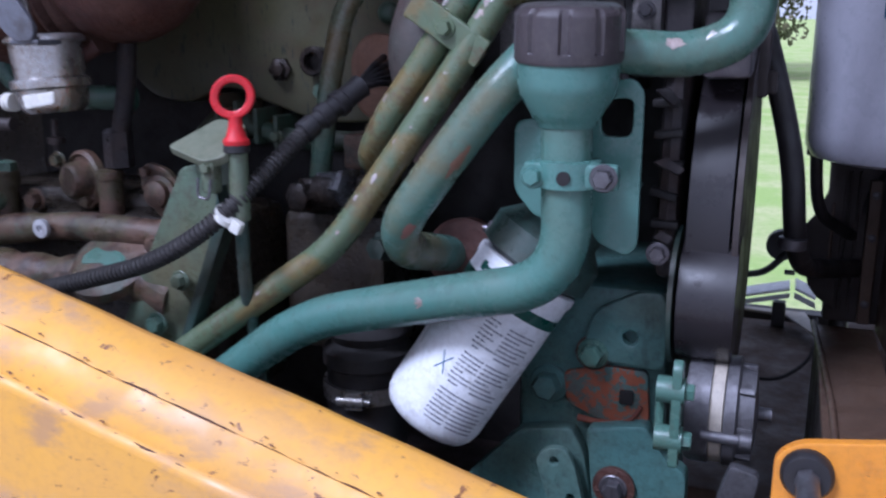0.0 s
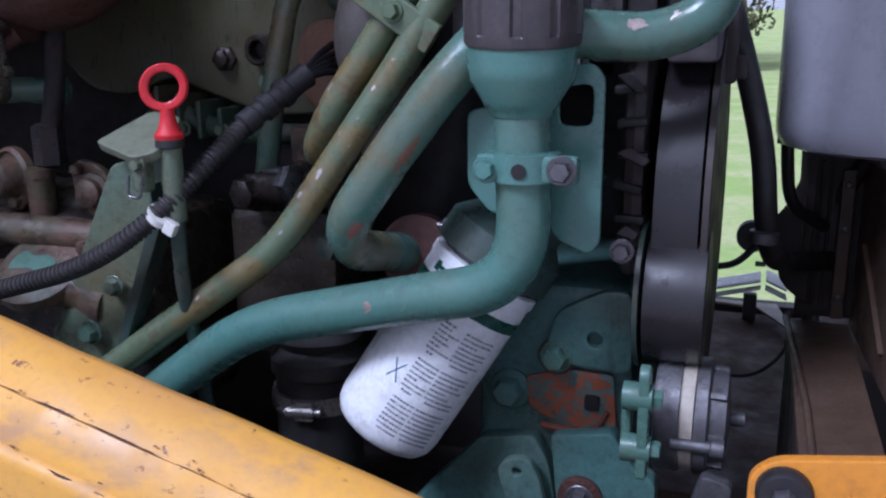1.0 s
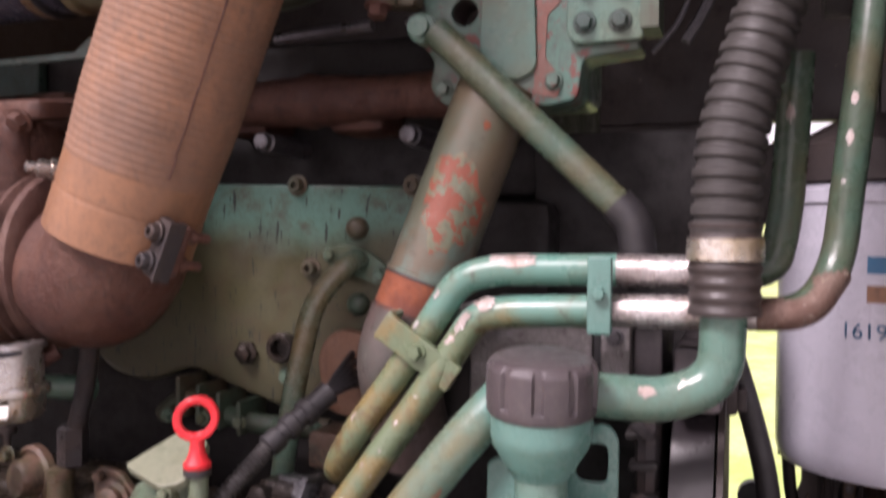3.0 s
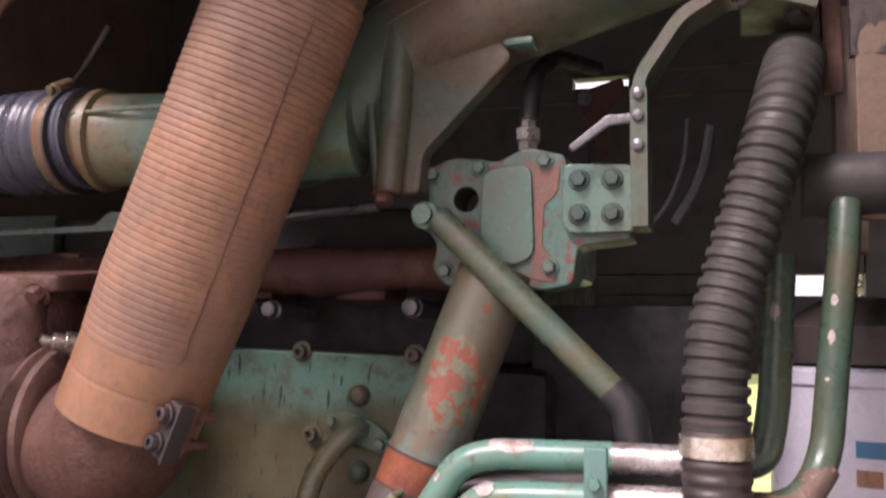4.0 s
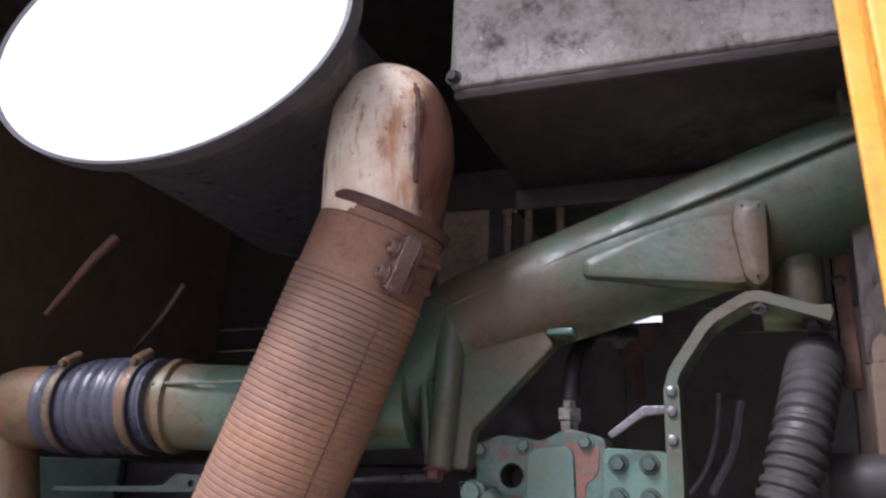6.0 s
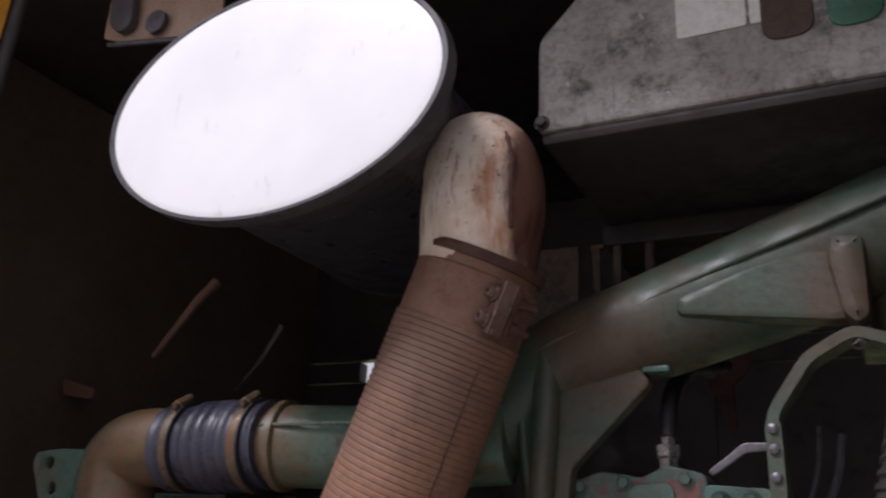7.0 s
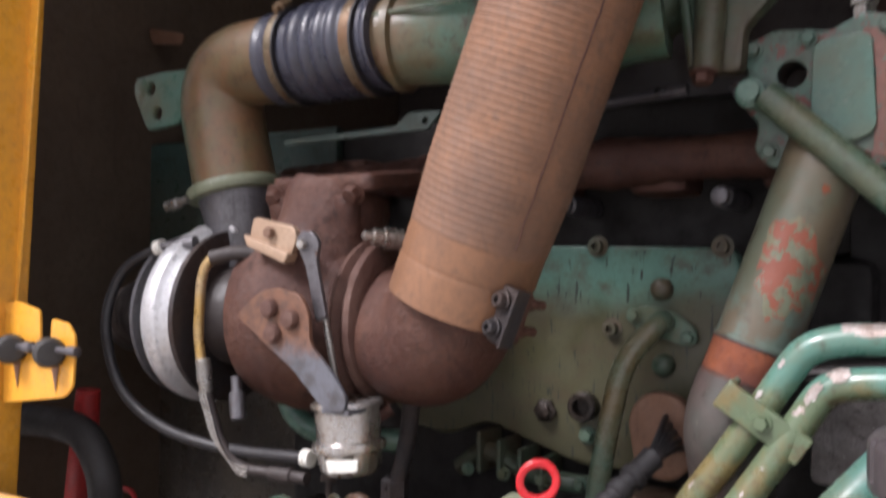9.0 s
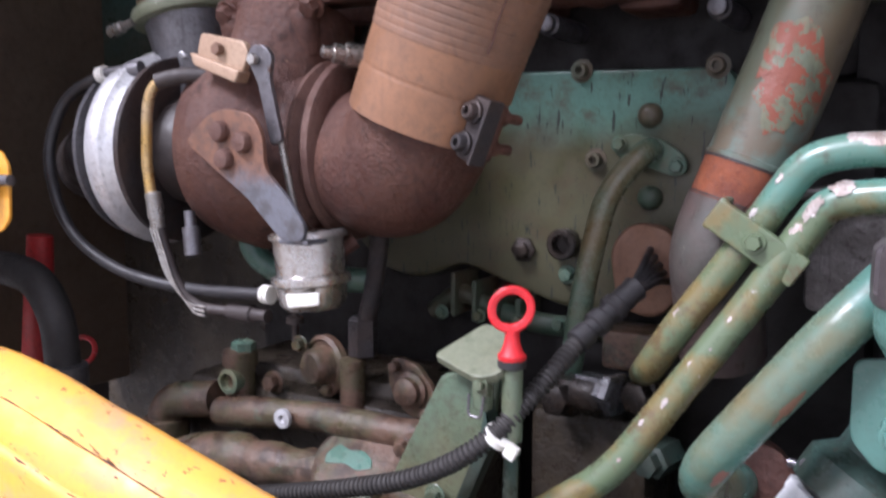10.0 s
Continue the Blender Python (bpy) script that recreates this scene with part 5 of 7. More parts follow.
def oval(k, y0, segs=72, sx=0.222, sz=0.140, cx=-0.567, cz=2.245, tilt=0.0):
    a = 2 * math.pi * k / segs
    return Vector((cx + sx * math.cos(a), y0, cz + sz * math.sin(a)))


bm = bmesh.new()
rings_ = [[bm.verts.new(oval(k, y0, sx=0.222 * f, sz=0.140 * f)) for k in range(72)] for y0, f in ((0.500, 0.05), (0.498, 0.6), (0.500, 0.93), (0.503, 0.985))]
for r0, r1 in zip(rings_, rings_[1:]):
    for k in range(72):
        bm.faces.new((r0[k], r0[(k + 1) % 72], r1[(k + 1) % 72], r1[k]))
bm.faces.new(rings_[0])
bm.faces.new(rings_[-1][::-1])
part("end_plate", bm, white_disc, muffler, "bright white aluminised end plate with specks")
bm = bmesh.new()
rings_ = [[bm.verts.new(oval(k, y0, sx=0.222 * f, sz=0.140 * f, cx=-0.567 - 0.42 * min(0.176, max(0.0, y0 - 0.524)), cz=2.245 + 0.32 * min(0.176, max(0.0, y0 - 0.524)))) for k in range(72)] for y0, f in ((0.504, 0.97), (0.501, 0.985), (0.501, 1.008), (0.520, 1.012), (0.524, 0.995), (0.545, 0.94), (0.70, 0.93), (0.98, 0.925), (0.99, 0.945), (1.01, 0.945), (1.02, 0.90))]
for r0, r1 in zip(rings_, rings_[1:]):
    for k in range(72):
        bm.faces.new((r0[k], r0[(k + 1) % 72], r1[(k + 1) % 72], r1[k]))
bm.faces.new(rings_[-1][::-1])
part("shell", bm, muffler_black, muffler)
part("inlet_elbow", sweep(fillet([f1 - fd * 0.02, (-0.374, 0.673, 2.215), (-0.55, 0.90, 2.300)], 0.10, 16), lambda s, l: 0.0635 + 0.0065 * math.sin(min(1.0, l / 0.18) * math.pi) - 0.03 * max(0.0, l - 0.16), 40), elbow_steel, muffler, "scorched bare steel inlet elbow with a rusty seam")
el_path = fillet([f1 + fd * 0.012, (-0.374, 0.673, 2.215), (-0.49, 0.82, 2.272)], 0.09, 12)
part("rusty_seam", sweep([p + Vector((0.048, -0.047, 0.012)) for p in el_path[:-5]], lambda s, l: 0.0028 + 0.001 * math.sin(l * 300), 8), rust, muffler, "rusty weld seam")
part("elbow_ring", lathe([(0.062, -0.006), (0.0690, -0.0055), (0.0703, 0.0), (0.0690, 0.0055), (0.062, 0.006)], f1 + fd * 0.004, fd, 44), rust, muffler)

# ---- expansion tank up on the right ----
tank = thing("expansion_tank", (-0.05, 0.75, 2.24), "grimy white plastic expansion tank with green fluid windows", "tank")
part("tank_body", plate(rounded([(-0.325, 2.250), (0.30, 2.250), (0.30, 2.44), (-0.262, 2.44), (-0.325, 2.375)], 0.012), 0.35, (0, 1.05, 0), X, Z, bevel=0.008), tank_white, tank)
part("filler_lid", block((-0.235, 0.76, 2.441), (-0.10, 0.90, 2.475), 0.012), tank_white, tank)
# Underside of the white tank, its shade put into the colour.
part("tank_bottom", block((-0.322, 0.705, 2.236), (0.30, 1.05, 2.255), 0.008), soot_shade, tank)
part("label_plate", plate(rounded([(-0.16, 2.335), (-0.085, 2.335), (-0.085, 2.39), (-0.16, 2.39)], 0.004), 0.003, (0, 0.7005, 0), X, Z), white_nylon, tank, "dusty pale label")
part("label_plate", plate(rounded([(-0.082, 2.335), (-0.055, 2.335), (-0.055, 2.39), (-0.082, 2.39)], 0.004), 0.003, (0, 0.7005, 0), X, Z), white_nylon, tank, "dusty pale label")
for cx, mm in ((-0.045, brown_panel), (0.02, gauge_green)):
    part("sight_window", plate(rounded([(-0.026, -0.035), (0.026, -0.035), (0.026, 0.035), (-0.026, 0.035)], 0.02), 0.004, (cx, 0.7005, 2.345), X, Z), mm, tank)
bolt(tank, (-0.318, 0.70, 2.262), 0.012, soot_shade)
# Shelf coloured dark for the shade under the tank.
part("shelf", block((-0.33, 0.98, 2.205), (0.30, 1.30, 2.238), 0.006), soot_shade, tank)

# ---- coolant filler pipe ----
filler = thing("coolant_filler_pipe", (-0.16, 0.66, 1.1), "green painted coolant pipe with a funnel filler neck", "pipe")
cxy = (-0.161, 0.657)
cap = part("filler_cap", lathe([(0.036, 0.0), (0.0400, 0.001), (0.0410, 0.003), (0.0410, 0.0085), (0.0402, 0.0095), (0.0402, 0.034), (0.0395, 0.037), (0.0375, 0.0405), (0.034, 0.0425), (0.012, 0.0435), (0.0, 0.0435)], (*cxy, 1.490), (0.03, -0.10, 1), 144, wave=lambda a, h: 1.0 + (0.030 if (math.cos(a * 10) > -0.72) else -0.035) * (1.0 if 0.009 < h < 0.038 else 0.0)), plastic, filler, "dusty black ribbed plastic filler cap")
part("funnel", lathe([(0.030, 0.046), (0.0385, 0.046), (0.0395, 0.044), (0.0385, 0.041), (0.0382, 0.027), (0.0365, 0.019), (0.0275, 0.004), (0.0262, 0.001), (0.0235, -0.001), (0.0225, -0.004), (0.0210, -0.006), (0.0195, -0.006)], (*cxy, 1.447), Z, 44), green_clean, filler)
part("neck_pipe", sweep(fillet([(*cxy, 1.445), (-0.157, 0.657, 1.318), (-0.290, 0.672, 1.284), (-0.412, 0.68, 1.252), (-0.51, 0.68, 1.177), (-0.62, 0.685, 1.10)], 0.052, 12), 0.0198, 32), neck_paint, filler)
saddle = part("saddle_clamp", block((-0.190, 0.638, 1.396), (-0.116, 0.650, 1.416), 0.004), green_clean, filler)
part("saddle_arch", lathe([(0.0205, -0.011), (0.0255, -0.010), (0.0255, 0.010), (0.0205, 0.011)], (-0.158, 0.657, 1.406), Z, 32), green_clean, saddle)
# Near-black disc painted for the shade inside the clamp hole.
part("hole", lathe([(0.0054, -0.002), (0.0054, 0.0006), (0.0, 0.0007)], (-0.156, 0.6312, 1.405), OUT, 16), shade_black, saddle)
bolt(saddle, (-0.181, 0.638, 1.405), 0.0125, green_clean)
bolt(saddle, (-0.127, 0.638, 1.406), 0.0135, steel_dark)

outlet = thing("coolant_outlet_pipe", (-0.06, 0.71, 1.47), "green painted elbow pipe with chipped paint", "pipe")
part("pipe", sweep(fillet([(-0.16, 0.69, 1.500), (-0.075, 0.712, 1.494), (-0.036, 0.72, 1.512), (-0.033, 0.72, 1.60)], 0.045, 12), 0.0175, 30), green, outlet)
cuff = thing("ribbed_coolant_hose", (-0.03, 0.72, 1.56), "black ribbed rubber hose with a bright steel clamp", "hose")
part("cuff", sweep(resample([Vector((-0.034, 0.72, 1.562)), Vector((-0.034, 0.72, 1.632))], 0.0018), lambda s, l: 0.0268 + 0.0010 * math.sin(l * 2 * math.pi / 0.011), 36), cuff_brown, cuff)
part("clamp_band", lathe([(0.0275, -0.0085), (0.0288, -0.008), (0.0288, 0.008), (0.0275, 0.0085)], (-0.034, 0.72, 1.612), Z, 36), gold_clamp, cuff, "bright steel clamp band")
part("ribbed_hose", sweep(resample(fillet([(-0.034, 0.72, 1.625), (-0.033, 0.72, 1.69), (-0.020, 0.73, 1.744), (-0.007, 0.735, 1.791), (0.005, 0.737, 1.829), (0.017, 0.745, 1.873), (0.026, 0.765, 1.910), (0.034, 0.80, 1.945), (0.040, 0.86, 1.965), (0.044, 0.95, 1.975)], 0.05, 8), 0.0022), lambda s, l: 0.0248 + 0.0018 * (1 if math.sin(l * 2 * math.pi / 0.0135) > -0.2 else -0.6), 36), rubber_grey, cuff)

# ---- twin heater pipes ----
heater = thing("twin_heater_pipes", (-0.3, 0.72, 1.25), "pair of worn green heater pipes held by clamp plates", "pipe")
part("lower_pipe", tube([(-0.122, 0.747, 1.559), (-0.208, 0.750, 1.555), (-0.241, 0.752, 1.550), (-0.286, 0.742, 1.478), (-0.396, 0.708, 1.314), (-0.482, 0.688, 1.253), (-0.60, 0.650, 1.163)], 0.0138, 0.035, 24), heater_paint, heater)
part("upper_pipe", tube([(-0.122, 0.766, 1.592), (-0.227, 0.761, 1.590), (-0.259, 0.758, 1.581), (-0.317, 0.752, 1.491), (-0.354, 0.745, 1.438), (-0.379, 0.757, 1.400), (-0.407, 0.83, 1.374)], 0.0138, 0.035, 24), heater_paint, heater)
part("bare_section", tube([(-0.124, 0.747, 1.559), (-0.01, 0.742, 1.562)], 0.0136, 0.02, 24), worn_tube, heater, "bare shiny steel section")
part("bare_section", tube([(-0.124, 0.766, 1.592), (-0.01, 0.774, 1.592)], 0.0136, 0.02, 24), worn_tube, heater, "bare shiny steel section")
part("riser_pipe", tube([(-0.03, 0.743, 1.561), (0.026, 0.746, 1.563), (0.050, 0.776, 1.600), (0.056, 0.780, 1.66), (0.068, 0.782, 1.775), (0.071, 0.790, 1.815)], 0.0132, 0.03, 22), hose_brown, heater)
part("bare_bend", tube([(-0.012, 0.7435, 1.5615), (0.026, 0.746, 1.563), (0.047, 0.771, 1.594)], 0.0135, 0.03, 22), clamp_rust, heater, "bare brown bend")
part("riser_pipe", tube([(-0.03, 0.774, 1.592), (0.002, 0.776, 1.594), (0.011, 0.782, 1.64), (0.018, 0.785, 1.77)], 0.0135, 0.025, 22), hose_brown, heater)
mid_clamp = part("clamp_plate", block((-0.140, 0.722, 1.541), (-0.120, 0.731, 1.605), 0.003), green_clean, heater)
bolt(mid_clamp, (-0.130, 0.722, 1.575), 0.010, green_clean, washer=False)
m_ = Matrix.Translation((-0.291, 0.738, 1.517)) @ Matrix.Rotation(radians(34), 4, "Y")
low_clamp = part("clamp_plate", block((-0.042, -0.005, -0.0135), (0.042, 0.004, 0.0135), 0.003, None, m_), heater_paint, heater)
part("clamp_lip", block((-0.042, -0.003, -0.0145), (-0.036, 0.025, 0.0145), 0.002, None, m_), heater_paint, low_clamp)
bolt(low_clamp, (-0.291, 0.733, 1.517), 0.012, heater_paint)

# ---- fat hose pipe behind, and lower hose with clamp ----
fat = thing("water_pump_pipe", (-0.28, 0.72, 1.25), "green pipe with oily stains bending down behind the oil filter", "pipe")
part("pipe", tube([(-0.180, 0.69, 1.513), (-0.224, 0.668, 1.463), (-0.272, 0.664, 1.400), (-0.308, 0.668, 1.352), (-0.318, 0.70, 1.322), (-0.305, 0.79, 1.300)], 0.0178, 0.025, 28), fat_paint, fat)
part("collar", lathe([(0.024, -0.02), (0.034, -0.018), (0.036, 0.015), (0.030, 0.02)], (-0.296, 0.80, 1.300), (0.15, -1, 0.1), 28), rust, fat)
sump_hose = thing("suction_hose", (-0.39, 0.76, 0.9), "dark rubber hose with a steel worm clamp", "hose")
part("hose", sweep(resample([Vector((-0.395, 0.77, 0.95)), Vector((-0.393, 0.77, 1.185))], 0.01), 0.042, 32), rubber, sump_hose)
part("bellows", lathe([(0.040, 0.0), (0.047, 0.006), (0.047, 0.02), (0.038, 0.03), (0.045, 0.04), (0.040, 0.055), (0.028, 0.062), (0.022, 0.07), (0.010, 0.072)], (-0.392, 0.77, 1.178), Z, 32), rubber_grey, sump_hose)
ring_clamp(sump_hose, (-0.394, 0.77, 1.156), Z, 0.043, 0.017, zinc, (0.2, -1, 0))

# ---- scraped paint on the pipes ----
def scuff(parent, at, along, towards, r, length, arc, material, seed=1, lift=0.0004):
    """An irregular patch of bare metal or primer that hugs a pipe of radius r."""
    d = Vector(along).normalized()
    n0 = Vector(towards)
    n0 = (n0 - d * n0.dot(d)).normalized()
    w0 = d.cross(n0)
    bm = bmesh.new()
    rings = []
    for q in (0.0, 0.35, 0.7, 1.0):
        ring = []
        for k in range(26):
            a = 2 * math.pi * k / 26
            f = q * (1.0 + 0.55 * noise.noise(Vector((math.cos(a) * 2.2, math.sin(a) * 2.2, seed * 7.3))) + 0.2 * noise.noise(Vector((math.cos(a) * 7, math.sin(a) * 7, seed * 3.1))))
            u, t = math.cos(a) * f * length / 2, math.sin(a) * f * arc / 2
            ring.append(bm.verts.new(Vector(at) + d * u + (n0 * math.cos(t) + w0 * math.sin(t)) * (r + lift)))
        rings.append(ring)
    for r0, r1 in zip(rings, rings[1:]):
        for k in range(26):
            bm.faces.new((r0[k], r0[(k + 1) % 26], r1[(k + 1) % 26], r1[k]))
    bmesh.ops.remove_doubles(bm, verts=bm.verts, dist=1e-6)
    return part("scuff", bm, material, parent, "scraped bare paint")


UPW = (0.1, -0.75, 0.66)
scuff(heater, (-0.209, 0.762, 1.5903), X, UPW, 0.0138, 0.040, 1.15, scuff_pink, 1)
scuff(heater, (-0.200, 0.762, 1.5905), X, (0, -0.5, 0.85), 0.0138, 0.012, 0.5, scuff_bare, 2, 0.0007)
scuff(heater, (-0.228, 0.751, 1.5535), (1, 0, 0.2), UPW, 0.0138, 0.018, 1.0, scuff_pink, 3, 0.0008)
scuff(heater, (-0.246, 0.751, 1.543), (0.55, 0.05, 0.85), UPW, 0.0138, 0.022, 0.7, scuff_pink, 4, 0.0008)
scuff(heater, (-0.258, 0.749, 1.524), (0.5, 0.08, 0.85), UPW, 0.0138, 0.012, 0.7, scuff_bare, 5)
lo_d = (-0.110, -0.034, -0.164)
for k, (f, l, a, m) in enumerate(((0.16, 0.005, 0.2, scuff_bare), (0.30, 0.003, 0.15, scuff_pink), (0.40, 0.004, 0.15, scuff_bare), (0.585, 0.007, 0.35, scuff_bare), (0.60, 0.008, 0.2, scuff_bare), (0.72, 0.006, 0.3, scuff_bare), (0.90, 0.005, 0.2, scuff_bare))):
    p = Vector((-0.286, 0.742, 1.478)) + Vector(lo_d) * f
    scuff(heater, p, lo_d, Vector((0.35 * math.sin(k * 2.2), -1, 0.5)), 0.0138, l, a, m, 10 + k)
for k in range(3):
    scuff(heater, Vector((-0.462 - 0.006 * k, 0.692, 1.266 - 0.004 * k)), (-0.086, -0.02, -0.061), (0.2, -0.9, 0.6), 0.0138, 0.005, 0.25, scuff_bare, 20 + k)
up_d = (-0.06, -0.005, -0.09)
for k, f in enumerate((0.2, 0.5, 1.45)):
    scuff(heater, Vector((-0.259, 0.758, 1.581)) + Vector(up_d) * f + Vector((0, -0.002 * f, 0)), up_d, (-0.3, -0.9, 0.5), 0.0138, 0.009, 0.35, scuff_bare, 30 + k)
for k, z in enumerate((1.652, 1.664, 1.73, 1.70)):
    scuff(heater, (0.0555 + (z - 1.66) * 0.1, 0.7805, z), (0.1, 0, 1), (-0.3, -1, 0), 0.0132, 0.006 + 0.005 * (k > 1), 0.3 + 0.15 * (k > 1), scuff_bare, 40 + k)
scuff(heater, (0.044, 0.768, 1.588), (0.5, 0.5, 0.7), (-0.2, -1, 0.2), 0.0132, 0.020, 0.6, scuff_pink, 45)
scuff(heater, (0.016, 0.784, 1.72), (0.05, 0, 1), (-0.3, -1, 0), 0.0135, 0.014, 0.5, scuff_pink, 46)
scuff(outlet, (-0.092, 0.7075, 1.4955), (0.95, 0.25, 0), (0.2, -1, 0.55), 0.0175, 0.014, 0.5, scuff_bare, 50)
scuff(outlet, (-0.066, 0.7135, 1.4975), (0.9, 0.2, 0.4), (0.2, -0.9, 0.9), 0.0175, 0.018, 0.35, scuff_bare, 51)
scuff(filler, (-0.281, 0.671, 1.2862), (-0.13, 0.015, -0.034), (0.1, -1, 0.2), 0.0198, 0.012, 0.45, scuff_pink, 52)

fat_d = (-0.048, -0.004, -0.063)
scuff(fat, (-0.258, 0.6655, 1.418), fat_d, (0.8, -0.8, -0.2), 0.0178, 0.030, 0.4, arm_rust, 60)
scuff(fat, (-0.303, 0.6675, 1.359), fat_d, (0.9, -0.7, -0.1), 0.0178, 0.024, 0.45, primer_red, 63)
scuff(riser, tuple(d0 + dirn * 0.246), dirn, (0.45, -1, 0.0), 0.0382, 0.078, 1.45, flaking, 61, 0.0006)
scuff(riser, tuple(d0 + dirn * 0.268), dirn, (-0.15, -1, 0.0), 0.0382, 0.060, 0.8, flaking, 62, 0.0009)
scuff(riser, tuple(d0 + dirn * 0.33), dirn, (0.45, -1, 0.0), 0.0382, 0.008, 0.2, orange_rust, 73)

# ---- grey casting behind the filler cap ----
comp_h = thing("aluminium_casting", (-0.17, 0.83, 1.45), "grimy grey aluminium casting behind the filler cap", "housing")
part("casting", block((-0.262, 0.792, 1.455), (-0.145, 0.93, 1.548), 0.008), casting_alu, comp_h)
part("top_flange", block((-0.268, 0.782, 1.549), (-0.150, 0.93, 1.556), 0.003), casting_alu, comp_h)
part("end_cap", block((-0.140, 0.79, 1.475), (-0.112, 0.92, 1.545), 0.006), casting_alu, comp_h)
for cz in (1.488, 1.532):
    bolt(comp_h, (-0.126, 0.79, cz), 0.010, steel_dark)
part("gasket", block((-0.1455, 0.795, 1.46), (-0.1395, 0.925, 1.546), 0.001), rubber, comp_h)
part("dark_cover", block((-0.112, 0.80, 1.49), (-0.086, 0.92, 1.55), 0.004), plastic, comp_h)

# ---- oil filter ----
filt = thing("oil_filter", (-0.29, 0.72, 1.1), "white spin-on oil filter can with green bands and small print", "oil filter")
a0, a1 = Vector((-0.304, 0.712, 1.153)), Vector((-0.214, 0.752, 1.302))
fa = (a1 - a0).normalized()
fl = (a1 - a0).length
FR = 0.0495
part("can", lathe([(0.0, 0.0), (0.036, 0.001), (0.043, 0.005), (0.0475, 0.012), (FR, 0.022), (FR, fl - 0.012), (FR + 0.0015, fl - 0.010), (FR + 0.0015, fl - 0.002), (FR - 0.003, fl), (0.03, fl)], a0, fa, 64), white_can, filt)
fs = Vector((0, -1, 0))
fs = (fs - fa * fs.dot(fa)).normalized()
ft = fa.cross(fs)


def on_can(ang, h, lift=0.0004):
    return a0 + fa * h + (fs * math.cos(ang) + ft * math.sin(ang)) * (FR + lift)


def can_patch(bm, a_lo, a_hi, h_lo, h_hi, lift=0.0004, steps=6):
    rows = [[bm.verts.new(on_can(a_lo + (a_hi - a_lo) * i / steps, h, lift)) for i in range(steps + 1)] for h in (h_lo, h_hi)]
    for i in range(steps):
        bm.faces.new((rows[0][i], rows[0][i + 1], rows[1][i + 1], rows[1][i]))


rng = random.Random(4)
bm = bmesh.new()
can_patch(bm, -math.pi, math.pi, fl * 0.80, fl * 0.86, 0.0005, 60)
part("green_band", bm, ink_green, filt, "dark green band")
bm = bmesh.new()
for a in (-0.75, -0.35):
    can_patch(bm, a, a + 0.13, fl * 0.885, fl * 0.935, 0.0005)
can_patch(bm, -0.62, -0.35, fl * 0.90, fl * 0.92, 0.0005)
part("logo_bars", bm, ink_green, filt, "dark green bars of a worn mark")
for base, wide in ((-0.02, 0.42), (0.44, 0.62)):
    for para in range(3):
        bm = bmesh.new()
        for row in range(8):
            h0 = fl * 0.12 + (para * 9 + row) * 0.0043
            if h0 > fl * 0.77:
                continue
            a = base + (0.05 if row == 0 else 0.0)
            end = base + wide * (1.0 if rng.random() < 0.72 else rng.uniform(0.4, 0.85))
            while a < end:
                w = rng.uniform(0.012, 0.05)
                can_patch(bm, a, min(a + w, end), h0, h0 + 0.0019, 0.0003, 2)
                a += w + 0.016
        part("text_block", bm, ink_grey, filt, "lines of small grey print")
bm = bmesh.new()
for s in (-1, 1):
    p, q = on_can(-0.22 - 0.11, fl * 0.40 - s * 0.009, 0.0006), on_can(-0.22 + 0.11, fl * 0.40 + s * 0.009, 0.0006)
    w = fa * 0.0011
    bm.faces.new([bm.verts.new(v) for v in (p - w, q - w, q + w, p + w)])
part("cross_mark", bm, ink_blue, filt, "thin blue cross mark")
part("filter_head", lathe([(0.046, 0.0), (0.054, 0.004), (0.054, 0.03), (0.04, 0.045), (0.04, 0.12)], a1 + fa * 0.001, fa, 32), green_dark, filt)

# ---- filler bracket, small tap ----
brk = thing("pipe_bracket", (-0.15, 0.70, 1.33), "green steel bracket plate with a slot", "bracket")
part("plate", plate(rounded([(-0.212, 1.442), (-0.150, 1.452), (-0.142, 1.474), (-0.117, 1.478), (-0.108, 1.468), (-0.108, 1.345), (-0.116, 1.336), (-0.142, 1.346), (-0.150, 1.37), (-0.192, 1.362), (-0.212, 1.385)], 0.008), 0.006, (0, 0.694, 0), X, Z, bevel=0.0015, cuts=[rounded([(-0.141, 1.432), (-0.116, 1.432), (-0.116, 1.463), (-0.141, 1.460)], 0.008)]), green_clean, brk)
bolt(brk, (-0.093, 0.70, 1.338), 0.012, steel_dark)
tap = thing("drain_tap", (-0.25, 0.78, 1.33), "small grey steel drain tap", "tap")
part("body", lathe([(0.006, -0.03), (0.006, 0), (0.009, 0.001), (0.009, 0.02), (0.005, 0.022), (0.005, 0.04)], (-0.235, 0.775, 1.335), (-0.3, -1, 0.2), 14), steel_dark, tap)
part("handle", tube([(-0.262, 0.76, 1.335), (-0.225, 0.755, 1.332)], 0.004, 0.01, 10), steel_dark, tap)

# ---- dipstick and its bracket ----
dip = thing("oil_dipstick", (-0.468, 0.668, 1.41), "bright red plastic dipstick handle with a ring", "dipstick")
bm = bmesh.new()
segs = 36
ring_c = Vector((-0.470, 0.666, 1.4575))
ru, rw = Vector((0.90, 0.44, 0)).normalized(), Vector((0.06, 0.05, 1)).normalized()
rn = ru.cross(rw)
ringv = []
for k in range(segs):
    a = 2 * math.pi * k / segs
    d = ru * math.cos(a) + rw * math.sin(a)
    ringv.append([bm.verts.new(ring_c + d * rr + rn * hh) for rr, hh in ((0.0128, -0.003), (0.0128, 0.003), (0.0145, 0.0042), (0.0185, 0.0042), (0.0198, 0.003), (0.0198, -0.003), (0.0185, -0.0042), (0.0145, -0.0042))])
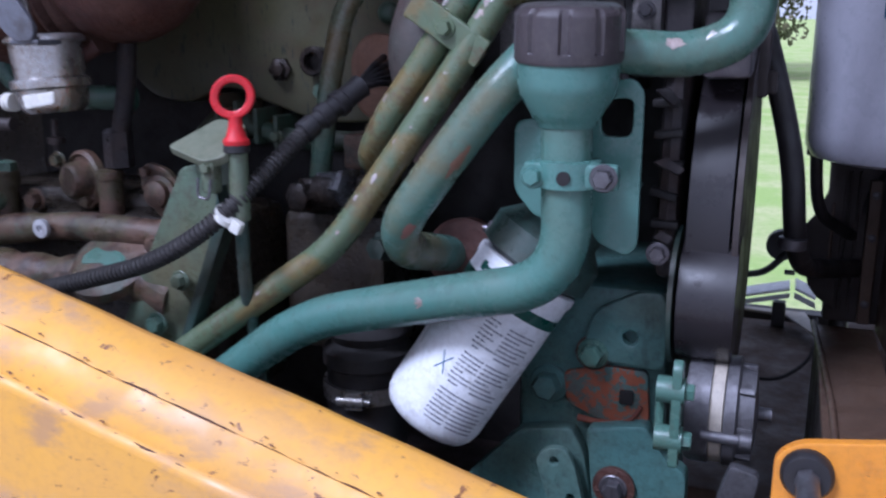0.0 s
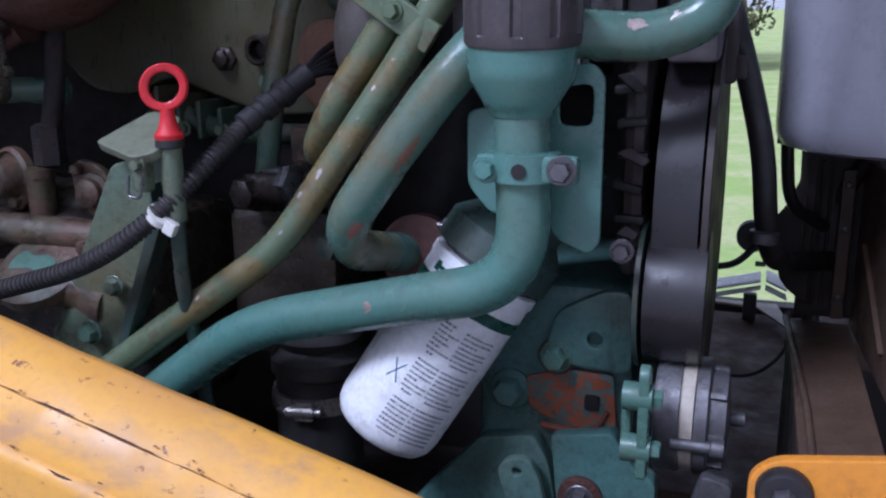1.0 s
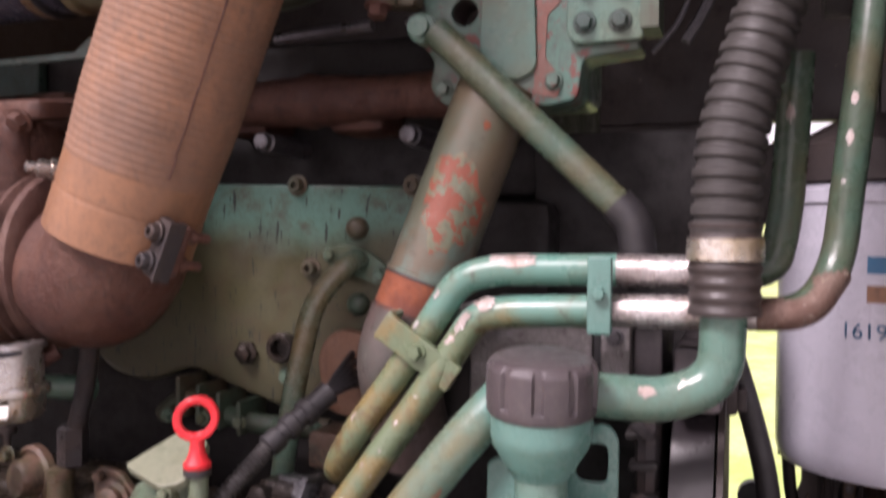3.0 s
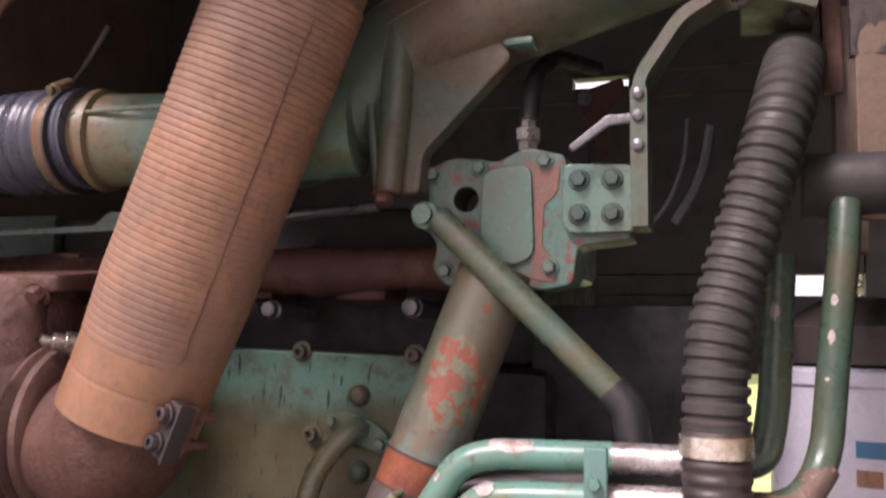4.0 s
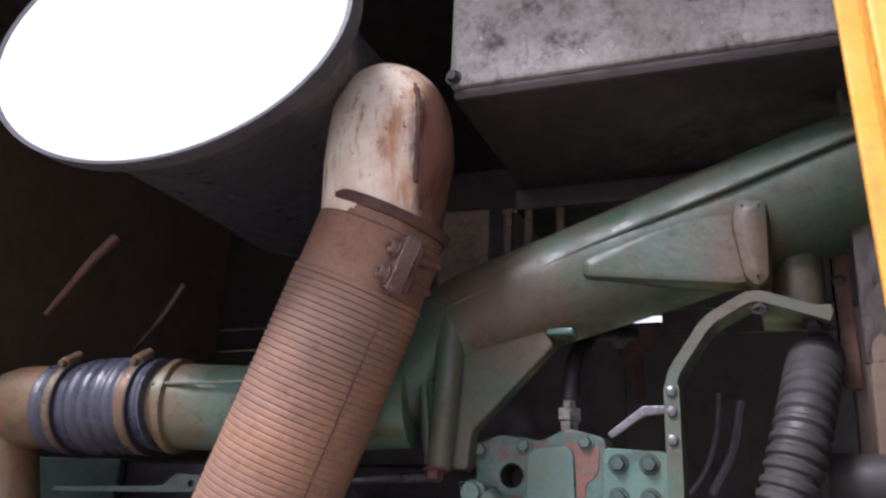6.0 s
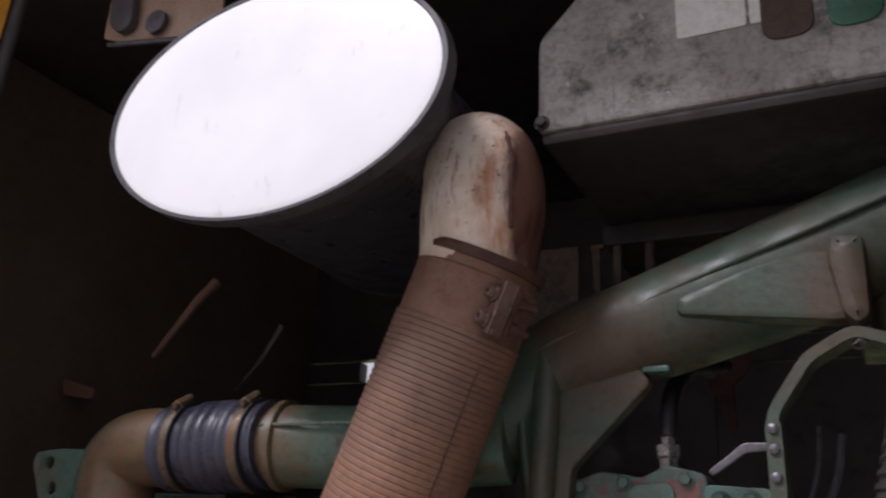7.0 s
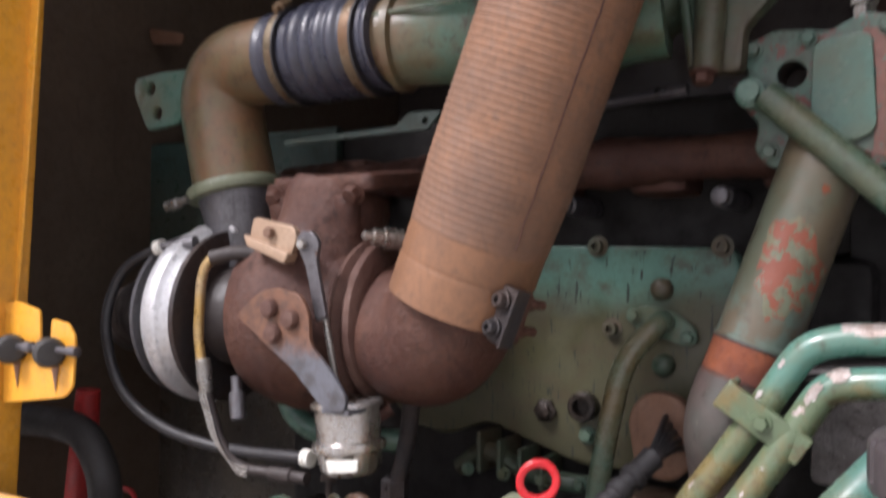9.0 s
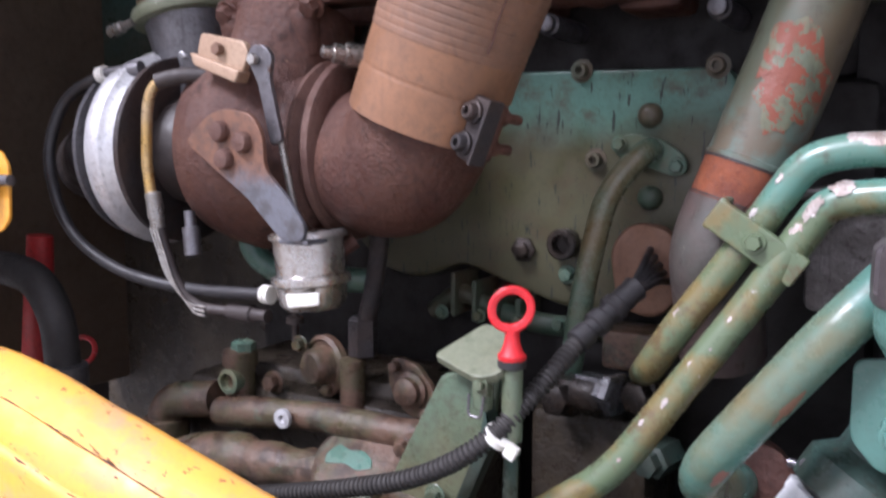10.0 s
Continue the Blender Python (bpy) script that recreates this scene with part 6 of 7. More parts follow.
for k in range(segs):
    r0, r1 = ringv[k], ringv[(k + 1) % segs]
    for j in range(8):
        bm.faces.new((r0[j], r0[(j + 1) % 8], r1[(j + 1) % 8], r1[j]))
part("ring", bm, red_plastic, dip)
part("stem", lathe([(0.0105, -0.004), (0.0122, 0), (0.0122, 0.003), (0.0095, 0.006), (0.0070, 0.013), (0.0062, 0.020), (0.0065, 0.024)], (-0.4695, 0.667, 1.4155), Z, 24), red_plastic, dip)
dbr = thing("dipstick_bracket", (-0.55, 0.68, 1.15), "green steel stay with a pale worn top plate", "bracket")
part("top_plate", plate(rounded([(-0.082, -0.010), (-0.030, -0.030), (-0.012, -0.022), (-0.008, 0.002), (-0.016, 0.030), (-0.052, 0.038)], 0.007), 0.009, (-0.462, 0.675, 1.408), X, (0, 0.85, 0.5)), pale_green, dbr)
part("tube_cup", lathe([(0.0105, -0.004), (0.0122, -0.003), (0.0122, 0.003), (0.0105, 0.004)], (-0.4695, 0.667, 1.411), Z, 24), rubber, dbr)
part("guide_tube", tube([(-0.4695, 0.668, 1.408), (-0.4695, 0.668, 1.344)], 0.0092, 0.01, 20), stay_paint, dbr)
part("lower_tube", tube([(-0.470, 0.669, 1.346), (-0.474, 0.675, 1.28), (-0.480, 0.70, 1.20), (-0.485, 0.72, 1.10)], 0.0066, 0.03, 16), green_dark, dbr)
part("front_bracket", block((-0.499, 0.650, 1.370), (-0.484, 0.664, 1.402), 0.003), stay_paint, dbr)
part("clip_wire", tube([(-0.500, 0.648, 1.385), (-0.500, 0.646, 1.367), (-0.488, 0.646, 1.366), (-0.486, 0.648, 1.384)], 0.0014, 0.004, 8), steel_dark, dbr)
bolt(dbr, (-0.4905, 0.650, 1.394), 0.009, stay_paint)
part("stay", plate(rounded([(-0.548, 1.388), (-0.488, 1.398), (-0.498, 1.335), (-0.559, 1.205), (-0.59, 1.08), (-0.70, 1.06), (-0.648, 1.195)], 0.008), 0.008, (0, 0.692, 0), X, Z, bevel=0.002), stay_paint, dbr)
part("stay_flange", plate(rounded([(-0.496, 1.375), (-0.490, 1.335), (-0.548, 1.20), (-0.556, 1.205), (-0.503, 1.335)], 0.002), 0.020, (0, 0.690, 0), X, Z), green_dark, dbr)
bolt(dbr, (-0.582, 0.676, 1.228), 0.015, green)
bolt(dbr, (-0.550, 0.676, 1.276), 0.013, green)

cond = thing("corrugated_conduit", (-0.5, 0.66, 1.27), "black corrugated wiring conduit running over the stay", "conduit")
part("conduit", sweep(resample(fillet([(-0.98, 0.64, 1.20), (-0.80, 0.635, 1.235), (-0.65, 0.635, 1.273), (-0.548, 0.638, 1.303), (-0.484, 0.645, 1.342), (-0.45, 0.695, 1.393), (-0.432, 0.74, 1.428)], 0.04, 6), 0.0013), lambda s, l: 0.0082 + 0.0010 * (1 if math.sin(l * 2 * math.pi / 0.0052) > 0 else -1), 20), rubber_grey, cond)
part("connector", lathe([(0.009, -0.012), (0.0115, -0.01), (0.0115, 0.004), (0.0095, 0.006), (0.0095, 0.012), (0.0125, 0.014), (0.0125, 0.024), (0.0105, 0.026), (0.0105, 0.034), (0.0135, 0.036), (0.0135, 0.044), (0.0115, 0.046), (0.0115, 0.062), (0.0125, 0.07)], (-0.433, 0.738, 1.426), (0.5, 0.9, 0.65), 18), rubber, cond)
for k in range(5):
    part("wire", tube([(-0.407 + 0.002 * k, 0.785, 1.462), (-0.408 + 0.003 * k, 0.825, 1.482 - 0.004 * k), (-0.415 + 0.005 * k, 0.87, 1.492 - 0.008 * k)], 0.0035, 0.02, 8), rubber, cond)
tie = thing("cable_tie", (-0.472, 0.652, 1.33), "white nylon cable tie round the conduit", "cable tie")
part("loop", lathe([(0.0128, -0.003), (0.0140, -0.003), (0.0140, 0.003), (0.0128, 0.003)], (-0.476, 0.658, 1.349), (0.55, -0.1, 0.75), 26, wave=lambda a, h: 1.0), white_nylon, tie)
part("head", block((-0.005, -0.004, -0.006), (0.006, 0.004, 0.006), 0.0015, None, Matrix.Translation((-0.459, 0.645, 1.343)) @ Matrix.Rotation(0.5, 4, "Y")), white_nylon, tie)
sensor = thing("sensor_plate", (-0.40, 0.85, 1.43), "rust-brown round plate behind the cable connector", "plate")
part("disc", plate(rounded([(-0.458, 1.49), (-0.436, 1.518), (-0.392, 1.512), (-0.384, 1.442), (-0.408, 1.420), (-0.448, 1.428)], 0.02), 0.02, (0, 0.885, 0), X, Z, bevel=0.004), arm_rust, sensor)

# ---- injection pump with oily fittings ----
pump = thing("injection_pump", (-0.75, 0.76, 1.1), "oil-soaked green injection pump with flanged plugs", "pump")
# Rear bodies are darker than the fittings: crevice shade put into their colour.
part("pump_body", block((-0.95, 0.745, 1.10), (-0.56, 0.90, 1.325), 0.02), oil_shade_black, pump)
part("upper_body", block((-0.90, 0.765, 1.31), (-0.60, 0.88, 1.345), 0.015), oil_shade_black, pump)
part("front_rail", tube([(-0.865, 0.725, 1.292), (-0.80, 0.72, 1.302), (-0.73, 0.72, 1.310), (-0.60, 0.722, 1.309), (-0.565, 0.76, 1.305)], lambda s, l: 0.0165 + 0.0015 * math.sin(l * 40) + 0.0022 * noise.noise(Vector((l * 55, 2, 0))), 0.03, 20), sludge, pump)
part("lower_housing", tube([(-0.93, 0.71, 1.225), (-0.84, 0.70, 1.252), (-0.738, 0.70, 1.258), (-0.62, 0.705, 1.262), (-0.58, 0.71, 1.25)], lambda s, l: 0.025 + 0.004 * math.sin(l * 22) + 0.005 * noise.noise(Vector((l * 38, 7, 0))), 0.05, 24), sludge, pump)
part("cover_lobe", lathe([(0.052, 0), (0.050, 0.010), (0.040, 0.016), (0.0, 0.018)], (-0.655, 0.705, 1.275), (0, -0.75, 1), 30), sludge, pump)
part("worn_patch", plate(rounded([(-0.028, -0.016), (-0.004, -0.012), (0.012, -0.017), (0.027, -0.011), (0.022, -0.001), (0.008, 0.006), (-0.006, 0.003), (-0.022, 0.008), (-0.031, -0.004)], 0.004), 0.0015, tuple(Vector((-0.655, 0.705, 1.275)) + Vector((0, -0.6, 0.8)) * 0.0165), X, (0, 0.8, 0.6), bevel=0.0005), green, pump, "bare green paint patch")
part("end_elbow", tube([(-0.955, 0.72, 1.24), (-0.948, 0.72, 1.295), (-0.875, 0.73, 1.303)], 0.021, 0.03, 20), sludge, pump)
part("end_collar", lathe([(0.024, -0.012), (0.027, -0.01), (0.027, 0.01), (0.024, 0.012)], (-0.95, 0.72, 1.262), Z, 22), sludge, pump)
valve = part("valve_body", lathe([(0.017, -0.065), (0.017, -0.02), (0.020, -0.016), (0.020, 0.0), (0.014, 0.002)], (-0.848, 0.74, 1.362), Z, 20), sludge, pump)
part("valve_top", lathe([(0.014, 0), (0.014, 0.010), (0.010, 0.012)], (-0.842, 0.74, 1.362), Z, 6), green, valve)
part("valve_nose", lathe([(0.0135, -0.02), (0.0145, 0.010), (0.010, 0.0115), (0.0095, 0.005), (0.0, 0.004)], (-0.847, 0.728, 1.330), OUT, 22), green_olive, valve)


def oval_flange(cx, cz, y0, turn, k=1.0):
    m = Matrix.Rotation(turn, 2)
    pts = [tuple(m @ Vector(p) * k) for p in ((-0.034, -0.007), (-0.014, -0.021), (0.014, -0.021), (0.034, -0.007), (0.034, 0.007), (0.014, 0.021), (-0.014, 0.021), (-0.034, 0.007))]
    fl_ = part("flange", plate(rounded(pts, 0.007), 0.008, (cx, y0, cz), X, Z), sludge, pump)
    part("plug", lathe([(0.018 * k, 0), (0.018 * k, 0.004), (0.0135 * k, 0.006), (0.0135 * k, 0.013), (0.010 * k, 0.016), (0, 0.016)], (cx, y0 - 0.008, cz), OUT, 24), sludge, fl_)
    for s in (-1, 1):
        p = m @ Vector((0.027 * s * k, 0))
        bolt(fl_, (cx + p.x, y0 - 0.008, cz + p.y), 0.0105, sludge, washer=False)


oval_flange(-0.613, 1.351, 0.742, radians(-50), 1.05)
part("round_cover", lathe([(0.033, 0), (0.033, 0.008), (0.029, 0.011), (0.027, 0.008), (0.022, 0.008), (0.020, 0.024), (0.016, 0.028), (0, 0.028)], (-0.735, 0.76, 1.356), (-0.25, -1, 0), 34), sludge, pump)
for cx, cz in ((-0.766, 1.377), (-0.728, 1.333)):
    bolt(pump, (cx, 0.748, cz), 0.0125, sludge)
bolt(pump, (-0.802, 0.745, 1.330), 0.017, sludge)
part("nipple", lathe([(0.0135, -0.04), (0.0135, 0.010), (0.0148, 0.011), (0.0148, 0.020), (0.010, 0.022)], (-0.697, 0.75, 1.348), Z, 20), sludge, pump)
part("bleed_screw", lathe([(0.0102, 0), (0.0102, 0.005), (0.0042, 0.0055), (0.004, 0.002), (0, 0.0018)], (-0.750, 0.701, 1.309), OUT, 24), alu, pump, "bright steel bleed screw")
bolt(pump, (-0.603, 0.705, 1.302), 0.014, sludge)
part("lift_rod", lathe([(0.004, 0), (0.004, 0.02), (0.010, 0.021), (0.010, 0.028), (0.004, 0.030), (0.004, 0.05)], (-0.80, 0.78, 1.37), Z, 12), soot_shade, pump)
fit_l = thing("pipe_fittings", (-0.44, 0.80, 1.28), "oily hexagon pipe unions beside the pump", "fitting")
for cx, cz, r, mm in ((-0.481, 1.344, 0.0170, wet_iron), (-0.399, 1.358, 0.0155, wet_iron)):
    part("plug", lathe([(r * 1.25, -0.02), (r * 1.25, 0.006), (r, 0.008), (r, 0.022), (r * 0.7, 0.025), (0, 0.025)], (cx, 0.815, cz), (-0.3, -1, 0), 6), mm, fit_l)
part("union_nut", lathe([(0.017, -0.035), (0.017, 0.0), (0.0215, 0.002), (0.0215, 0.010), (0.014, 0.012)], (-0.430, 0.80, 1.358), (1, -0.35, 0.05), 6), wet_steel, fit_l)
part("union_body", lathe([(0.015, 0), (0.0185, 0.004), (0.0185, 0.03), (0.014, 0.034)], (-0.468, 0.812, 1.352), (1, -0.3, 0.05), 20), wet_iron, fit_l)
part("tee", block((-0.455, 0.84, 1.37), (-0.40, 0.90, 1.41), 0.006), sludge, fit_l)
# Body behind the unions, coloured dark for the shade there.
part("lower_body", block((-0.53, 0.83, 1.16), (-0.40, 0.94, 1.325), 0.015), oil_shade_black, fit_l)
part("side_plug", lathe([(0.017, -0.03), (0.017, 0.008), (0.012, 0.010), (0.012, 0.022), (0, 0.024)], (-0.387, 0.81, 1.297), (-0.2, -1, 0), 6), green_dark, fit_l)

# ---- front of the engine: rusty plate, belt pulleys, alternator ----
front = thing("timing_cover", (-0.15, 0.80, 1.0), "dark green front cover with bolts and a rusty patch", "cover")
part("cover", block((-0.235, 0.785, 0.95), (-0.088, 1.0, 1.285), 0.015), front_teal, front)
part("upper_lug", plate(rounded([(-0.170, 1.215), (-0.158, 1.262), (-0.115, 1.285), (-0.092, 1.285), (-0.090, 1.21)], 0.012), 0.012, (0, 0.784, 0), X, Z, [(-0.123, 1.239, 0.0065)], 0.003), front_teal, front)
part("rust_patch", plate(rounded([(-0.186, 1.196), (-0.150, 1.207), (-0.106, 1.207), (-0.102, 1.152), (-0.135, 1.146), (-0.182, 1.165)], 0.006), 0.006, (0, 0.784, 0), X, Z, (), 0.002), rust_plate_paint, front)
part("rust_smear", tube([(-0.170, 0.7765, 1.152), (-0.150, 0.7765, 1.150), (-0.120, 0.7765, 1.154), (-0.110, 0.7765, 1.172)], lambda s, l: 0.0035 - 0.0015 * s, 0.012, 8), orange_rust, front, "bright orange rust smear")
# Flush near-black square stands for the shade inside a hole.
part("square_hole", block((-0.131, 0.776, 1.172), (-0.118, 0.7775, 1.186), 0.002), shade_black, front)
part("bolt_pad", lathe([(0.019, 0), (0.019, 0.004), (0.014, 0.005)], (-0.201, 0.786, 1.181), OUT, 24), front_teal, front)
part("bolt_pad", lathe([(0.017, 0), (0.017, 0.004), (0.012, 0.005)], (-0.157, 0.778, 1.220), OUT, 24), rust, front)
bolt(front, (-0.201, 0.782, 1.181), 0.024, front_teal)
bolt(front, (-0.157, 0.774, 1.220), 0.019, green)
part("lower_plate", plate(rounded([(-0.300, 1.05), (-0.268, 1.089), (-0.225, 1.136), (-0.173, 1.145), (-0.160, 1.12), (-0.149, 1.065), (-0.14, 0.96), (-0.30, 0.96)], 0.008), 0.020, (0, 0.785, 0), X, Z, bevel=0.004), front_teal, front)
part("corner_plate", plate(rounded([(-0.158, 1.150), (-0.103, 1.160), (-0.084, 1.131), (-0.064, 1.118), (-0.062, 0.97), (-0.145, 0.97), (-0.150, 1.07)], 0.006), 0.022, (0, 0.782, 0), X, Z, bevel=0.003), front_teal, front)
part("side_ear", plate(rounded([(-0.203, 1.118), (-0.192, 1.131), (-0.173, 1.133), (-0.163, 1.114), (-0.145, 1.04), (-0.178, 1.04)], 0.009), 0.010, (0, 0.753, 0), X, Z, [(-0.184, 1.118, 0.004), (-0.167, 1.083, 0.004)], 0.002), front_teal, front)
part("washer", lathe([(0.020, 0), (0.020, 0.004), (0.012, 0.006)], (-0.129, 0.759, 1.096), OUT, 24), rust, front)
bolt(front, (-0.129, 0.754, 1.096), 0.017, steel_dark)
part("fan_hub_casting", block((-0.105, 0.76, 1.30), (-0.085, 0.98, 1.49), 0.01), iron_dark, front)
rng = random.Random(21)
# Fins take the shade tone, so the gaps between them look dark.
for k in range(7):
    z_ = 1.325 + 0.026 * k
    part("fin", block((-0.012, -0.002, -0.0035), (0.012, 0.016, 0.0035), 0.002, None, Matrix.Translation((-0.097 + rng.uniform(-0.003, 0.003), 0.757, z_)) @ Matrix.Rotation(rng.uniform(-0.25, 0.35), 4, "Y")), shade_black, front)
for x_, z_, a_, f_ in ((-0.098, 1.462, 0.6, 1.0), (-0.094, 1.404, 0.35, 1.2), (-0.096, 1.342, 0.2, 0.8)):
    part("casting_lug", plate(rounded([(-0.011 * f_, -0.004), (0.009 * f_, -0.006), (0.012 * f_, 0.001), (-0.004 * f_, 0.005)], 0.002), 0.006, (x_, 0.750, z_), (math.cos(a_), 0, -math.sin(a_)), (math.sin(a_), 0.3, math.cos(a_)), bevel=0.0015), iron_dark, front)

belt = thing("fan_belt", (-0.06, 0.80, 1.3), "polished black fan belt on a wide pulley", "belt")


def drum(name, cz, cy, r, x0, x1, material, parent):
    return part(name, lathe([(r - 0.018, 0.0), (r, 0.001), (r + 0.0006, (x1 - x0) / 2), (r, x1 - x0 - 0.001), (r - 0.018, x1 - x0)], (x0, cy, cz), X, 72), material, parent)


drum("upper_belt", 1.345, 0.900, 0.160, -0.077, -0.040, belt_black, belt)
drum("lower_belt", 1.286, 0.770, 0.056, -0.079, -0.031, belt_black, belt)
part("pulley_rim", lathe([(0.03, 0.0), (0.162, 0.001), (0.162, 0.006), (0.03, 0.007)], (-0.0395, 0.900, 1.345), X, 60), soot_shade, belt)
part("pulley_rim", lathe([(0.02, 0.0), (0.062, 0.001), (0.062, 0.005), (0.02, 0.006)], (-0.0865, 0.775, 1.286), X, 48), green_dark, belt)
part("upper_housing", block((-0.075, 0.765, 1.475), (-0.035, 0.90, 1.53), 0.006), plastic, belt)

alt = thing("alternator", (-0.03, 0.74, 1.1), "grey cast aluminium alternator with a tensioner bracket", "alternator")
am = (-0.066, 0.752, 1.192)
part("front_shell", lathe([(0.03, 0), (0.046, 0.001), (0.048, 0.005), (0.048, 0.0205), (0.045, 0.0215)], am, X, 44), alu_dark, alt)
part("stator", lathe([(0.045, 0.0212), (0.0462, 0.0225), (0.0462, 0.0315), (0.045, 0.0325)], am, X, 44), beige, alt, "pale beige stator ring")
part("rear_shell", lathe([(0.045, 0.0322), (0.048, 0.033), (0.048, 0.042), (0.041, 0.044), (0.039, 0.056), (0.02, 0.058), (0.006, 0.059), (0.006, 0.070), (0.0, 0.070)], am, X, 44), alu_dark, alt)
for k in range(8):
    a = 2 * math.pi * k / 8
    part("vent_rib", block((-0.023, 0.708, 1.192 - 0.003), (-0.010, 0.716, 1.192 + 0.003), 0.0015, None, Matrix.Translation((0, 0.752, 1.192)) @ Matrix.Rotation(a, 4, "X") @ Matrix.Translation((0, -0.752, -1.192))), alu_dark, alt)
ten = part("tensioner_arm", plate(rounded([(0, 0), (0.016, 0.0), (0.016, 0.085), (0.008, 0.092), (0.0, 0.085)], 0.004), 0.008, (-0.072, 0.668, 1.168), Y, Z), green, alt)
for cz in (1.232, 1.190):
    part("spacer", lathe([(0.011, -0.022), (0.011, 0.0)], (-0.062, 0.678, cz), X, 20), green, ten)
    bolt(ten, (-0.064, 0.678, cz), 0.013, green, X)
part("web", block((-0.086, 0.682, 1.185), (-0.078, 0.70, 1.235), 0.003), green, ten)
part("through_bolt", lathe([(0.005, -0.03), (0.005, 0.0), (0.0075, 0.001), (0.0075, 0.010), (0.004, 0.011)], (-0.020, 0.706, 1.185), X, 12), alu_dark, alt)
part("mount_ear", plate(rounded([(0, 0), (0.03, 0.004), (0.034, 0.03), (0.01, 0.036)], 0.006), 0.012, (-0.035, 0.712, 1.128), X, Z), alu_dark, alt)

# ---- right side: grey filter canister, hoses, brackets, radiator frame ----
grey = thing("fuel_filter_canister", (0.128, 1.02, 1.38), "large grey painted filter canister with blue print", "filter")
part("can", lathe([(0.0, 0.0), (0.095, 0.002), (0.108, 0.006), (0.114, 0.016), (0.115, 0.03), (0.115, 0.27), (0.118, 0.272), (0.118, 0.285), (0.11, 0.29), (0.05, 0.29)], (0.128, 1.02, 1.383), Z, 64), grey_can, grey)
part("head", lathe([(0.10, 0.291), (0.115, 0.293), (0.115, 0.33), (0.06, 0.36)], (0.128, 1.02, 1.383), Z, 32), soot_shade, grey)
font_ = bpy.data.curves.new("print", "FONT")
font_.body, font_.size, font_.extrude, font_.align_x = "1619", 0.021, 0.0003, "CENTER"
txt = new("number_print", font_)
bpy.context.view_layer.update()
me_ = bpy.data.meshes.new_from_object(txt.evaluated_get(bpy.context.evaluated_depsgraph_get()))
bpy.data.objects.remove(txt)
a_off = radians(248)
for v in me_.vertices:
    a = a_off + v.co.x / 0.115
    v.co = Vector((0.1154 * math.cos(a), 0.1154 * math.sin(a), v.co.y))
me_.materials.append(ink_blue)
txt = new("number_print", me_)
txt.parent, txt.location = grey, (0, 0, 0.147)
tagged(txt, "blue printed number")
for h0, w, hh, mm in ((0.205, 0.35, 0.016, ink_blue), (0.178, 0.2, 0.016, rust_light)):
    bm = bmesh.new()
    vs = [[bm.verts.new((0.128 + 0.1155 * math.cos(a_off + 0.02 + w * i / 8), 1.02 + 0.1155 * math.sin(a_off + 0.02 + w * i / 8), 1.383 + z)) for i in range(9)] for z in (h0, h0 + hh)]
    for i in range(8):
        bm.faces.new((vs[0][i], vs[0][i + 1], vs[1][i + 1], vs[1][i]))
    part("print_bar", bm, mm, grey)

hoses = thing("black_fuel_hose", (0.0, 0.95, 1.1), "black rubber hose hanging beside the pulleys", "hose")
part("hose", tube([(-0.055, 0.90, 1.58), (-0.029, 0.90, 1.508), (-0.008, 0.90, 1.438), (0.004, 0.90, 1.387), (0.010, 0.90, 1.324), (0.019, 0.94, 1.283), (0.045, 1.05, 1.255), (0.085, 1.115, 1.245)], 0.0108, 0.05, 18), rubber, hoses)
hose_b = thing("black_fuel_hose", (0.04, 1.0, 1.1), "thin black rubber hose below the grey canister", "hose")
part("clip", lathe([(0.0108, -0.006), (0.0135, -0.005), (0.0135, 0.005), (0.0108, 0.006)], (0.009, 0.902, 1.313), (0.05, 0, 1), 20), steel_dark, hoses, "dull steel hose clip")
part("hose", tube([(0.024, 1.02, 1.45), (0.027, 1.02, 1.373), (0.034, 1.04, 1.320), (0.075, 1.11, 1.285)], 0.0066, 0.05, 14), rubber, hose_b)
hose_c = thing("black_fuel_hose", (0.09, 1.0, 1.1), "dark hose bending under the grey canister", "hose")
part("collar", lathe([(0.0066, -0.008), (0.0095, -0.007), (0.0095, 0.007), (0.0066, 0.008)], (0.0255, 1.02, 1.395), Z, 16), steel_dark, hose_b)
part("hose", tube([(0.14, 1.10, 1.40), (0.10, 1.12, 1.34), (0.075, 1.14, 1.28), (0.07, 1.16, 1.05)], 0.010, 0.04, 16), rubber, hose_c)
# Added sheet that blocks daylight behind the pulleys and reads as shade.
shade_p = thing("shade_sheet", (-0.15, 1.0, 1.3), "near-black sheet added behind the pulleys to stand for shade", "shroud")
part("plate", block((-0.25, 1.0, 1.28), (-0.047, 1.012, 1.735), 0.003), shade_black, shade_p)
part("flange", block((-0.059, 1.0125, 1.28), (-0.047, 1.06, 1.735), 0.003), shade_black, shade_p)
shroud = thing("belt_guard", (-0.03, 0.9, 1.3), "black steel belt guard bracket", "bracket")
part("plate", block((-0.040, 0.865, 1.455), (-0.024, 0.93, 1.60), 0.004), soot_shade, shroud)
part("lug", block((-0.026, 0.87, 1.458), (-0.016, 0.90, 1.48), 0.003), soot_shade, shroud)

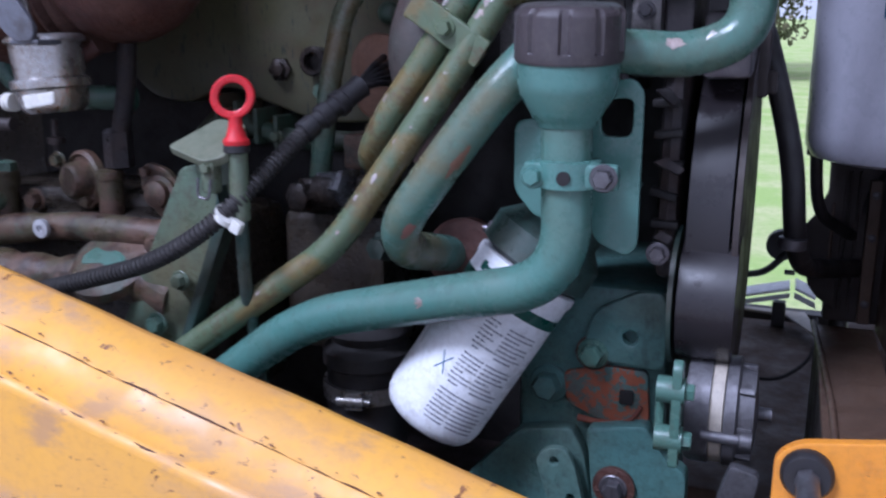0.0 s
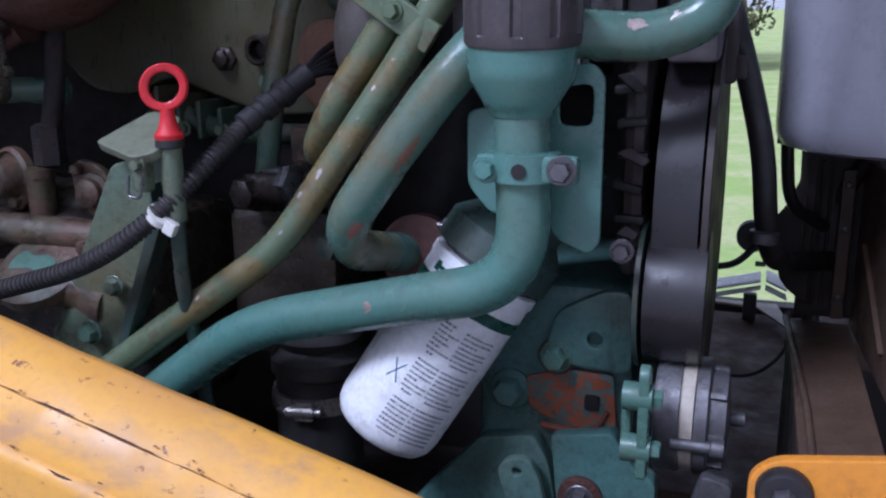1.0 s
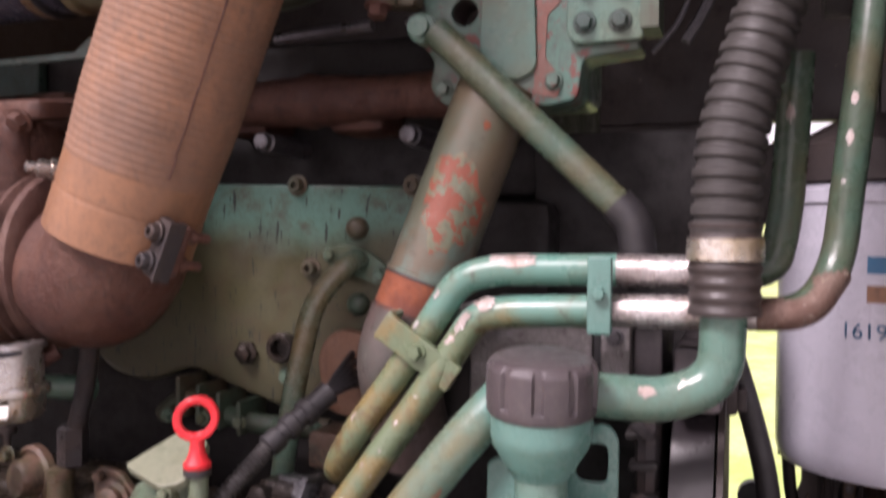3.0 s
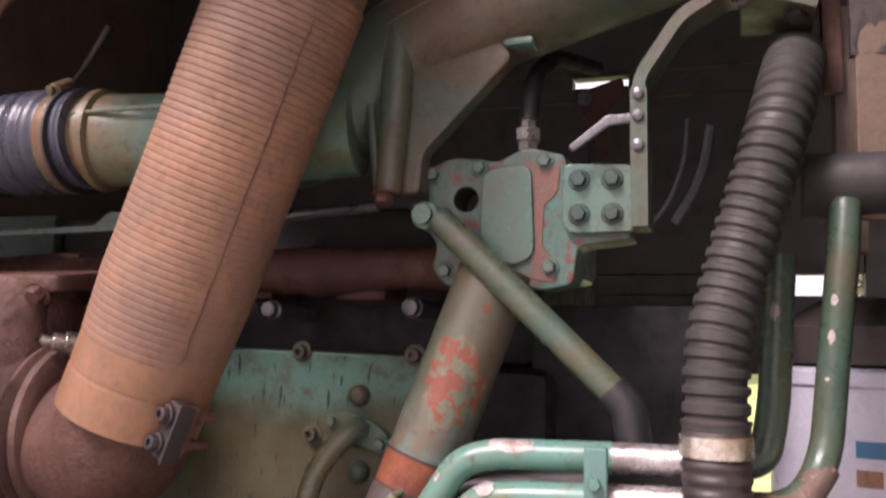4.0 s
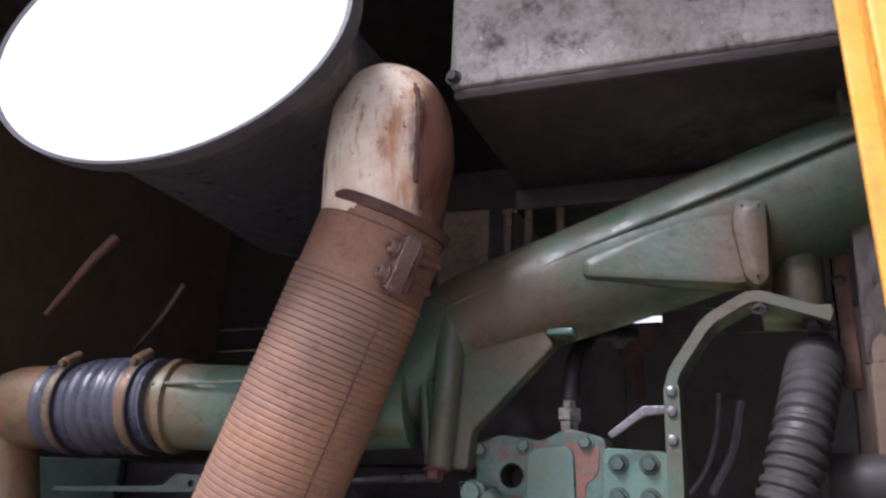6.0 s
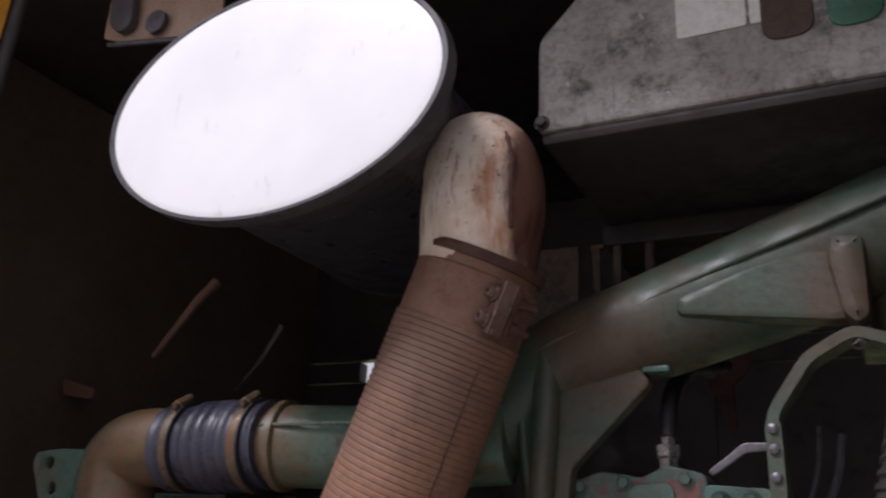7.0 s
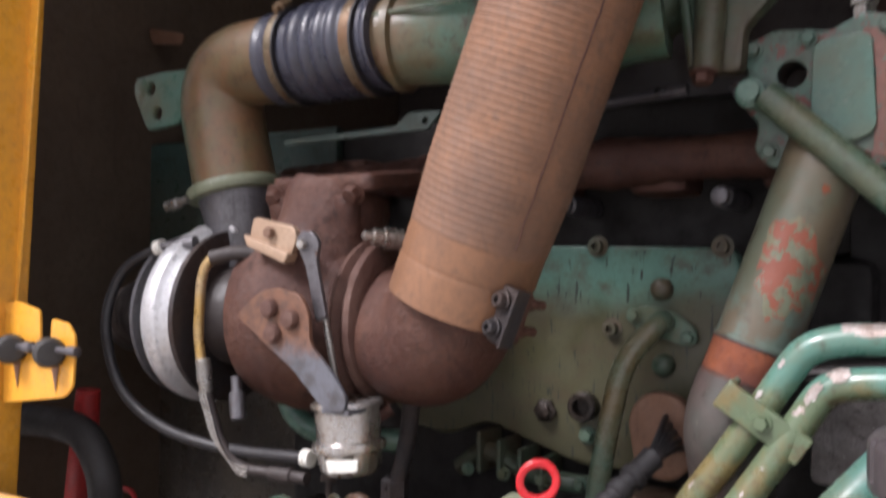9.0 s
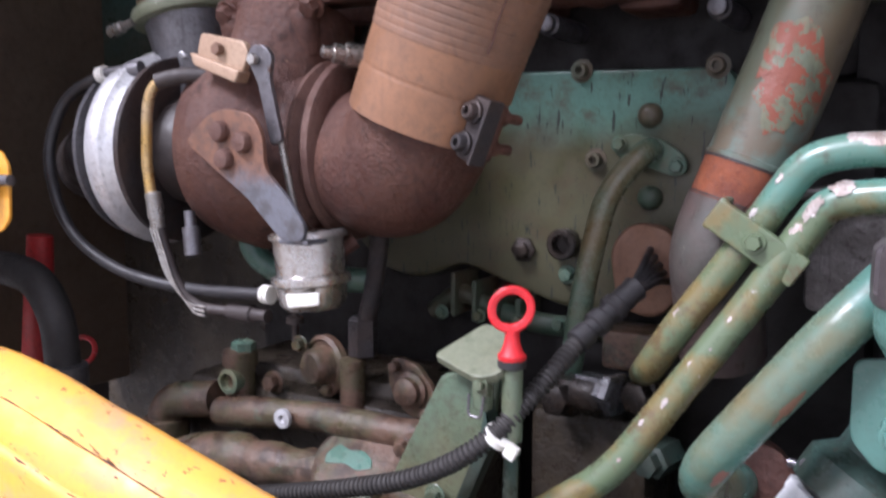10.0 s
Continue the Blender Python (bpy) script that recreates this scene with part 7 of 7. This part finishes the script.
clip = thing("white_bracket", (0.0, 1.70, 1.00), "white painted angle bracket at the far opening", "bracket")
part("arm", plate([(0, 0), (0.083, 0.0), (0.083, 0.064), (0, 0.064)], 0.005, (-0.060, 1.674, 1.043), (0.062, 0, 0.016), Y, bevel=0.001), white_can, clip)
part("arm_lip", plate([(0, -0.009), (0.083, -0.009), (0.083, 0.0), (0, 0.0)], 0.004, (-0.060, 1.671, 1.040), (0.062, 0, 0.016), Z, bevel=0.001), white_can, clip)
part("short_arm", plate([(0, 0), (0.039, 0.0), (0.039, 0.076), (0, 0.076)], 0.005, (0.028, 1.670, 1.067), (0.027, 0, -0.012), Y, bevel=0.001), white_can, clip)
part("arm_lip", plate([(0, -0.011), (0.042, -0.011), (0.039, 0.0), (0, 0.0)], 0.004, (0.028, 1.667, 1.064), (0.027, 0, -0.012), Z, bevel=0.001), white_can, clip)
part("foot", plate([(-0.057, 1.72), (0.016, 1.705), (0.064, 1.60), (0.073, 1.605), (0.052, 1.735), (-0.057, 1.735)], 0.005, (0, 0, 1.004), X, Y, bevel=0.001), beige, clip, "sand-coloured foot plate")
part("clip_post", block((-0.008, 1.688, 0.986), (0.016, 1.710, 1.036), 0.003), rubber, clip)
part("latch_tab", block((0.008, 1.672, 1.094), (0.026, 1.677, 1.103), 0.001), alu_dark, clip)
part("spring_arm", tube([(-0.065, 1.687, 1.084), (-0.026, 1.687, 1.091), (0.010, 1.687, 1.131)], 0.0065, 0.02, 8), rubber, clip)
part("reel", lathe([(0.028, -0.012), (0.028, 0.012)], (0.0, 1.700, 1.144), Y, 20), rubber, clip)
rodt = thing("brake_line", (0.06, 1.25, 0.95), "thin steel line running down to the frame", "pipe")
part("line", tube([(0.052, 1.30, 1.125), (0.075, 1.24, 1.03), (0.088, 1.2, 0.93)], 0.004, 0.03, 8), alu_dark, rodt)
wire = thing("wire", (0.0, 1.2, 1.05), "thin black wire looping behind the alternator", "wire")
part("strand", tube([(-0.03, 1.2, 1.06), (0.01, 1.2, 1.06), (0.045, 1.2, 1.09), (0.06, 1.25, 1.12)], 0.0025, 0.03, 8), rubber, wire)

frame_r = thing("radiator_frame", (0.25, 1.1, 0.6), "dusty brown steel radiator frame", "frame", kind="structure")
m_ = Matrix.Translation((0.112, 1.125, 1.172)) @ Matrix.Rotation(radians(3.2), 4, "Z")
part("side_panel", block((0.0, -0.44, -0.006), (0.007, 0.0, 0.190), 0.002, None, m_), tray_tan, frame_r, "dusty tan side panel")
part("panel_fold", block((-0.004, -0.002, 0.0), (0.004, 0.002, 0.16), 0.0015, None, m_ @ Matrix.Translation((-0.001, -0.06, 0.105)) @ Matrix.Rotation(radians(118), 4, "X")), tray_tan, frame_r)
part("tray_floor", block((0.046, 0.70, 1.164), (0.111, 1.112, 1.172), 0.002), tray_tan, frame_r, "dusty tan tray floor")
# Dark side sheet stands in for the shaded pit beside the tray.
part("tray_side", block((0.046, 0.70, 0.986), (0.050, 1.112, 1.1635), 0.001), soot_shade, frame_r)
part("tray_lip", tube([(0.043, 1.112, 1.174), (0.050, 0.98, 1.174), (0.056, 0.84, 1.173), (0.056, 0.70, 1.172)], 0.0036, 0.02, 10), tray_tan, frame_r)
part("broad_rib", block((0.089, 1.100, 1.180), (0.103, 1.112, 1.352), 0.002), tray_tan, frame_r)
for cz in (1.205, 1.285, 1.335):
    part("rivet", lathe([(0.0045, 0), (0.0045, 0.002), (0.002, 0.0035)], (0.096, 1.100, cz), OUT, 12), steel_dark, frame_r)
part("thin_rib", block((0.0515, 1.106, 1.230), (0.0545, 1.112, 1.322), 0.001), tray_tan, frame_r)
part("rib_tab", block((0.047, 1.106, 1.299), (0.0515, 1.112, 1.302), 0.0006), tray_tan, frame_r)
part("rear_tray", block((0.10, 1.28, 1.055), (0.5, 1.745, 1.095), 0.006), brown_panel, frame_r)
part("inner_plate", block((0.052, 1.12, 1.175), (0.13, 1.14, 1.42), 0.004), soot_shade, frame_r)
part("gusset", plate(rounded([(0.044, 1.40), (0.046, 1.336), (0.034, 1.307), (0.020, 1.288), (0.032, 1.22), (0.042, 1.207), (0.064, 1.19), (0.064, 1.40)], 0.004), 0.007, (0, 1.1185, 0), X, Z), soot_shade, frame_r)
for cx in (0.068, 0.078):
    part("edge_rib", block((cx, 1.112, 1.19), (cx + 0.003, 1.122, 1.36), 0.0012), soot_shade, frame_r)
part("lower_tray", block((-0.10, 1.0, 0.96), (0.105, 1.74, 0.985), 0.004), brown_panel, frame_r)
part("upper_plate", block((0.125, 0.86, 1.80), (0.30, 0.90, 2.30), 0.006), brown_panel, frame_r)
part("dark_upright", block((0.072, 0.872, 1.78), (0.100, 0.90, 2.02), 0.004), liner_grey, frame_r)
part("rust_bracket", plate(rounded([(0.060, 2.082), (0.077, 2.084), (0.080, 1.93), (0.062, 1.93)], 0.004), 0.012, (0, 0.87, 0), X, Z, [(0.067, 2.045, 0.006)]), rust, frame_r, "rusty bracket with a hole")

part("tan_strip", block((0.082, 0.795, 1.80), (0.114, 0.801, 1.975), 0.003), tan_board, frame_r, "pale tan lining board")
bm = bmesh.new()
grid_ = [[bm.verts.new((0.079 + 0.036 * i / 12, 0.795 + 0.004 * noise.noise(Vector((i * 0.3, k * 0.22, 2))), 1.945 + 0.30 * k / 60)) for i in range(13)] for k in range(61)]
back_ = [[bm.verts.new((v.co.x, 0.806, v.co.z)) for v in (row[0], row[-1])] for row in grid_]
for k in range(60):
    for i in range(12):
        bm.faces.new((grid_[k][i], grid_[k][i + 1], grid_[k + 1][i + 1], grid_[k + 1][i]))
    bm.faces.new((grid_[k][0], grid_[k + 1][0], back_[k + 1][0], back_[k][0]))
    bm.faces.new((grid_[k][12], back_[k][1], back_[k + 1][1], grid_[k + 1][12]))
    bm.faces.new((back_[k][0], back_[k + 1][0], back_[k + 1][1], back_[k][1]))
part("crumpled_foil", bm, foil_dark, frame_r, "crumpled dark heat-shield foil", 80)
part("cross_tube", sweep([Vector((0.038, 0.805, 1.832)), Vector((0.042, 0.805, 1.832)), Vector((0.30, 0.805, 1.832))], 0.029, 28), rubber_grey, frame_r, "dusty black rubber-covered tube")

ring_f = thing("fan_ring", (-0.07, 1.0, 1.85), "curved bright edges of the fan ring behind the strap", "fan")
part("ring_edge", tube([(-0.070, 1.0, 1.95), (-0.074, 1.0, 1.90), (-0.092, 1.0, 1.85), (-0.12, 1.0, 1.82)], 0.003, 0.03, 8), alu_dark, ring_f)
part("ring_edge", tube([(-0.045, 1.0, 1.94), (-0.055, 1.0, 1.88), (-0.085, 1.0, 1.83)], 0.006, 0.03, 8), alu_dark, ring_f)
hanger = thing("hanger_bracket", (-0.24, 1.5, 2.01), "brown rusty hanger bracket behind the strap", "bracket")
part("plate", plate(rounded([(-0.287, 2.136), (-0.208, 2.159), (-0.203, 2.127), (-0.236, 2.096), (-0.232, 2.018), (-0.248, 2.010), (-0.256, 2.055), (-0.275, 2.087)], 0.008), 0.008, (0, 1.5, 0), X, Z), rust, hanger)
bolt(hanger, (-0.275, 1.492, 2.125), 0.018, steel_dark)
latch_b = thing("hood_latch", (-0.85, 0.60, 2.45), "tan painted hood latch with a black paddle", "latch")
part("plate", plate(rounded([(-0.955, 2.47), (-0.90, 2.450), (-0.765, 2.425), (-0.735, 2.46), (-0.735, 2.56), (-0.955, 2.56)], 0.006), 0.005, (0, 0.60, 0), X, Z), lever_tan, latch_b)
part("paddle", plate(rounded([(-0.935, 2.53), (-0.930, 2.475), (-0.905, 2.458), (-0.885, 2.47), (-0.89, 2.53)], 0.012), 0.014, (0, 0.592, 0), X, Z, bevel=0.004), plastic, latch_b)
part("pivot_ring", lathe([(0.010, 0), (0.018, 0.001), (0.018, 0.008), (0.010, 0.009)], (-0.845, 0.592, 2.465), OUT, 20), steel_dark, latch_b)
part("rod", tube([(-0.935, 0.59, 2.452), (-0.80, 0.59, 2.428)], 0.004, 0.02, 8), steel_dark, latch_b)
clut = thing("rear_bracket", (-0.33, 0.98, 2.12), "dirty brown brackets behind the intake duct", "bracket")
part("plate", block((-0.43, 0.95, 2.09), (-0.355, 0.962, 2.20), 0.004), sludge, clut)
part("bar", block((-0.35, 0.99, 2.205), (-0.30, 1.0, 2.213), 0.002), rust_light, clut)
for cx in (-0.345, -0.315, -0.27):
    part("stay", block((cx, 0.98, 2.10), (cx + 0.012, 0.99, 2.205), 0.002), sludge, clut)

# ---- left: red hose, thick black hose, rags of grime on the muffler ----
redh = thing("red_hose", (-1.17, 0.72, 1.2), "red sleeved hydraulic hose", "hose")
part("hose", tube([(-1.172, 0.72, 1.478), (-1.178, 0.72, 1.42), (-1.188, 0.72, 1.30), (-1.19, 0.74, 1.10)], lambda s, l: 0.016 + 0.04 * min(l, 0.22), 0.05, 20), red_paint, redh)
thick = thing("thick_black_hose", (-1.15, 0.66, 1.2), "thick black rubber hose with a steel collar", "hose")
part("hose", tube([(-1.32, 0.66, 1.43), (-1.17, 0.66, 1.446), (-1.095, 0.66, 1.437), (-1.058, 0.66, 1.39), (-1.052, 0.66, 1.30), (-1.05, 0.67, 1.10)], 0.0205, 0.06, 22), rubber_grey, thick)
part("collar", lathe([(0.024, -0.015), (0.028, -0.013), (0.028, 0.013), (0.024, 0.015)], (-1.054, 0.66, 1.322), Z, 24), alu_dark, thick)
part("pull_ring", sweep([Vector((-1.100 + 0.025 * math.cos(a), 0.72 + 0.006 * math.sin(a), 1.335 + 0.016 * math.sin(a))) for a in (k * math.pi / 14 for k in range(29))], 0.0035, 10), red_paint, redh)
harness = thing("wiring_harness", (-1.0, 0.93, 2.1), "frayed wire sleeves hanging under the muffler", "wire")
part("sleeve", tube([(-1.00, 0.95, 2.21), (-1.02, 0.93, 2.17), (-1.10, 0.93, 2.08)], lambda s, l: 0.009 - 0.005 * s + 0.0015 * noise.noise(Vector((l * 60, 1, 0))), 0.012, 10), arm_rust, harness)
part("sleeve", tube([(-0.85, 0.95, 2.12), (-0.88, 0.94, 2.06), (-0.93, 0.95, 2.02)], lambda s, l: 0.006 - 0.003 * s + 0.001 * noise.noise(Vector((l * 60, 4, 0))), 0.012, 10), oil_shade_black, harness)
rear = thing("inner_wall", (-1.2, 0.9, 1.4), "dusty dark green inner wall behind the turbocharger", "panel", kind="structure")
part("panel", block((-1.42, 0.98, 1.50), (-0.95, 1.0, 1.86), 0.006), green_dark, rear)
# Added unseen wall; its dark tone stands for the dim background.
part("added_lower_panel", block((-1.42, 1.005, 0.56), (-1.024, 1.02, 1.498), 0.006), oil_shade_black, rear)
part("liner", block((-1.40, 0.60, 1.2), (-1.36, 1.75, 2.615), 0.006), liner_grey, rear)
part("rust_plate", plate(rounded([(-0.045, 0.012), (0.045, -0.012), (0.04, -0.03), (-0.035, -0.02)], 0.01), 0.004, (-1.31, 0.97, 2.05), X, Z), arm_rust, rear, "rusty brown plate")

# ---- far trees beyond the meadow ----
tree = thing("tree", (-1.7, 34, 1.2), "leafy autumn tree on the far side of the meadow", "tree", "trees across the meadow")
part("trunk", sweep([Vector((-1.7, 34, 0.2)), Vector((-1.65, 34, 2.5)), Vector((-1.8, 34.1, 4.5)), Vector((-1.6, 34, 7))], lambda s, l: 0.22 * (1 - 0.75 * s), 10), bark_mat, tree)
for k in range(5):
    part("limb", sweep([Vector((-1.7, 34, 2.2 + 0.8 * k)), Vector((-1.7 + 1.4 * math.cos(k * 2.4), 34 + 1.2 * math.sin(k * 2.4), 3.4 + 0.9 * k))], lambda s, l: 0.08 * (1 - 0.7 * s), 8), bark_mat, tree)
rng = random.Random(11)
bm = bmesh.new()
for _ in range(5200):
    d = Vector((rng.gauss(0, 1), rng.gauss(0, 1), rng.gauss(0, 1))).normalized() * (rng.random() ** 0.45)
    c = Vector((-1.7 + d.x * 2.2, 34 + d.y * 2.4, 4.4 + d.z * 3.2))
    c += Vector((noise.noise(c * 0.7), noise.noise(c * 0.7 + Vector((9, 0, 0))), noise.noise(c * 0.7 + Vector((0, 9, 0))))) * 1.1
    u = Vector((rng.gauss(0, 1), rng.gauss(0, 1), rng.gauss(0, 1))).normalized()
    w = u.orthogonal().normalized() * rng.uniform(0.05, 0.11)
    u = u * rng.uniform(0.09, 0.18)
    bm.faces.new([bm.verts.new(c + q) for q in (-u, w, u, -w)])
part("crown", bm, leaf_mat, tree)
for x_, y_, s_ in ((-7, 37, 1.1), (-3.2, 39, 1.25), (6.4, 38, 1.2), (9.5, 36, 1.0), (-11, 40, 1.4), (11.5, 41, 1.4)):
    copy_thing(tree, Matrix.Translation((x_, y_, 1.2 * s_ + 0.035 * (y_ - 34))) @ Matrix.Rotation(x_, 4, "Z") @ Matrix.Scale(s_, 4))
